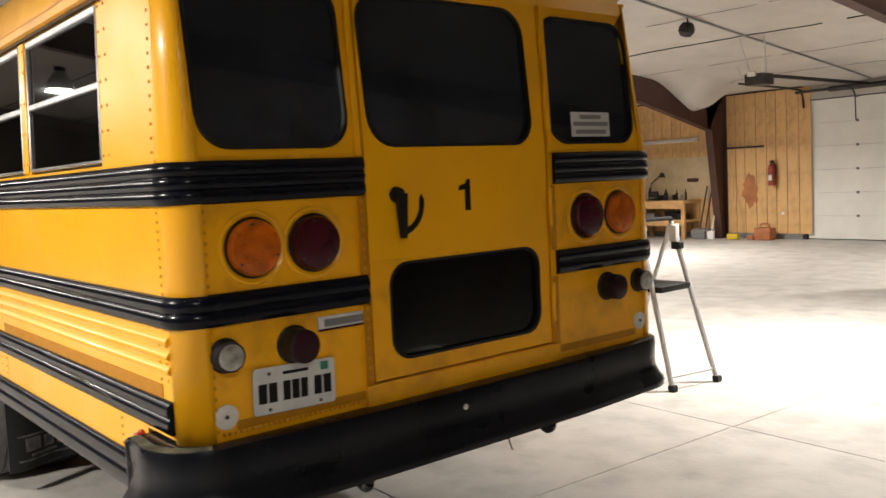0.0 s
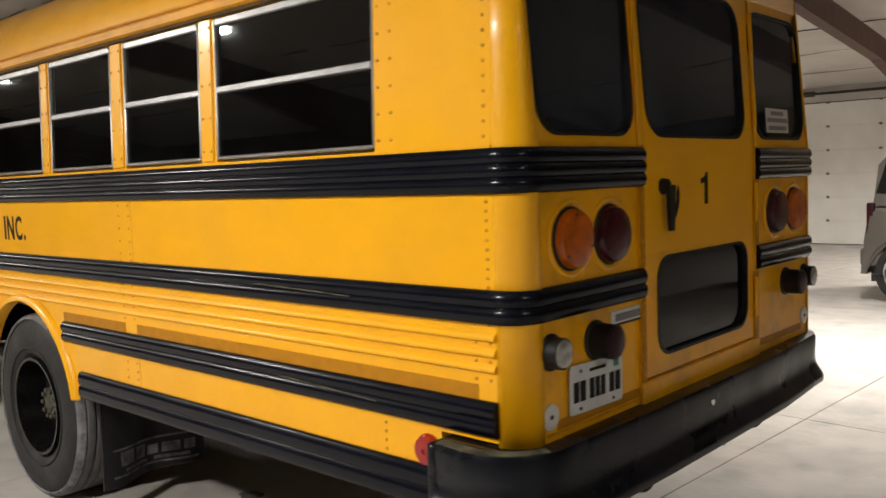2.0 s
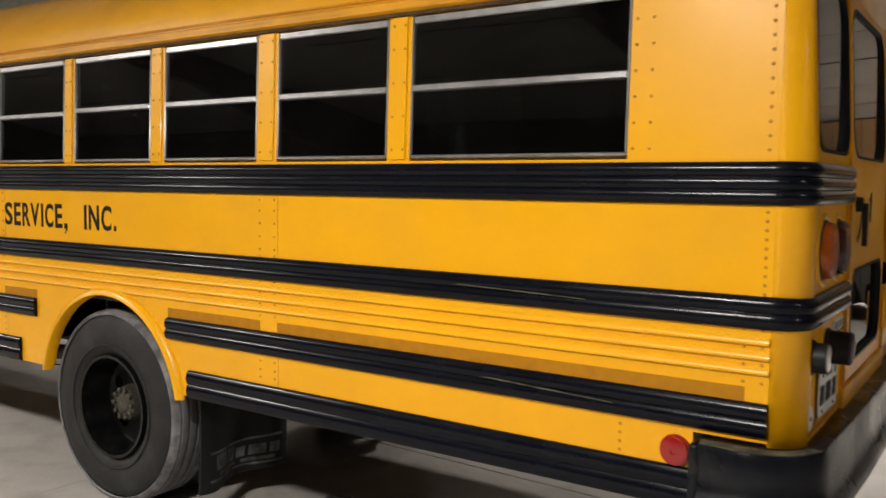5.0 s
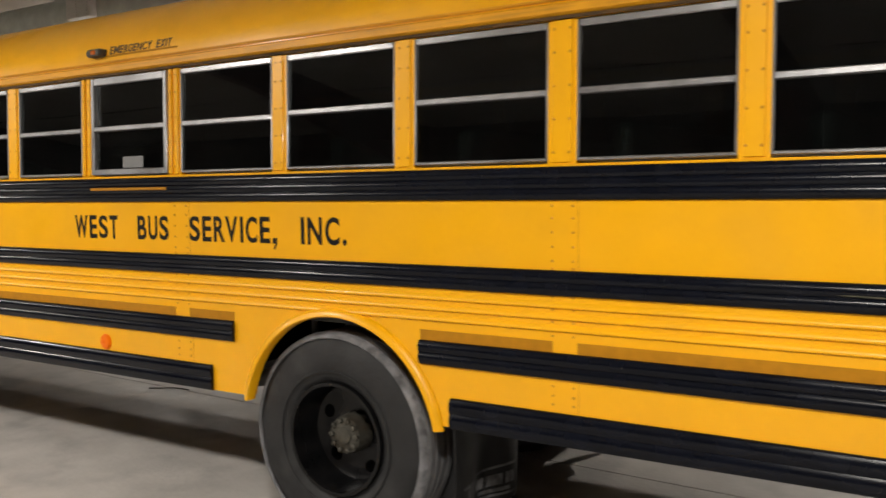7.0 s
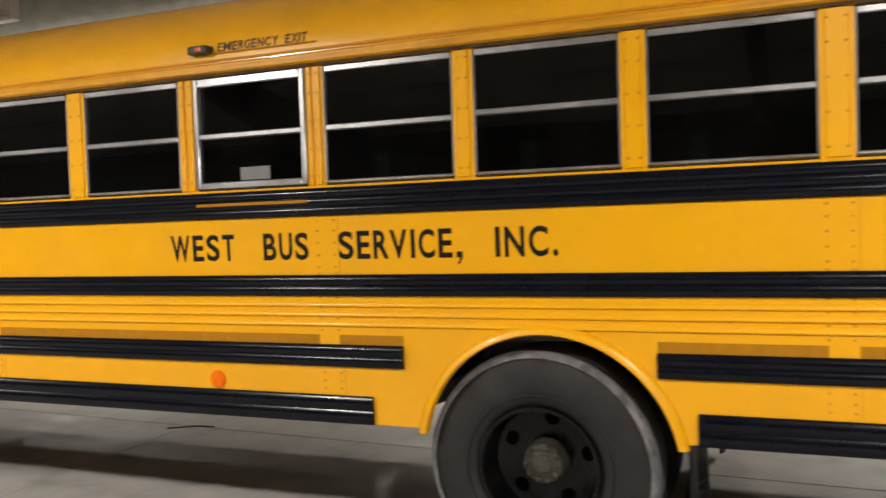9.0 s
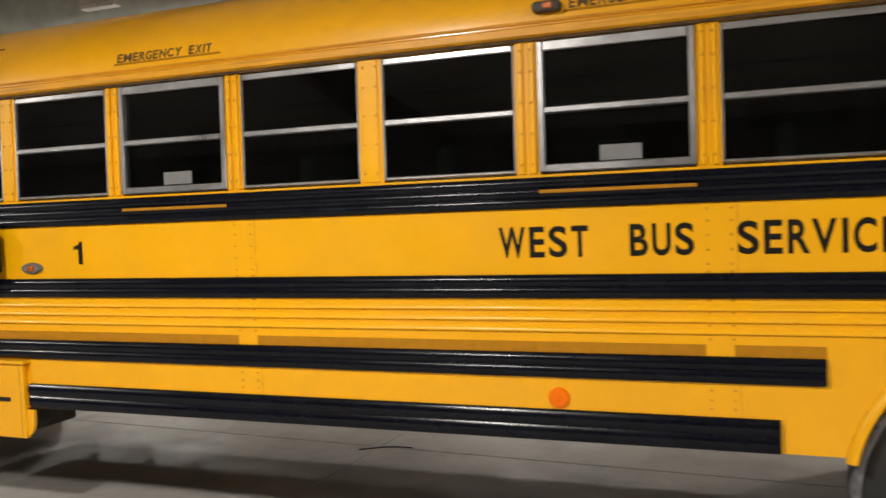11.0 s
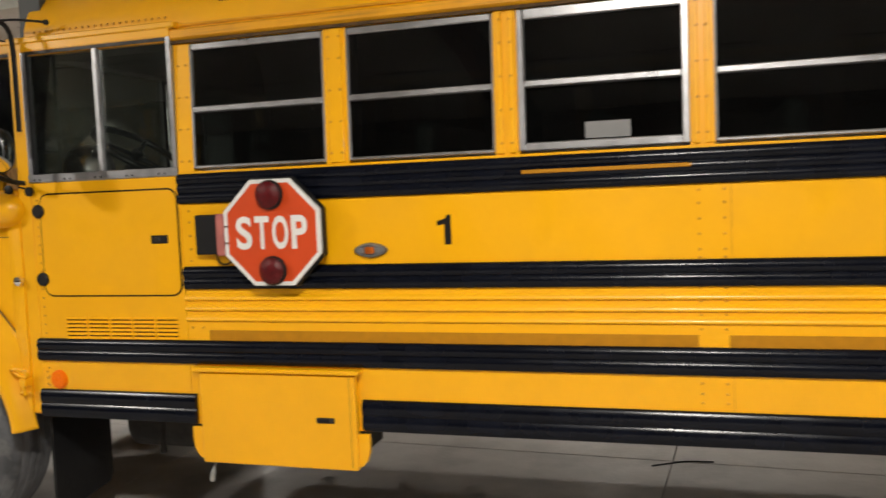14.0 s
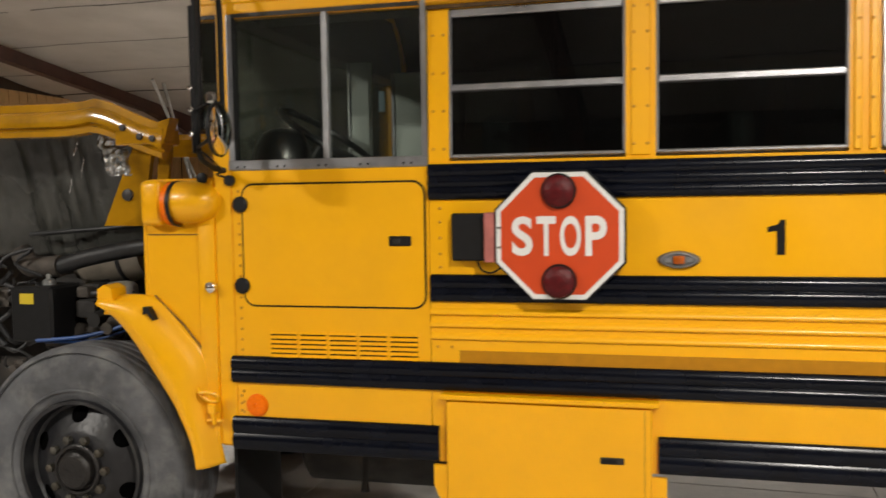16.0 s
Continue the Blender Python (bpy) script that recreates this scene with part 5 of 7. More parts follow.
# ---- wheels and running gear ----
def wheel(cx, y0, cz, R, front=False):
    """y0: outer face of the tyre. The wheel axis runs along y."""
    rubber, steel = (TYREFRONT, RIMFRONT) if front else (TYRE, RIM)
    w = part("front_wheel" if front else "rear_wheel", lathem([(R - 0.21, -0.255), (R - 0.06, -0.275), (R - 0.012, -0.26), (R - 0.012, -0.055), (R - 0.020, -0.030), (R - 0.042, -0.008), (R - 0.075, 0.004), (R - 0.14, 0.012), (R - 0.20, 0.004), (R - 0.235, -0.012), (R - 0.25, -0.03)], (cx, y0, cz), "-y", 64), rubber, bus, "dusty worn truck tyre on a black steel rim")
    # worn shoulder, at the rear painted pale for light from above; raised sidewall rings, tread bands with grooves
    part("shoulder", lathem([(R - 0.012, -0.046), (R - 0.002, -0.040), (R - 0.006, -0.022), (R - 0.016, -0.008), (R - 0.028, -0.001), (R - 0.034, -0.008)], (cx, y0, cz), "-y", 64), rubber if front else SHOULDERLIT, w, "worn tyre shoulder, painted lit on the rear wheel")
    q = 0.19
    part("sidewall_ring", lathem([(R - q + 0.006, 0.006), (R - q + 0.003, 0.0135), (R - q - 0.003, 0.0135), (R - q - 0.006, 0.006)], (cx, y0, cz), "-y", 64), rubber, w)
    for i in range(4):
        d = -0.048 - i * 0.052
        part("tread_band", lathem([(R - 0.014, d), (R - 0.001, d - 0.004), (R, d - 0.010), (R, d - 0.038), (R - 0.001, d - 0.042), (R - 0.014, d - 0.046)], (cx, y0, cz), "-y", 64), TREAD, w)
    rr = R - (0.240 if front else 0.250)
    if front:
        disc = [(rr - 0.030, -0.062), (0.205, -0.026), (0.172, -0.004), (0.158, 0.004), (0.10, 0.005)]
        prof = [(rr + 0.008, -0.015), (rr + 0.004, 0.008), (rr - 0.012, 0.006), (rr - 0.018, -0.05)] + disc
        holes, q, hr = [35 + 60 * i for i in range(6)], 0.231, 0.041
    else:
        disc = [(rr - 0.06, -0.168), (0.16, -0.172), (0.11, -0.175), (0.0, -0.175)]
        prof = [(rr + 0.008, -0.015), (rr + 0.004, 0.008), (rr - 0.012, 0.006), (rr - 0.022, -0.10), (rr - 0.035, -0.155)] + disc
        holes, q, hr = [10 + 72 * i for i in range(5)], 0.187, 0.036
    part("rim", lathem(prof, (cx, y0, cz), "-y", 48), steel, w)

    def depth(r):
        for (r1, d1), (r0, d0) in zip(disc, disc[1:]):
            if r0 <= r <= r1:
                return d0 + (d1 - d0) * (r - r0) / (r1 - r0)
        return disc[0][1]
    # raised black patches paint the dark of the hand holes; none is cut
    for deg in holes:
        ux, uz = math.cos(radians(deg)), math.sin(radians(deg))
        bm = bmesh.new()
        rim_v, mid_v = [], []
        for k in range(20):
            a = 2 * math.pi * k / 20
            for f, lst, lift in ((1.0, rim_v, 0.0015), (0.86, mid_v, 0.004)):
                rad, tan = q + hr * f * 0.85 * math.cos(a), hr * f * math.sin(a)
                lst.append(bm.verts.new((cx + ux * rad - uz * tan, y0 - depth(math.hypot(rad, tan)) - lift, cz + uz * rad + ux * tan)))
        for k in range(20):
            bm.faces.new((rim_v[k], rim_v[(k + 1) % 20], mid_v[(k + 1) % 20], mid_v[k]))
        bm.faces.new(mid_v)
        part("hand_hole_patch", bm, DEEPBLACK, w, "black patch standing for a hand hole in the rim", smooth=0)
    if front:
        part("hub", lathem([(0.112, 0.0), (0.113, 0.022), (0.106, 0.028), (0.096, 0.026), (0.090, 0.012), (0.084, 0.012), (0.081, 0.040), (0.066, 0.054), (0, 0.056)], (cx, y0, cz), "-y", 32), HUBDARK, w)
        n, q, h0, nr, nh, nm = 10, 0.134, 0.004, 0.019, 0.026, HUB
    else:
        part("hub", lathem([(0.10, -0.175), (0.098, -0.12), (0.094, -0.10), (0.090, -0.080), (0.045, -0.074), (0.040, -0.066), (0.0, -0.064)], (cx, y0, cz), "-y", 28), HUB, w)
        n, q, h0, nr, nh, nm = 10, 0.076, -0.080, 0.014, 0.016, HUB
    for i in range(n):
        a = 2 * math.pi * i / n
        part("lug_nut", lathem([(nr, 0), (nr, nh), (nr * 0.6, nh + 0.005), (0, nh + 0.006)], (cx + q * math.cos(a), y0 - h0, cz + q * math.sin(a)), "-y", 6), nm, w)
    return w


wheel(-3.400, 0.045, 0.521, 0.523)
wheel(-10.445, 0.060, 0.533, 0.533, True)
# inner twin and far wheels
for x, y in ((-3.352, 0.36), (-3.352, 1.75), (-3.352, 2.04), (-10.43, 2.03)):
    part("tyre", lathem([(0.30, 0), (0.46, -0.02), (0.512, 0.02), (0.512, 0.22), (0.46, 0.25), (0.30, 0.24), (0.20, 0.12), (0.0, 0.12)], (x, y, 0.515), "y", 40), TYRE, bus)


def running_gear():
    for y in (0.72, 1.54):
        part("chassis_rail", boxm(-11.6, 0.0, y, y + 0.08, 0.62, 0.86, bev=0.01), CHASSIS, bus)
    for x in (-8.6, -7.4, -6.2, -5.0, -2.3, -1.5, -0.4):
        part("cross_member", boxm(x, x + 0.08, 0.40, BW - 0.4, 0.80, 0.90), CHASSIS, bus)
    part("axle", tubem([(-3.352, 0.3, 0.515), (-3.352, 0.95, 0.515), (-3.352, 1.17, 0.515), (-3.352, 1.4, 0.515), (-3.352, 2.05, 0.515)], [0.08, 0.09, 0.2, 0.09, 0.08], 16), CHASSIS, bus)
    part("front_axle", boxm(-10.50, -10.36, 0.3, 2.05, 0.45, 0.56, bev=0.02), CHASSIS, bus)
    part("fuel_tank", boxm(-1.9, -0.75, 0.85, 1.5, 0.42, 0.80, bev=0.05, seg=3), CHASSIS, bus)
    part("exhaust_pipe", tubem(bend([(-9.3, 0.55, 0.62), (-7.0, 0.5, 0.60), (-4.4, 0.5, 0.62), (-3.9, 0.55, 0.95)]), 0.05, 12), CHASSIS, bus)
    part("leaf_spring", boxm(-4.1, -2.6, 0.62, 0.70, 0.50, 0.60, bev=0.02), CHASSIS, bus)
    # inner wheel housing, dark
    bm = bmesh.new()
    rows = []
    for y in (0.04, 0.66):
        rows.append([bm.verts.new((-3.345 + 0.62 * math.cos(radians(14 + 139 * i / 20)), y, 0.56 + 0.62 * math.sin(radians(14 + 139 * i / 20)))) for i in range(21)])
    for i in range(20):
        bm.faces.new((rows[0][i], rows[0][i + 1], rows[1][i + 1], rows[1][i]))
    part("wheel_housing", bm, DEEPBLACK, bus, smooth=60)
    # mud flaps behind the rear wheels
    def warp(y, z, y0):
        """How far the loose flap curls: more towards its lower edge."""
        low = max(0.0, 0.72 - z) / 0.57
        return low * (0.050 * math.sin(2.6 * math.pi * (y - y0) / 0.60 + 0.6) - 0.035 * low)

    def flap_sheet(x0, x1, ya, yb, za, zb, y0, slope):
        bm = bmesh.new()
        sides = []
        for x in (x0, x1):
            sides.append([[bm.verts.new((x + warp(ya + (yb - ya) * i / 16, za + (zb - za) * j / 8, y0), ya + (yb - ya) * i / 16, za + (zb - za) * j / 8 + slope * (1 - j / 8) * i / 16)) for i in range(17)] for j in range(9)])
        for g, flip in ((sides[0], False), (sides[1], True)):
            for j in range(8):
                for i in range(16):
                    q = (g[j][i], g[j][i + 1], g[j + 1][i + 1], g[j + 1][i])
                    bm.faces.new(q[::-1] if flip else q)
        a, b = sides
        loop = lambda g: g[0] + [g[j][16] for j in range(1, 9)] + g[8][15::-1] + [g[j][0] for j in range(7, 0, -1)]
        la, lb = loop(a), loop(b)
        for i in range(len(la)):
            bm.faces.new((la[i], lb[i], lb[(i + 1) % len(la)], la[(i + 1) % len(la)]))
        return bm
    for y0 in (0.10, 1.66):
        fl = part("mud_flap", flap_sheet(-2.765, -2.752, y0, y0 + 0.60, 0.15, 0.72, y0, 0.03), RUBBER, bus, "black rubber mud flap with a worn print")
        for a, b, c, d in ((0.05, 0.55, 0.350, 0.362), (0.05, 0.55, 0.205, 0.217), (0.09, 0.18, 0.262, 0.340), (0.20, 0.26, 0.262, 0.335), (0.28, 0.34, 0.262, 0.318), (0.36, 0.45, 0.262, 0.318), (0.47, 0.53, 0.262, 0.318), (0.12, 0.28, 0.228, 0.246), (0.32, 0.50, 0.228, 0.246)):
            part("flap_print", flap_sheet(-2.7518, -2.7505, y0 + a, y0 + b, c, d, y0, 0.0), FLAPPRINT, fl, "worn grey print as a plain bar")
    part("flap_front", prism(bmesh.new(), [(0.08, 0.69), (0.50, 0.69), (0.50, 0.24), (0.47, 0.20), (0.08, 0.15)], "x", -9.72, -9.705), RUBBER, bus, "black mud flap behind the front wheel")
    # added drum that covers the lit floor under the cab
    part("dark_filler_drum", lathem([(0, 0), (0.10, 0.01), (0.15, 0.05), (0.15, 0.75), (0.10, 0.79), (0, 0.80)], (-9.62, 0.62, 0.52), "x", 24), CHASSIS, bus, "added dark drum filling the gap under the cab")
    part("drain_cock", tubem([(-9.22, 0.30, 0.62), (-9.22, 0.28, 0.50), (-9.22, 0.28, 0.44)], [0.012, 0.012, 0.02], 8), CHASSIS, bus)


running_gear()


# ---- cab and nose ----
def cab():
    # driver's panel with the big locker door
    part("cab_panel", boxm(-9.650, -8.848, 0.0, 0.04, 0.686, 1.80), YELLOW, bus)
    part("cab_sill", boxm(-9.650, -8.848, -0.006, 0.05, 1.798, 1.826, bev=0.003), ALUM, bus)
    t = part("locker_door", prism(bmesh.new(), rrect(-9.605, -8.866, 1.268, 1.740, 0.045, 5), "y", -0.006, 0.0), YELLOW, bus, "yellow locker door below the driver's window")
    part("door_gap", ring(bmesh.new(), rrect(-9.605, -8.866, 1.268, 1.740, 0.045, 5), rrect(-9.613, -8.858, 1.260, 1.748, 0.052, 5), "y", -0.0015, 0.001), INK, t)
    part("latch", boxm(-9.003, -8.915, -0.012, -0.005, 1.500, 1.538, bev=0.004), RUBBER, t, "black paddle latch")
    part("latch_button", boxm(-8.985, -8.955, -0.016, -0.010, 1.508, 1.530, bev=0.003), DARKSTEEL, t)
    for z in (1.665, 1.344):
        part("hinge", lathem([(0.032, 0), (0.032, 0.012), (0.024, 0.018), (0, 0.018)], (-9.614, -0.002, z), "-y", 16), RUBBER, t, "round black hinge")
    # louvres: pressed slots
    lv = part("louvre_panel", boxm(-9.505, -8.884, -0.001, 0.0, 1.052, 1.168), YELLOW, bus)
    for c in range(5):
        x0 = -9.500 + c * 0.1235
        for r in range(6):
            z = 1.060 + r * 0.0185 + 0.0004 * c
            bm = prism(bmesh.new(), [(-0.0006, z), (-0.009, z + 0.002), (-0.0006, z + 0.011)], "x", x0, x0 + 0.108)
            part("louvre", bm, YELLOW, lv, smooth=0)
            part("slot", boxm(x0, x0 + 0.108, -0.0016, -0.0008, z - 0.005, z + 0.001), INK, lv)
    # driver's window
    w = part("driver_window", boxm(-9.656, -9.634, -0.003, 0.04, 1.826, 2.405), ALUM, bus, "two-pane driver's window in an aluminium frame")
    part("frame_side", boxm(-8.868, -8.848, -0.004, 0.04, 1.826, 2.41), ALUM, w)
    part("frame_top", boxm(-9.636, -8.872, -0.002, 0.04, 2.394, 2.408), DARKSTEEL, w)
    part("frame_bottom", boxm(-9.660, -8.848, -0.008, 0.05, 1.800, 1.838, bev=0.003), ALUM, w)
    part("middle_bar", boxm(-9.260, -9.238, -0.006, 0.03, 1.838, 2.394, bev=0.003), ALUM, w)
    part("frame_gasket", boxm(-9.634, -9.626, -0.001, 0.03, 1.838, 2.394), RUBBER, w)
    for a, b, y in ((-9.634, -9.260, 0.012), (-9.238, -8.872, 0.020)):
        g = part("pane", boxm(a, b, y, y + 0.004, 1.838, 2.394), DRIVERGLASS, w)
        g.visible_shadow = False
    for i in range(5):
        for d in (0, 0.03):
            part("screw", lathem([(0.005, 0), (0.004, 0.003), (0, 0.004)], (-9.62 + i * 0.17 + d, -0.008, 1.812), "-y", 8), DARKSTEEL, w)
    # front posts and header
    part("front_post", boxm(-9.735, -9.650, 0.0, 0.07, 0.69, 2.45, bev=0.01), YELLOW, bus)
    part("cab_header", boxm(-9.735, -8.848, -0.004, 0.05, 2.412, 2.446), YELLOW, bus)
    part("cab_roof_edge", boxm(-9.735, -8.82, -0.012, 0.04, 2.445, 2.475, bev=0.006), YELLOW, bus)
    part("far_front_post", boxm(-9.735, -9.650, BW - 0.07, BW, 0.69, 2.45), YELLOW, bus)
    # windscreen wall
    part("dash_wall", boxm(-9.735, -9.66, 0.05, BW - 0.05, 0.95, 1.66), DARK, bus)
    ws = part("windscreen", boxm(-9.715, -9.708, 0.07, BW - 0.07, 1.66, 2.42), DUSTY, bus, "dusty windscreen")
    ws.visible_shadow = False
    # two added rods stand for slanting lines beyond the windscreen
    for y0, y1, z1 in ((0.42, 0.80, 1.96), (1.34, 1.72, 1.96)):
        part("slanting_rod", tubem([(-9.745, y0, 2.40), (-9.735, y0 + (y1 - y0) * 0.45, 2.19), (-9.726, y1, z1)], [0.010, 0.008, 0.006], 8), RUBBER, ws, "dark slanting rod at the windscreen")
    part("windscreen_bar", boxm(-9.73, -9.69, 1.14, 1.20, 1.66, 2.42), RUBBER, ws)
    part("visor_board", boxm(-9.72, -9.60, 0.08, BW - 0.08, 2.40, 2.75), LINING, bus)
    # front of the roof
    part("front_cap", boxm(-9.74, -9.62, 0.12, BW - 0.22, 2.42, 2.84, bev=0.05, seg=3), YELLOW, bus)
    # dashboard, wheel, seat, entry door frame
    d = part("dashboard", boxm(-9.66, -9.36, 0.10, BW - 0.3, 1.50, 1.80, bev=0.06, seg=3), DARK, bus)
    part("dash_pod", lathem([(0, 0.19), (0.05, 0.184), (0.09, 0.160), (0.118, 0.11), (0.128, 0.05), (0.13, 0)], (-9.565, 0.30, 1.795), "z", 28), DASH, d, "glossy black dash hood")
    tilt_m = Matrix.Translation((-9.46, 0.56, 1.955)) @ Matrix.Rotation(radians(33), 4, "Y")
    bm = bmesh.new()
    R1, r1 = 0.235, 0.016
    rows = []
    for i in range(36):
        a = 2 * math.pi * i / 36
        rows.append([bm.verts.new(tilt_m @ Vector(((R1 + r1 * math.cos(b)) * math.cos(a), (R1 + r1 * math.cos(b)) * math.sin(a), r1 * math.sin(b)))) for b in (2 * math.pi * k / 10 for k in range(10))])
    for i in range(36):
        p, q = rows[i], rows[(i + 1) % 36]
        for k in range(10):
            bm.faces.new((p[k], p[(k + 1) % 10], q[(k + 1) % 10], q[k]))
    sw = part("steering_wheel", bm, DASH, bus, "black steering wheel")
    bm = bmesh.new()
    for a in (0, 120, 240):
        tube(bm, [tilt_m @ Vector((0, 0, -0.03)), tilt_m @ Vector((R1 * math.cos(radians(a)), R1 * math.sin(radians(a)), 0))], 0.012, 8)
    tube(bm, [tilt_m @ Vector((0, 0, 0)), tilt_m @ Vector((0, 0, -0.35))], 0.03, 10)
    part("spokes", bm, DASH, sw)
    part("driver_seat", boxm(-8.72, -8.58, 0.35, 0.85, 1.30, 2.02, bev=0.05, seg=3), SEATV, bus)
    part("seat_cushion", boxm(-9.12, -8.62, 0.35, 0.85, 1.28, 1.42, bev=0.04, seg=2), SEATV, bus)
    part("modesty_panel", boxm(-8.50, -8.46, 1.30, BW - 0.1, 0.98, 1.95), LINING, bus)
    part("grab_pole", tubem([(-8.52, 1.30, 0.98), (-8.52, 1.30, 2.75)], 0.018, 10), ALUM, bus)
    # folding entry door on the far side, its panes dusty
    ed = part("entry_door", boxm(-9.65, -9.60, BW - 0.04, BW, 0.62, 2.40), LINING, bus, "folding entry door with tall dusty panes")
    for a, b in ((-9.24, -9.20), (-8.90, -8.86)):
        part("door_leaf_frame", boxm(a, b, BW - 0.04, BW, 0.62, 2.40), RUBBER, ed)
    for a, b in ((-9.60, -9.24), (-9.20, -8.90)):
        g = part("door_pane", boxm(a, b, BW - 0.025, BW - 0.02, 0.75, 2.40), DUSTY, ed)
        g.visible_shadow = False
    # pale uprights beside the entry step
    for a, b, top in ((-9.456, -9.354, 2.332), (-9.234, -9.072, 2.275)):
        u = part("entry_upright", boxm(a, b, 0.85, 0.885, 1.13, top, bev=0.008), PALEGREY, bus, "pale grey upright panel by the entry step")
        part("edge_strip", boxm(a - 0.012, a + 0.004, 0.842, 0.89, 1.13, top, bev=0.004), ALUM, u)
    part("mirror_tag", boxm(-9.46, -9.425, 1.31, 1.318, 2.14, 2.25, bev=0.003), PALEBLUE, bus, "small pale blue tag")


cab()


def nose():
    # cowl side with its shoulder
    pts = [(-9.735, 0.70), (-9.735, 1.775), (-9.80, 1.775), (-10.03, 1.760), (-10.045, 1.735), (-10.045, 1.245), (-9.99, 1.20), (-9.90, 1.08), (-9.82, 0.96), (-9.775, 0.70)]
    part("cowl_side", prism(bmesh.new(), pts, "y", 0.012, 0.05), YELLOW, bus, smooth=0)
    part("cowl_column", boxm(-9.812, -9.733, -0.004, 0.05, 0.69, 1.772, bev=0.012, seg=2), YELLOW, bus)
    part("cowl_top", boxm(-10.04, -9.735, 0.012, BW - 0.05, 1.735, 1.772, bev=0.01), YELLOW, bus)
    part("firewall", boxm(-9.80, -9.745, 0.05, BW - 0.05, 0.70, 1.74), CHASSIS, bus)
    part("far_cowl_side", prism(bmesh.new(), pts, "y", BW - 0.05, BW - 0.012), YELLOW, bus, smooth=0)
    part("cowl_front_edge", boxm(-10.062, -10.04, 0.008, 0.055, 1.24, 1.76, bev=0.006), YELLOW, bus)
    part("cowl_shoulder", boxm(-10.035, -9.938, -0.055, 0.03, 1.585, 1.768, bev=0.025, seg=3), YELLOW, bus)
    # shaded crease drawn as a dark strip; the panel stays flat
    part("cowl_crease", boxm(-10.038, -9.81, 0.0085, 0.0125, 1.545, 1.549), LOGO, bus)
    # turn-signal pod: half a cylinder lying along the shoulder
    pod = part("turn_signal_pod", lathem([(0, -0.03), (0.080, -0.03), (0.086, 0.0), (0.085, 0.05), (0.080, 0.09), (0.067, 0.128), (0.040, 0.158), (0, 0.170)], (-9.87, 0.0, 1.678), "x", 24), YELLOW, bus, "yellow turn signal pod with an orange lens")
    part("lens_ring", lathem([(0.091, -0.032), (0.093, -0.022), (0.091, -0.012)], (-9.867, 0.0, 1.672), "x", 28), RUBBER, pod)
    part("lens", lathem([(0.0, -0.062), (0.07, -0.060), (0.088, -0.052), (0.090, -0.028)], (-9.87, 0.0, 1.672), "x", 24), ORANGE, pod)
    for x in (-9.775, -9.655):
        part("grommet", lathem([(0.022, 0), (0.022, 0.014), (0.012, 0.018), (0, 0.018)], (x, -0.004, 1.772 - (0.012 if x > -9.7 else 0)), "-y", 14), RUBBER, bus)
    part("hood_stud", lathem([(0.018, 0), (0.024, 0.01), (0.022, 0.03), (0.010, 0.04), (0, 0.042)], (-9.745, -0.004, 1.337), "-y", 16), CHROME, bus, "chrome hood latch stud")
    # rear lip of the fender, a curved strip that stays on the cowl
    edge = [(-10.245, 1.262), (-10.170, 1.212), (-10.090, 1.125), (-9.990, 0.982), (-9.900, 0.845), (-9.836, 0.700), (-9.820, 0.605)]
    back = [(-10.235, 1.300), (-10.010, 1.292), (-9.880, 1.170), (-9.778, 1.050), (-9.765, 0.880), (-9.745, 0.750), (-9.718, 0.618)]
    bm = bmesh.new()
    E, B = bend([(x, 0, z) for x, z in edge], 5), bend([(x, 0, z) for x, z in back], 5)
    rows = []
    for f, y in ((0.0, 0.04), (0.0, -0.050), (0.07, -0.066), (0.28, -0.068), (0.52, -0.060), (0.72, -0.026), (0.88, -0.006), (1.0, 0.006)):
        rows.append([bm.verts.new((e.x + (b.x - e.x) * f, y, e.z + (b.z - e.z) * f)) for e, b in zip(E, B)])
    for p, q in zip(rows, rows[1:]):
        for i in range(len(p) - 1):
            bm.faces.new((p[i], p[i + 1], q[i + 1], q[i]))
    ob = part("fender_lip", bm, YELLOW, bus, "yellow rear fender lip beside the wheel", smooth=60)
    m = ob.modifiers.new("thickness", "SOLIDIFY")
    m.thickness = 0.006
    part("cowl_seam", tubem([(-10.012, 0.004, 1.298), (-9.885, 0.004, 1.178), (-9.780, 0.002, 1.056), (-9.768, 0.0, 0.90)], 0.004, 6), LOGO, ob)
    # bent tab at its top
    part("fender_tab", prism(bmesh.new(), [(-10.245, 1.255), (-10.245, 1.325), (-10.215, 1.345), (-10.18, 1.330), (-10.17, 1.25)], "y", -0.05, 0.05), YELLOW, ob)
    part("fender_shelf", boxm(-10.22, -10.02, -0.05, 0.30, 1.222, 1.236, bev=0.004), YELLOW, ob)
    part("fender_cut", prism(bmesh.new(), [(-10.030, 1.228), (-10.030, 1.258), (-10.008, 1.258), (-9.978, 1.208), (-9.988, 1.204), (-10.012, 1.232)], "y", -0.062, -0.03), RUBBER, ob, "black rubber corner piece")
    # hood hold-down latch
    bm = bmesh.new()
    tube(bm, bend([(-9.795, -0.05, 0.935), (-9.785, -0.065, 0.920), (-9.745, -0.065, 0.922), (-9.715, -0.05, 0.905), (-9.725, -0.04, 0.882), (-9.76, -0.05, 0.888), (-9.785, -0.06, 0.912)]), 0.008, 8)
    box(bm, -9.765, -9.730, -0.050, 0.0, 0.830, 0.872, bev=0.005)
    tube(bm, [(-9.745, -0.045, 0.835), (-9.738, -0.04, 0.79)], 0.009, 8)
    tube(bm, [(-9.775, -0.03, 0.80), (-9.71, -0.03, 0.80)], 0.007, 8)
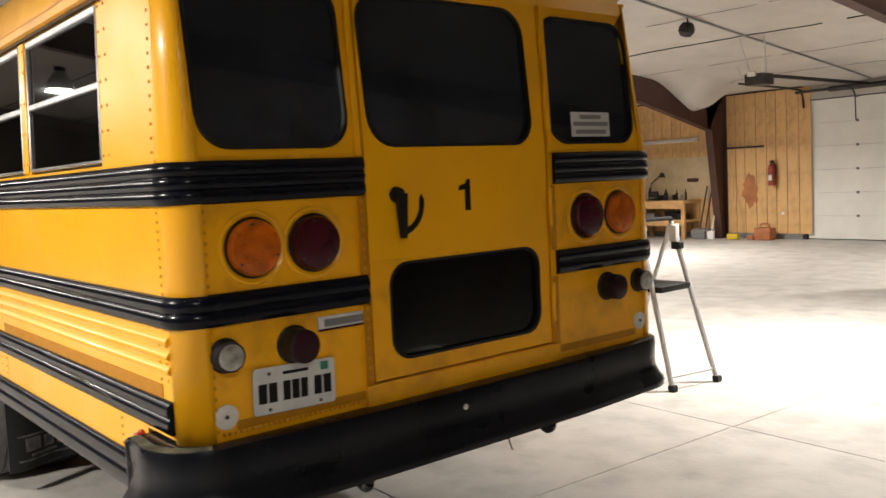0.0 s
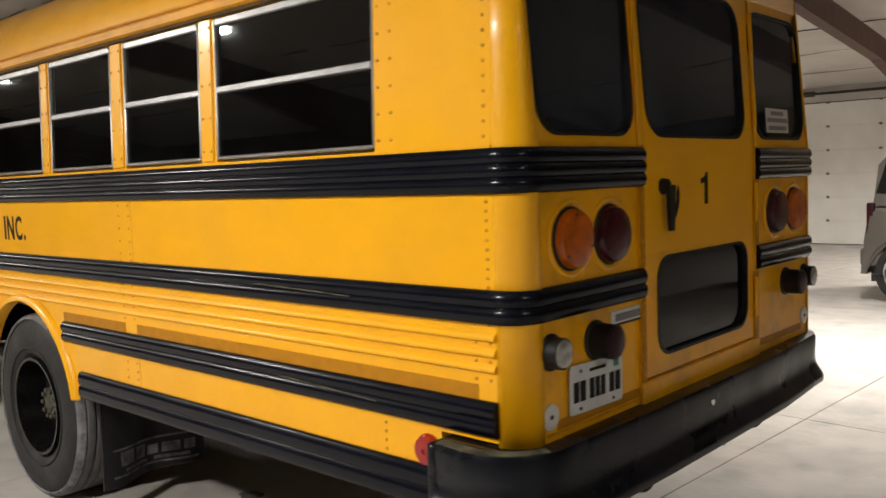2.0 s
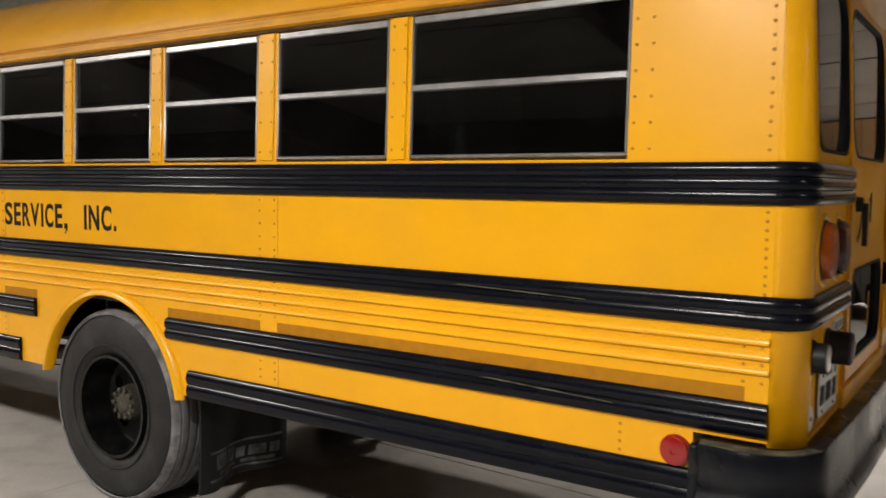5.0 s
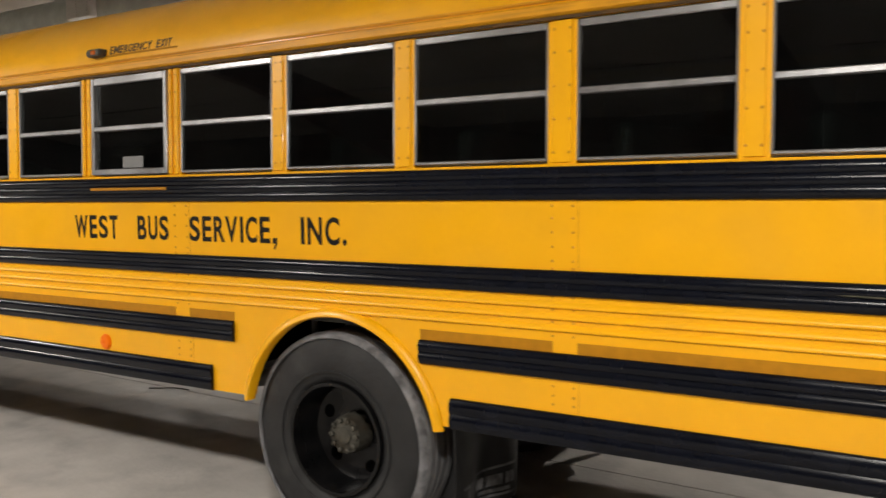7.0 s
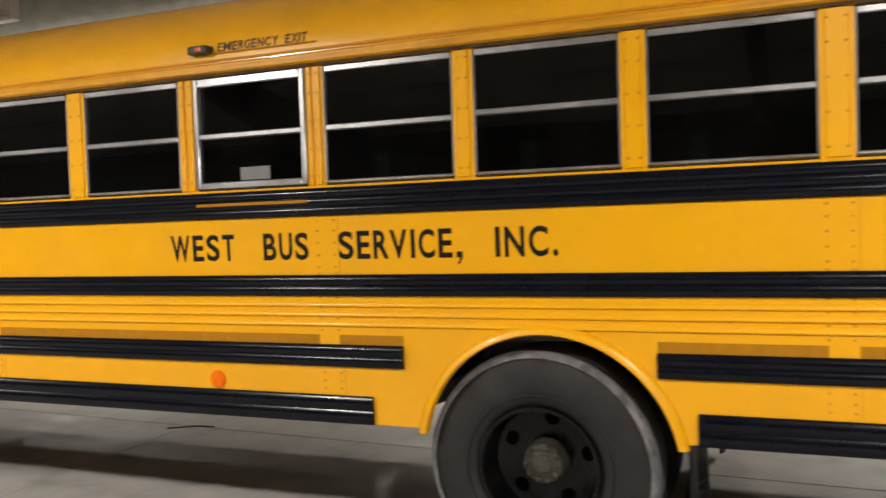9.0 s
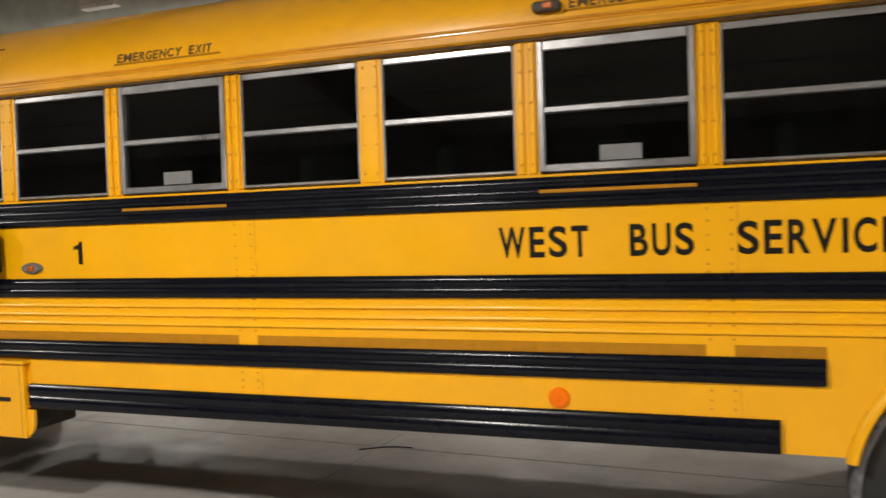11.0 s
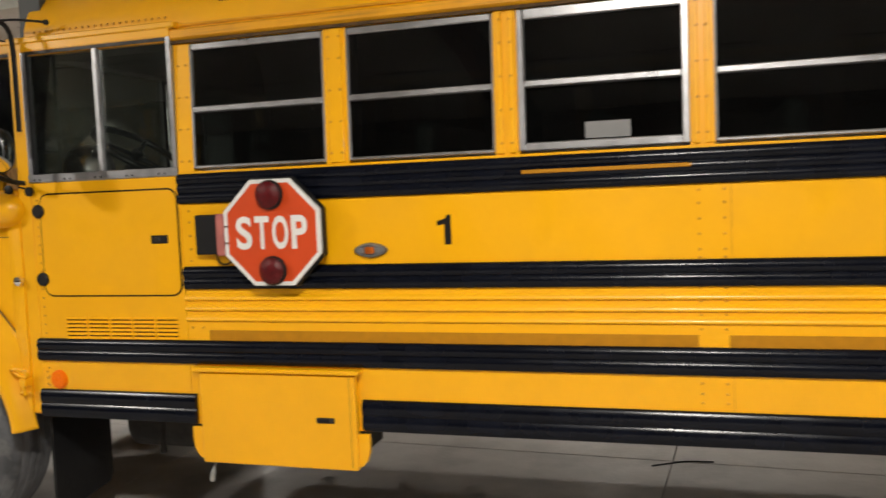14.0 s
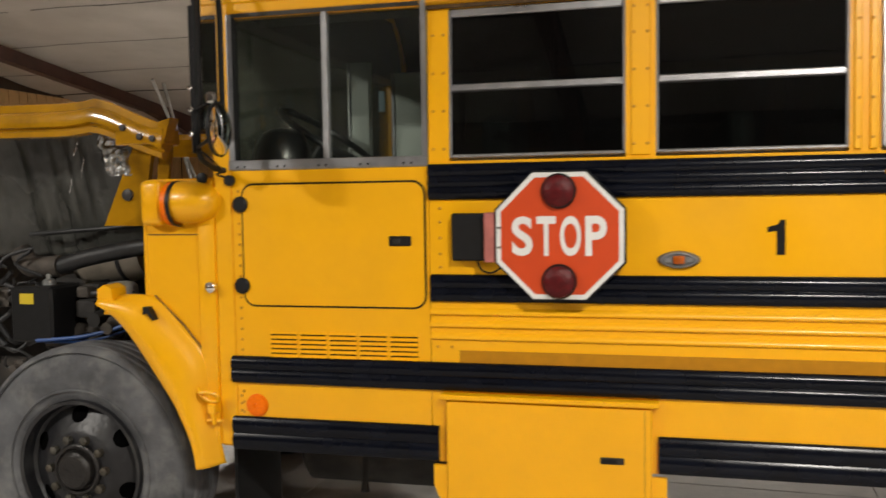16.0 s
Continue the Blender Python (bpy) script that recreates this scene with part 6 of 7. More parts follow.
    part("hood_latch", bm, YELLOW, bus, "yellow hood hold-down latch")


nose()


def mirrors():
    t = part("mirror_bracket", tubem(bend([(-9.672, -0.02, 1.80), (-9.676, -0.12, 1.815), (-9.678, -0.200, 1.87), (-9.676, -0.204, 2.10), (-9.676, -0.204, 2.40), (-9.674, -0.190, 2.500), (-9.670, -0.125, 2.538), (-9.666, -0.060, 2.510), (-9.664, -0.036, 2.42), (-9.664, -0.034, 2.20), (-9.664, -0.034, 2.04)], 4), 0.0115, 10), RUBBER, bus, "black mirror bracket with a flat and a round mirror")
    part("mirror_bar", tubem([(-9.690, -0.212, 2.40), (-9.690, -0.212, 1.86)], 0.007, 10), RUBBER, t)
    part("mirror_arm", tubem(bend([(-9.670, -0.115, 2.535), (-9.60, -0.08, 2.540), (-9.482, -0.025, 2.528)], 4), 0.006, 8), RUBBER, t)
    part("arm_foot", lathem([(0.013, 0), (0.013, 0.010), (0.008, 0.014), (0, 0.014)], (-9.482, -0.014, 2.528), "-y", 12), RUBBER, t)
    part("flat_mirror", boxm(-9.700, -9.668, -0.186, -0.056, 1.945, 2.455, bev=0.012, seg=2), RUBBER, t, "tall flat mirror in a black shell")
    part("mirror_face", boxm(-9.669, -9.665, -0.178, -0.064, 1.955, 2.445, bev=0.001), MIRROR, t)
    turn = Matrix.Rotation(radians(5), 4, "Z") @ Matrix.Rotation(radians(90), 4, "Y")
    part("round_mirror", lathem([(0, -0.016), (0.07, -0.014), (0.096, -0.004), (0.100, 0.008), (0.093, 0.012)], (-9.552, -0.285, 1.938), turn=turn, seg=32), RUBBER, t, "round convex mirror")
    part("mirror_glass", lathem([(0.093, 0.011), (0.082, 0.019), (0.06, 0.029), (0.03, 0.036), (0, 0.038)], (-9.552, -0.285, 1.938), turn=turn, seg=32), MIRROR, t)
    part("mirror_stay", tubem([(-9.68, -0.205, 2.02), (-9.60, -0.262, 2.035)], 0.007, 8), RUBBER, t)
    part("mirror_stay", tubem([(-9.68, -0.205, 1.88), (-9.60, -0.275, 1.90)], 0.007, 8), RUBBER, t)
    part("mirror_clamp", boxm(-9.600, -9.560, -0.285, -0.255, 2.035, 2.075, bev=0.008), CHROME, t)
    for z in (2.10, 2.02, 1.93):
        part("clamp_bolt", lathem([(0.010, 0), (0.010, 0.012), (0.005, 0.016), (0, 0.016)], (-9.688, -0.222, z), "-y", 8), CHROME, t)
    part("mirror_cable", tubem(bend([(-9.675, -0.19, 1.87), (-9.64, -0.10, 1.80), (-9.70, -0.03, 1.785), (-9.655, -0.01, 1.77)]), 0.004, 8), RUBBER, t)


mirrors()


def hood():
    """The nose hood, tipped forward on its hinge: its inside faces back and up."""
    t = part("tilted_hood", bmesh.new(), YELLOW, bus, "yellow hood tipped forward with grey insulation inside")
    # yellow rolled rear edge, seen from the flank: a channel from the near wing to the front
    line = [(-10.06, 0.20, 2.012), (-10.173, 0.20, 2.052), (-10.309, 0.20, 2.111), (-10.397, 0.20, 2.134), (-10.449, 0.20, 2.129), (-10.563, 0.20, 2.121), (-10.887, 0.21, 2.124), (-11.3, 0.24, 2.13), (-11.9, 0.4, 2.14)]
    L = bend(line, 4)
    bm = bmesh.new()
    prof = [(0.0, 0.0), (-0.006, -0.004), (-0.008, -0.036), (-0.030, -0.045), (-0.038, -0.054), (-0.034, -0.104), (-0.012, -0.110), (-0.012, -0.118), (-0.030, -0.124), (-0.032, -0.148), (0.0, -0.154), (0.04, -0.10), (0.05, -0.04)]
    rows = [[bm.verts.new(p + Vector((0, o, z))) for o, z in prof] for p in L]
    for p, q in zip(rows, rows[1:]):
        for k in range(len(prof)):
            bm.faces.new((p[k], p[(k + 1) % len(prof)], q[(k + 1) % len(prof)], q[k]))
    bm.faces.new(rows[0])
    bm.faces.new(rows[-1][::-1])
    far = bm.copy()
    for v in far.verts:
        v.co.y = BW - v.co.y
    bmesh.ops.reverse_faces(far, faces=far.faces)
    part("hood_edge", bm, HOODSHADED, t, "rolled yellow hood edge", smooth=50)
    part("hood_edge", far, HOODSHADED, t, "rolled yellow hood edge", smooth=50)
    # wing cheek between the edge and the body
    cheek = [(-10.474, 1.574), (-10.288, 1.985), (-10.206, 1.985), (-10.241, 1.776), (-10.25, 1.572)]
    part("hood_cheek", prism(bmesh.new(), cheek, "y", 0.34, 0.37), HOODSHADED, t, smooth=0)
    part("hood_flange", prism(bmesh.new(), [(-10.195, 1.69), (-10.165, 1.985), (-10.10, 1.985), (-10.145, 1.69)], "y", 0.325, 0.345), HOODSHADED, t, smooth=0)
    part("hinge_plate", boxm(-10.285, -10.05, 0.165, 0.30, 1.925, 1.995, bev=0.006), HOODSHADED, t, "dull hinge plate with bolts")
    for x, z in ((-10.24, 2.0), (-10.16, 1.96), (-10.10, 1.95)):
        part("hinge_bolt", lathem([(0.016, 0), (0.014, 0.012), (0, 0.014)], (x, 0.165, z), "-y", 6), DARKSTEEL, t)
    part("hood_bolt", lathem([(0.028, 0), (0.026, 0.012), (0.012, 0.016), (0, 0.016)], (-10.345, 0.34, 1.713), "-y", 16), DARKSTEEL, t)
    part("hood_horn", prism(bmesh.new(), [(-10.10, 1.93), (-10.075, 2.02), (-10.016, 2.036), (-10.055, 1.928)], "y", 0.17, 0.24), HOODSHADED, t, smooth=0)
    # insulation sheet with loose upright wrinkles
    bm = bmesh.new()
    rows = []
    for j in range(25):
        row = []
        for i in range(90):
            x = -10.34 - 1.7 * i / 89
            z = 1.42 + 0.62 * j / 24
            fold = noise.noise(Vector((x * 11 + z * 1.2, z * 1.1, 4))) + 0.5 * noise.noise(Vector((x * 26, z * 2.5, 7)))
            y = 0.46 + 0.030 * math.sin((x + 10.34) * 7) + 0.026 * fold + 0.16 * (1 - j / 24)
            row.append(bm.verts.new((x, y, z)))
        rows.append(row)
    for p, q in zip(rows, rows[1:]):
        for i in range(89):
            bm.faces.new((p[i], p[i + 1], q[i + 1], q[i]))
    ob = part("hood_insulation", bm, FOAM, t, "grey wrinkled foil hood insulation", smooth=60)
    m = ob.modifiers.new("thickness", "SOLIDIFY")
    m.thickness = 0.02
    # torn foil patches, and slivers for the sheen on the liner
    rng = random.Random(8)
    def foil(cx, cz, w, h, slant, y):
        bm = bmesh.new()
        rows = []
        n = max(2, int(w / 0.018))
        for j in range(11):
            pinch = (0.7 + 0.3 * rng.random()) if w > 0.04 else 1.3 * math.sin(math.pi * (j + 0.6) / 11.2)
            rows.append([bm.verts.new((cx + w * pinch * (i / n - 0.5) + slant * (j / 10 - 0.5), y + (0.022 if w > 0.04 else 0.005) * rng.random(), cz + h * (j / 10 - 0.5))) for i in range(n + 1)])
        for p, q in zip(rows, rows[1:]):
            for i in range(n):
                bm.faces.new((p[i], p[i + 1], q[i + 1], q[i]))
        part("foil_or_sheen", bm, FOIL, t, "torn shiny foil, the thin slivers painted sheen", smooth=0)
    foil(-10.405, 1.900, 0.15, 0.20, -0.05, 0.325)
    foil(-10.43, 1.95, 0.05, 0.06, 0.02, 0.345)
    # three thin slivers paint the bright streaks on the wrinkled liner
    for x0, x1, z0, z1, w in ((-10.664, -10.69, 1.97, 1.90, 0.010), (-10.632, -10.65, 1.90, 1.80, 0.006), (-10.70, -10.72, 1.80, 1.72, 0.006)):
        foil((x0 + x1) / 2, (z0 + z1) / 2, w, z0 - z1, x0 - x1, 0.425)
    part("hood_far_cheek", prism(bmesh.new(), cheek, "y", 1.95, 1.98), YELLOW, t, smooth=0)
    part("hood_skin", prism(bmesh.new(), [(-10.5, 1.45), (-12.2, 1.40), (-12.3, 2.15), (-10.6, 2.10)], "y", 0.72, 0.76), YELLOW, t, smooth=0)


hood()


def engine():
    e = part("engine_block", boxm(-11.1, -10.0, 0.75, 1.55, 0.75, 1.30, bev=0.04, seg=2), CHASSIS, bus, "dirty engine with hoses, reservoirs and wiring")
    part("valve_cover", boxm(-11.0, -10.1, 0.85, 1.25, 1.30, 1.42, bev=0.04, seg=3), CAST, e)
    part("air_cleaner", lathem([(0, 0), (0.10, 0.0), (0.112, 0.03), (0.112, 0.30), (0.09, 0.34), (0.05, 0.40), (0, 0.40)], (-10.46, 0.66, 1.415), turn=Matrix.Rotation(radians(-100), 4, "Y"), seg=28), BEIGE, e, "beige cylindrical air cleaner")
    part("cleaner_band", lathem([(0.115, 0), (0.119, 0.012), (0.115, 0.024)], (-10.55, 0.66, 1.398), turn=Matrix.Rotation(radians(-100), 4, "Y"), seg=28), HOSE, e)
    part("intake_hose", tubem(bend([(-9.98, 0.42, 1.50), (-10.26, 0.35, 1.48), (-10.442, 0.35, 1.452), (-10.593, 0.34, 1.422), (-10.72, 0.33, 1.385)]), [0.040] * 24 + [0.044], 16), HOSE, e, "thick black intake hose")
    part("hose_elbow", tubem(bend([(-10.70, 0.33, 1.39), (-10.80, 0.34, 1.385), (-10.90, 0.36, 1.39), (-10.955, 0.37, 1.46)]), 0.050, 16), CAST, e, "cast metal hose elbow")
    part("hose_clamp", lathem([(0.050, -0.010), (0.052, 0), (0.050, 0.010)], (-10.715, 0.33, 1.387), "x", 20), CAST, e)
    part("upper_hose", tubem(bend([(-10.0, 0.55, 1.56), (-10.3, 0.55, 1.58), (-10.6, 0.5, 1.555), (-11.0, 0.5, 1.53)]), 0.012, 10), HOSE, e)
    part("heater_hose", tubem(bend([(-9.98, 0.5, 1.54), (-10.12, 0.48, 1.53), (-10.22, 0.46, 1.48), (-10.12, 0.42, 1.42), (-10.0, 0.4, 1.43)]), 0.018, 10), HOSE, e)
    b = part("battery_case", boxm(-10.885, -10.665, 0.20, 0.42, 1.05, 1.305, bev=0.012), RUBBER, e, "black box with a yellow label")
    part("label_patch", boxm(-10.828, -10.756, 0.196, 0.201, 1.226, 1.274), YLABEL, e)
    part("box_post", lathem([(0.03, 0), (0.03, 0.02), (0.012, 0.03), (0.012, 0.05), (0, 0.05)], (-10.75, 0.3, 1.305), "z", 12), GALV, e)
    f = part("filler_neck", lathem([(0.045, 0), (0.05, 0.07), (0.07, 0.075), (0.07, 0.11), (0.055, 0.125), (0.03, 0.13), (0, 0.13)], (-10.33, 0.24, 1.20), "z", 20), GALV, e, "metal filler with cap")
    part("pump_body", lathem([(0.05, 0), (0.055, 0.11), (0.04, 0.14), (0.02, 0.17), (0, 0.17)], (-10.08, 0.34, 1.24), "z", 18), CAST, e)
    part("blue_cable", tubem(bend([(-10.75, 0.2, 1.06), (-10.5, 0.22, 1.085), (-10.28, 0.25, 1.15), (-10.1, 0.3, 1.26)]), 0.009, 8), BLUEWIRE, e)
    part("blue_cable", tubem(bend([(-10.72, 0.22, 1.05), (-10.45, 0.24, 1.07), (-10.2, 0.28, 1.17), (-10.05, 0.34, 1.29)]), 0.006, 8), BLUEWIRE, e)
    rng = random.Random(21)
    for i in range(34):
        p = Vector((rng.uniform(-11.2, -10.1), rng.uniform(0.22, 0.55), rng.uniform(0.95, 1.4)))
        pts = [p]
        for k in range(4):
            pts.append(pts[-1] + Vector((rng.uniform(-0.16, 0.16), rng.uniform(-0.05, 0.08), rng.uniform(-0.10, 0.10))))
        part("cable", tubem(bend(pts, 4), rng.choice((0.006, 0.009, 0.013)), 8), HOSE, e)
    for i in range(30):
        x, y, z = rng.uniform(-11.2, -10.1), rng.uniform(0.3, 0.6), rng.uniform(0.9, 1.25)
        s = rng.uniform(0.05, 0.12)
        if i % 2:
            part("engine_bracket", boxm(x, x + s, y, y + s, z, z + s * 0.8, bev=0.012, seg=2), rng.choice((CHASSIS, CAST, HOSE)), e)
        else:
            part("engine_fitting", lathem([(0, 0), (s * 0.5, 0), (s * 0.55, s * 0.3), (s * 0.35, s * 0.5), (s * 0.3, s), (0, s)], (x, y, z), "-y", 16), rng.choice((CHASSIS, CAST, HOSE)), e)
    part("steering_box", boxm(-10.85, -10.55, 0.35, 0.6, 0.98, 1.12, bev=0.04, seg=3), CAST, e)
    part("radiator", boxm(-11.75, -11.65, 0.35, 2.0, 0.75, 1.6, bev=0.02), CHASSIS, e)


engine()


# ---- things in the workshop ----
def step_ladder():
    t = thing("step_ladder", "aluminium folding step ladder with black treads standing open", "ladder", (-1.35, 4.7, 0))
    # the climbing side faces -y/-x; rails lean to the top
    top = Vector((-1.80, 4.95, 1.30))
    front = [Vector((-1.36, 4.47, 0)), Vector((-1.28, 4.95, 0))]
    rear = [Vector((-2.35, 4.62, 0)), Vector((-2.27, 5.10, 0))]
    tops = [Vector((-1.72, 4.58, 1.28)), Vector((-1.66, 4.92, 1.28))]
    for a, b in zip(front, tops):
        part("front_rail", tubem([a, b], 0.022, 8), LADDERM, t)
        part("foot", boxm(a.x - 0.03, a.x + 0.03, a.y - 0.03, a.y + 0.03, 0, 0.05, bev=0.008), RUBBER, t, "black rubber foot")
    for a, b in zip(rear, tops):
        part("rear_rail", tubem([a, b], 0.018, 8), LADDERM, t)
        part("foot", boxm(a.x - 0.03, a.x + 0.03, a.y - 0.03, a.y + 0.03, 0, 0.05, bev=0.008), RUBBER, t, "black rubber foot")
    a, b = [p + (q - p) * 0.08 for p, q in zip(front, tops)]
    part("spreader", tubem([a, b], 0.012, 8), LADDERM, t)
    a, b = [p + (q - p) * 0.62 for p, q in zip(front, tops)]
    c = (a + b) / 2
    part("tread", boxm(c.x - 0.34, c.x + 0.06, a.y, b.y, c.z - 0.05, c.z, bev=0.012, seg=2), RUBBER, t, "black plastic tread")
    part("top_handle", tubem([tops[0] + Vector((0, 0, 0.01)), tops[0] + Vector((0, 0, 0.03)), tops[1] + Vector((0, 0, 0.03)), tops[1] + Vector((0, 0, 0.01))], 0.016, 8), RUBBER, t, "dark handle bar")
    for a, b in zip(front, tops):
        c = b + (a - b) * 0.07
        part("rail_cover", boxm(c.x - 0.035, c.x + 0.035, c.y - 0.03, c.y + 0.03, c.z - 0.07, c.z + 0.07, bev=0.008), WHITE, t, "white plastic rail cover")
        c = b + (a - b) * 0.15
        part("rail_hinge", boxm(c.x - 0.045, c.x + 0.04, c.y - 0.034, c.y + 0.034, c.z - 0.03, c.z + 0.03, bev=0.008), RUBBER, t, "black hinge joint")


step_ladder()


CARGLASS = material("dark_tinted_car_glass", (0.008, 0.009, 0.010), 0.06)


def suv():
    """A large grey sport utility wagon, side on, front to +x."""
    t = thing("suv", "grey metallic sport utility wagon with dark glass and alloy wheels", "car", (0.6, 10.4, 0))
    y0, y1 = 9.45, 11.42
    xr = -1.76
    # lower body and upper house as lofted outlines
    def shell(pts, ya, yb, inset, name, mat, zbase):
        bm = bmesh.new()
        a = [bm.verts.new((x, ya + inset * max(0, (z - zbase)), z)) for x, z in pts]
        b = [bm.verts.new((x, yb - inset * max(0, (z - zbase)), z)) for x, z in pts]
        bm.faces.new(a)
        bm.faces.new(b[::-1])
        n = len(pts)
        for i in range(n):
            bm.faces.new((a[i], a[(i + 1) % n], b[(i + 1) % n], b[i]))
        bmesh.ops.bevel(bm, geom=[e for e in bm.edges if abs(e.verts[0].co.y - e.verts[1].co.y) < 0.4 and e.calc_length() > 0.08], offset=0.035, segments=2, affect="EDGES")
        return part(name, bm, mat, t, smooth=40)

    def arch(cx, r, n=10):
        return [(cx + r * math.cos(math.pi - math.pi * i / n), 0.36 + r * math.sin(math.pi - math.pi * i / n)) for i in range(n + 1)]
    wr, wf = -1.25, 1.70
    low = [(xr + 0.06, 1.17), (xr, 0.75), (xr + 0.03, 0.36)] + arch(wr, 0.46) + [(-0.80, 0.27), (1.23, 0.27)] + arch(wf, 0.46) + [(3.18, 0.36), (3.2, 0.6), (3.12, 1.02), (2.2, 1.14), (1.5, 1.17)]
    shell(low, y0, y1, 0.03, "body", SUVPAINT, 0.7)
    up = [(xr + 0.10, 1.165), (-1.62, 1.70), (-1.52, 1.82), (-1.36, 1.875), (-1.0, 1.905), (0.4, 1.92), (0.85, 1.82), (1.55, 1.165)]
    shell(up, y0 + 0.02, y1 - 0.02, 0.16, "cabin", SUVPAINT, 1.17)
    for nm, pts in (("rear_quarter_glass", [(-1.62, 1.355), (-1.520, 1.735), (-1.40, 1.800), (-1.030, 1.805), (-1.022, 1.680), (-1.235, 1.330)]), ("rear_door_glass", [(-0.925, 1.25), (-0.935, 1.78), (-0.89, 1.815), (0.0, 1.825), (0.0, 1.24)]), ("front_door_glass", [(0.10, 1.24), (0.10, 1.78), (0.55, 1.76), (1.2, 1.24)])):
        bm = bmesh.new()
        a = [bm.verts.new((x, y0 + 0.012 + 0.16 * (z - 1.17), z)) for x, z in pts]
        b = [bm.verts.new((x, y0 + 0.030 + 0.16 * (z - 1.17), z)) for x, z in pts]
        bm.faces.new(a)
        bm.faces.new(b[::-1])
        for i in range(len(pts)):
            j = (i + 1) % len(pts)
            bm.faces.new((a[i], a[j], b[j], b[i]))
        part(nm, bm, CARGLASS, t, "dark tinted glass", smooth=0)
    for x in (-1.0, 0.05, 1.25):
        part("door_gap", boxm(x - 0.004, x + 0.004, y0 - 0.002, y0 + 0.01, 0.48, 1.19), INK, t)
    for x in (-0.735, 0.28):
        part("door_handle", boxm(x - 0.16, x + 0.16, y0 - 0.035, y0 - 0.008, 1.045, 1.085, bev=0.012, seg=2), CHROME, t, "chrome door handle")
    # small bright bar on the rear quarter
    part("quarter_bar", boxm(-1.145, -1.005, y0 - 0.022, y0 + 0.0, 1.120, 1.165, bev=0.01, seg=2), ALLOY, t)
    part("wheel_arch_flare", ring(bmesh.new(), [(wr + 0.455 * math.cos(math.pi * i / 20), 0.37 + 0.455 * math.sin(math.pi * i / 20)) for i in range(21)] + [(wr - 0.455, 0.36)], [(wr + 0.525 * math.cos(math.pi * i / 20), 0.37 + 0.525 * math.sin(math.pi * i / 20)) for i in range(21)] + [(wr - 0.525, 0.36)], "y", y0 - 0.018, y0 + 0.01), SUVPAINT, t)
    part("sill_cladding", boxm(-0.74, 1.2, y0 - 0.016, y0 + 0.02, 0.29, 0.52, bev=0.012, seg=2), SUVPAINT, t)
    part("tail_lamp", boxm(xr + 0.035, xr + 0.13, y0 + 0.012, y0 + 0.16, 0.86, 1.24, bev=0.02, seg=2), MAROON, t, "dark red tail lamp")
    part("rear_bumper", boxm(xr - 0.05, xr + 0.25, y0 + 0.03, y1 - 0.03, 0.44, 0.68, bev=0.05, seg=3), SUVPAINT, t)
    for s in (y0 + 0.22, y1 - 0.22):
        part("roof_rail", tubem([(-1.08, s, 1.87), (-1.02, s, 1.93), (0.3, s, 1.95), (0.42, s, 1.90)], 0.026, 8), WHITE, t, "bright roof rail")
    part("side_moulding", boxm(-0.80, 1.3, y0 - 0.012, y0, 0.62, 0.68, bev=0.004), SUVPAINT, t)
    for cx in (wr, wf):
        for yy, s in ((y0 + 0.02, 1), (y1 - 0.02, -1)):
            ax = "-y" if s > 0 else "y"
            w = part("wheel", lathem([(0.24, -0.20), (0.36, -0.21), (0.385, -0.18), (0.385, -0.03), (0.365, -0.004), (0.30, 0.006), (0.275, -0.01)], (cx, yy, 0.385), ax, 40), TYRE, t, "tyre with silver alloy rim")
            part("rim_barrel", lathem([(0.275, -0.012), (0.27, -0.06), (0.25, -0.14), (0.0, -0.145)], (cx, yy, 0.385), ax, 32), DARKSTEEL, w)
            bm = bmesh.new()
            for i in range(5):
                a = 2 * math.pi * i / 5 + 0.3
                u, v = Vector((math.cos(a), 0, math.sin(a))), Vector((-math.sin(a), 0, math.cos(a)))
                c = Vector((cx, yy, 0.385))
                o = Vector((0, -s * 0.004, 0))
                q = Vector((0, s * 0.04, 0))
                pts = [c + u * 0.04 + v * 0.058 + o, c + u * 0.04 - v * 0.058 + o, c + u * 0.27 - v * 0.045 + o, c + u * 0.27 + v * 0.045 + o]
                a4 = [bm.verts.new(p) for p in pts]
                b4 = [bm.verts.new(p + q) for p in pts]
                bm.faces.new(a4)
                bm.faces.new(b4[::-1])
                for k in range(4):
                    bm.faces.new((a4[k], a4[(k + 1) % 4], b4[(k + 1) % 4], b4[k]))
            lathe(bm, [(0.28, -0.014), (0.278, 0.0), (0.262, 0.0), (0.258, -0.03)], (cx, yy, 0.385), ax, 32)
            lathe(bm, [(0.06, -0.02), (0.058, 0.006), (0, 0.008)], (cx, yy, 0.385), ax, 16)
            part("alloy_rim", bm, ALLOY, w, "silver five-spoke alloy rim")
    part("underbody", boxm(-1.7, 3.0, y0 + 0.15, y1 - 0.15, 0.25, 0.5), CHASSIS, t)


suv()


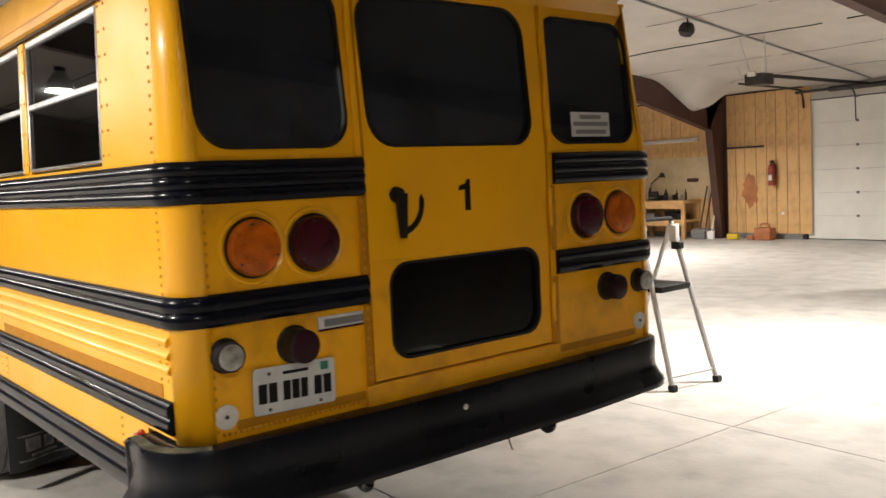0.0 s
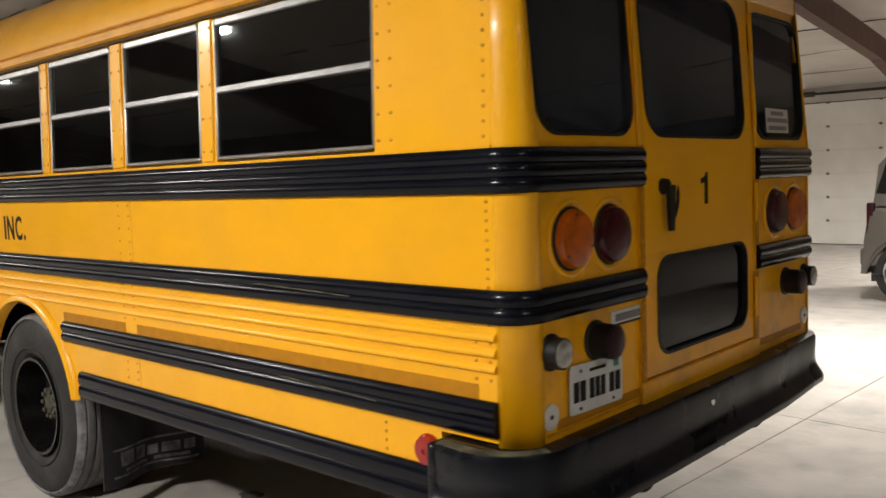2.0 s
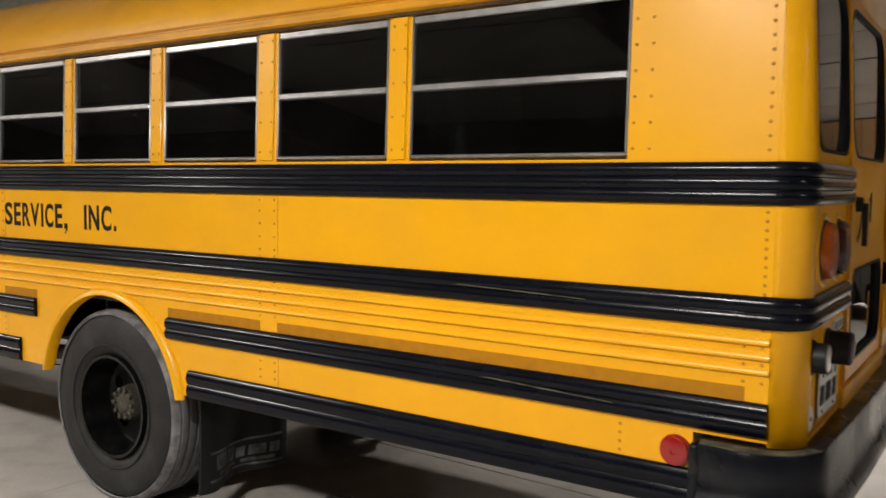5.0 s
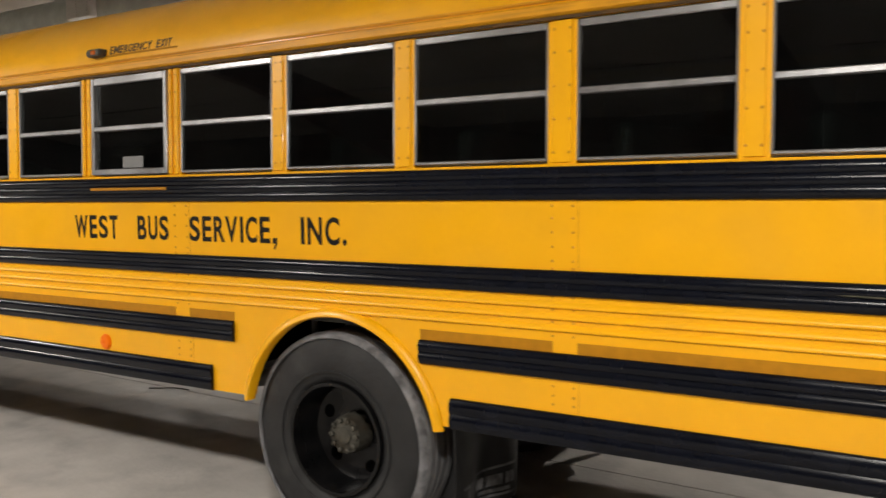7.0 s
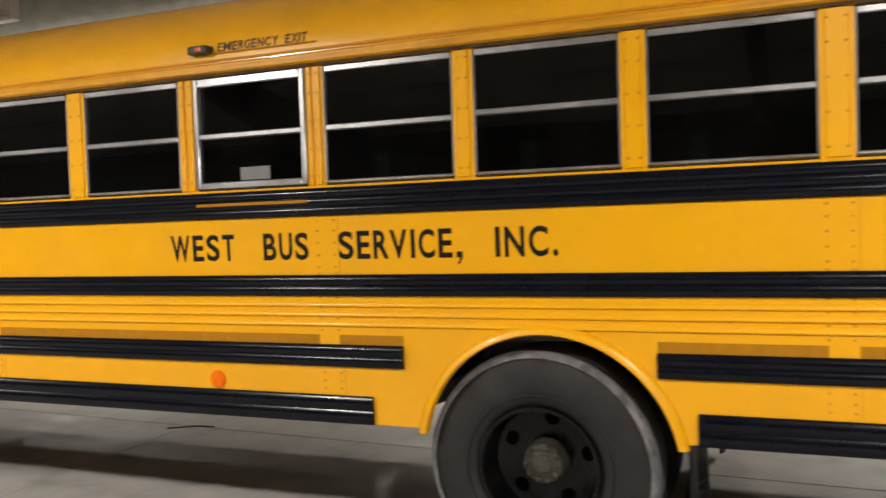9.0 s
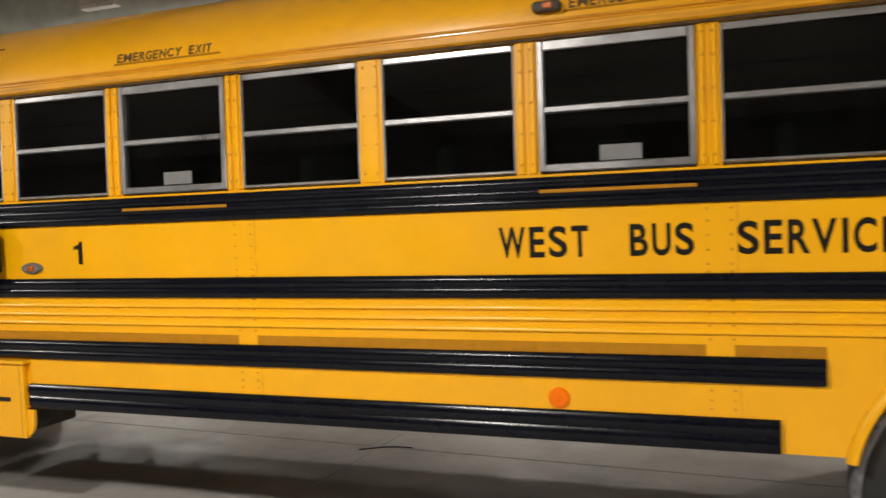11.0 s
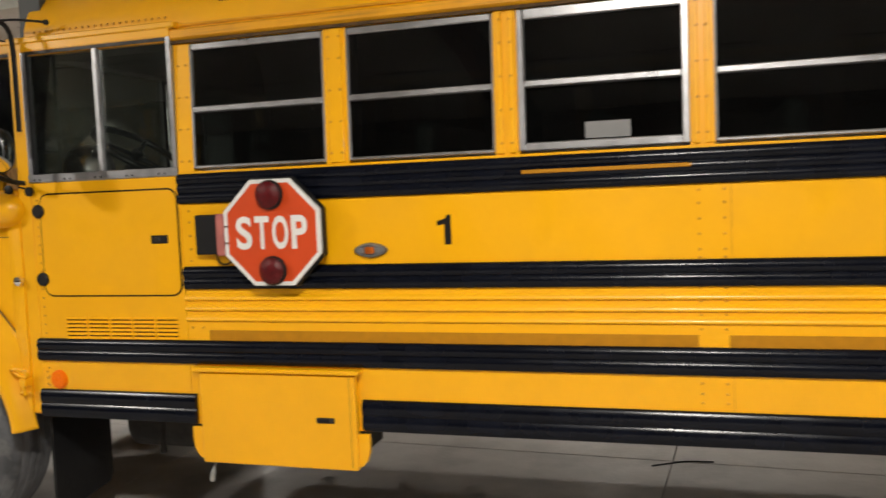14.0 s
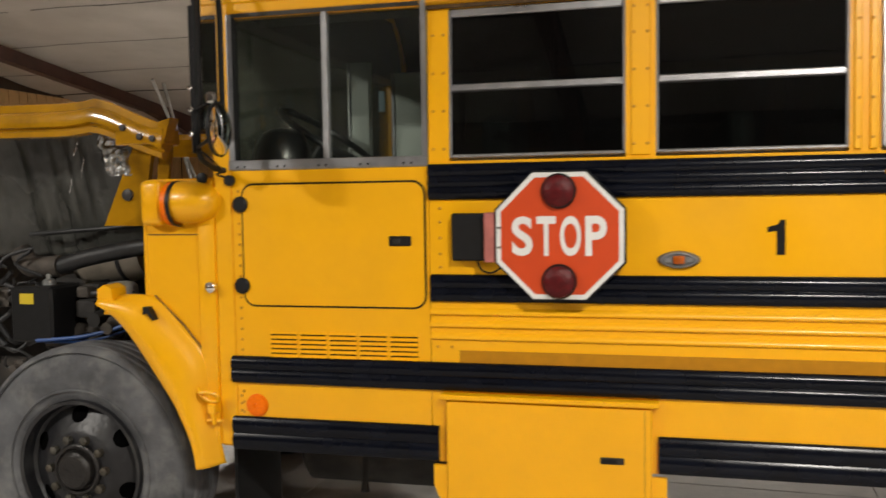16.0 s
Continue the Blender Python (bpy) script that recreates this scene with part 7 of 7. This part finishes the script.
def workbench():
    x0, x1, y1 = -12.6, -9.60, WALL_N - 0.03
    y0 = y1 - 0.75
    t = thing("workbench", "pine workbench with an open lower shelf against the boarded wall", "workbench", (-11, y0, 0))
    part("bench_top", boxm(x0, x1, y0, y1, 0.85, 0.93, bev=0.008), PINE, t)
    part("apron", boxm(x0, x1, y0 + 0.01, y0 + 0.05, 0.74, 0.85), PINE, t)
    part("shelf", boxm(x0, x1, y0 + 0.05, y1, 0.40, 0.46), PINE, t)
    part("shelf_apron", boxm(x0, x1, y0 + 0.01, y0 + 0.05, 0.32, 0.46), PINE, t)
    for x in (x0 + 0.02, -11.1, x1 - 0.12):
        for y in (y0 + 0.01, y1 - 0.12):
            part("bench_leg", boxm(x, x + 0.10, y + 0.04, y + 0.12, 0, 0.85, bev=0.005), PINE, t)
    tagged(part("plywood_back_board", boxm(x0, -9.05, WALL_N - 0.040, WALL_N - 0.024, 0.95, 1.97), PLY), "pale plywood board on the wall behind the bench", "board", kind="")
    # tools and boxes on the bench
    def prop(name, label, cat, bm, mat, smooth=35):
        return tagged(part(name, bm, mat, smooth=smooth), label, cat)
    v = thing("bench_vice", "dark iron bench vice on the workbench", "vice", (-10.55, y0 + 0.3, 0.93))
    part("vice_body", boxm(-10.62, -10.46, y0 + 0.15, y0 + 0.45, 0.93, 1.06, bev=0.02, seg=2), DARKSTEEL, v)
    part("vice_jaw", boxm(-10.64, -10.44, y0 + 0.12, y0 + 0.2, 1.02, 1.16, bev=0.01), DARKSTEEL, v)
    part("vice_screw", tubem([(-10.54, y0 - 0.06, 1.0), (-10.54, y0 + 0.2, 1.0)], 0.018, 8), GALV, v)
    l = thing("bench_lamp", "dark jointed bench lamp on the workbench", "lamp", (-10.95, y1 - 0.2, 0.93))
    part("lamp_base", lathem([(0.09, 0), (0.09, 0.02), (0.03, 0.04), (0, 0.04)], (-10.95, y1 - 0.2, 0.93), "z", 16), DARKSTEEL, l)
    part("lamp_arm", tubem([(-10.95, y1 - 0.2, 0.95), (-10.92, y1 - 0.2, 1.35), (-10.60, y1 - 0.2, 1.58)], 0.018, 8), DARKSTEEL, l)
    part("lamp_shade", lathem([(0.02, 0.12), (0.05, 0.10), (0.08, 0)], (-10.58, y1 - 0.22, 1.50), "z", 16), DARKSTEEL, l)
    rng = random.Random(5)
    mats = (DARKSTEEL, GREYPLASTIC, RUBBER, STEELRED, RUBBER, GALV)
    names = (("bottle", "plastic bottle on the workbench", "bottle"), ("tin_can", "small tin can on the workbench", "can"))
    for i in range(13):
        x = -11.6 + i * 0.155 + rng.uniform(-0.03, 0.03)
        h, r = rng.uniform(0.12, 0.34), rng.uniform(0.025, 0.05)
        y = y1 - rng.uniform(0.12, 0.45)
        k = i % 2
        pr = [(0, 0), (r, 0), (r, h * 0.6), (r * 0.45, h * 0.8), (r * 0.4, h), (0, h)] if k == 0 else [(0, 0), (r, 0), (r, h * 0.6), (r * 0.95, h * 0.62), (0, h * 0.62)]
        prop(*names[k], lathem(pr, (x, y, 0.93), "z", 14), mats[rng.randrange(6)])
    for i, (x, w, h) in enumerate(((-11.9, 0.25, 0.16), (-11.45, 0.22, 0.13), (-10.9, 0.3, 0.15), (-10.3, 0.4, 0.2), (-9.95, 0.2, 0.14))):
        prop("tool_box", "dark tool box on the bench shelf", "tool box", boxm(x, x + w, y0 + 0.2, y0 + 0.45, 0.46, 0.46 + h, bev=0.012), (RUBBER, DARKSTEEL, GREYPLASTIC)[i % 3])
    prop("wall_plate", "small dark red sign on the plywood board", "sign", boxm(-9.98, -9.66, WALL_N - 0.06, WALL_N - 0.04, 1.36, 1.45, bev=0.004), STEELRED)
    tl = thing("tube_light", "unlit white tube light fixed to the boarded wall", "tube light", (-10.5, WALL_N - 0.1, 2.4))
    part("housing", boxm(-11.6, -9.62, WALL_N - 0.10, WALL_N - 0.023, 2.36, 2.43, bev=0.01), WHITE, tl)
    part("tube", tubem([(-11.55, WALL_N - 0.12, 2.36), (-9.68, WALL_N - 0.12, 2.36)], 0.018, 10), TUBEGLOW, tl)


workbench()


def wall_things():
    e = thing("fire_extinguisher", "red fire extinguisher hung on the pine wall", "fire extinguisher", (-7.68, WALL_N - 0.12, 1.3))
    part("cylinder", lathem([(0, 0), (0.075, 0.0), (0.085, 0.02), (0.085, 0.40), (0.06, 0.47), (0.025, 0.50), (0, 0.50)], (-7.68, WALL_N - 0.13, 1.22), "z", 20), EXTRED, e)
    part("valve", boxm(-7.72, -7.64, WALL_N - 0.16, WALL_N - 0.10, 1.72, 1.79, bev=0.01), DARKSTEEL, e)
    part("label_patch", boxm(-7.72, -7.64, WALL_N - 0.218, WALL_N - 0.212, 1.34, 1.46), WHITE, e)
    part("hose", tubem(bend([(-7.63, WALL_N - 0.13, 1.74), (-7.57, WALL_N - 0.15, 1.62), (-7.59, WALL_N - 0.16, 1.4)]), 0.012, 8), RUBBER, e)
    tagged(part("wall_bracket", boxm(-8.95, -7.92, WALL_N - 0.06, WALL_N - 0.024, 2.10, 2.145, bev=0.004), DARKSTEEL), "dark bar shelf bracket on the pine wall", "bracket")
    blot = random.Random(12)
    ringpts = [(-8.29 + 0.20 * (0.75 + 0.4 * blot.random()) * math.cos(a), 1.10 + 0.40 * (0.75 + 0.4 * blot.random()) * math.sin(a)) for a in (2 * math.pi * i / 26 for i in range(26))]
    tagged(part("wall_stain", prism(bmesh.new(), ringpts, "y", WALL_N - 0.0245, WALL_N - 0.020), REDPINE, smooth=0), "red-brown stain on the pine boards", "stain")
    tagged(part("outlet_cover", boxm(-7.52, -7.45, WALL_N - 0.032, WALL_N - 0.023, 0.55, 0.62, bev=0.003), WHITE), "white outlet cover on the pine wall", "outlet")
    tb = thing("fuel_can", "orange plastic fuel can on the floor by the wall", "fuel can", (-7.75, 17.1, 0))
    part("can_body", boxm(-7.92, -7.52, 16.85, 17.15, 0, 0.28, bev=0.04, seg=2), RUSTRED, tb)
    part("can_handle", tubem(bend([(-7.85, 17.0, 0.27), (-7.8, 17.0, 0.36), (-7.64, 17.0, 0.36), (-7.6, 17.0, 0.27)]), 0.02, 8), RUSTRED, tb)
    tagged(part("orange_block", boxm(-8.12, -7.96, 16.9, 17.05, 0, 0.10, bev=0.015), RUSTRED), "small orange wheel chock on the floor", "chock")
    # leaning tools
    for i, (x, h, m, nm, lab, cat) in enumerate(((-9.38, 1.25, DARKSTEEL, "shovel", "dark shovel leaning in the corner", "shovel"), (-9.22, 1.35, STEELRED, "rake", "rust-red rake leaning in the corner", "rake"), (-9.05, 1.2, WHITE, "pole", "pale pole leaning in the corner", "pole"))):
        o = thing(nm, lab, cat, (x, 17.0, 0))
        part("shaft", tubem([(x + 0.05, 16.8, 0.02), (x, 17.3, h)], 0.018, 8), m, o)
        part("blade", boxm(x - 0.06, x + 0.16, 16.76, 16.82, 0, 0.2, bev=0.01), m, o)
    b = thing("broom", "yellow broom leaning on the steel column", "broom", (-8.45, 16.9, 0))
    part("broom_head", boxm(-8.58, -8.30, 16.80, 16.90, 0, 0.14, bev=0.02), BROOM, b, "yellow bristles")
    part("broom_stick", tubem([(-8.44, 16.86, 0.13), (-8.66, 17.28, 1.45)], 0.014, 8), PINE, b)
    tagged(part("grey_bin", boxm(-9.50, -9.12, 16.75, 17.15, 0, 0.24, bev=0.03, seg=2), GREYPLASTIC), "low grey bin on the floor by the bench", "bin")
    sp = thing("hanging_speaker", "dark hanging speaker under the ceiling", "speaker", (-5.6, 11.05, 3.9))
    bm = lathem([(0, 0.0), (0.09, 0.02), (0.14, 0.09), (0.14, 0.15), (0.09, 0.23), (0, 0.25)], (0, 0, -0.12), "z", 6)
    bm.transform(Matrix.Translation((-5.62, 11.05, 3.91)) @ Matrix.Rotation(radians(16), 4, "Y"))
    part("speaker_body", bm, DARKSTEEL, sp, smooth=20)
    part("speaker_stem", tubem([(-5.6, 11.05, 4.0), (-5.6, 11.05, roof_z(11.05) + 0.2)], 0.012, 8), DARKSTEEL, sp)
    # long poles propped under the ceiling
    for y0, y1 in ((14.25, 11.87), (13.4, 12.25)):
        tagged(part("long_pole", tubem([(-17.0, y0, 0.03), (-17.33, y1 - 0.22, 3.98)], 0.035, 8), GALV), "long grey pole propped up under the ceiling", "pole", "leaning poles")


wall_things()


def floor_stains():
    rng = random.Random(3)
    cx, cy, r = -2.43, 0.78, 0.065
    pts = [(cx + r * (0.7 + 0.5 * rng.random()) * math.cos(a) * 1.3, cy + r * (0.7 + 0.5 * rng.random()) * math.sin(a)) for a in (2 * math.pi * i / 18 for i in range(18))]
    tagged(part("oil_spot", prism(bmesh.new(), pts, "z", 0.0, 0.0015), OIL, smooth=0), "dark oil spot on the concrete floor", "stain")
    w = tubem(bend([(-6.95, 1.80, 0.004), (-6.84, 1.87, 0.004), (-6.74, 1.92, 0.004), (-6.60, 1.93, 0.004)]), 0.004, 6)
    tagged(part("loose_wire", w, INK), "short black wire lying on the floor", "wire")


floor_stains()
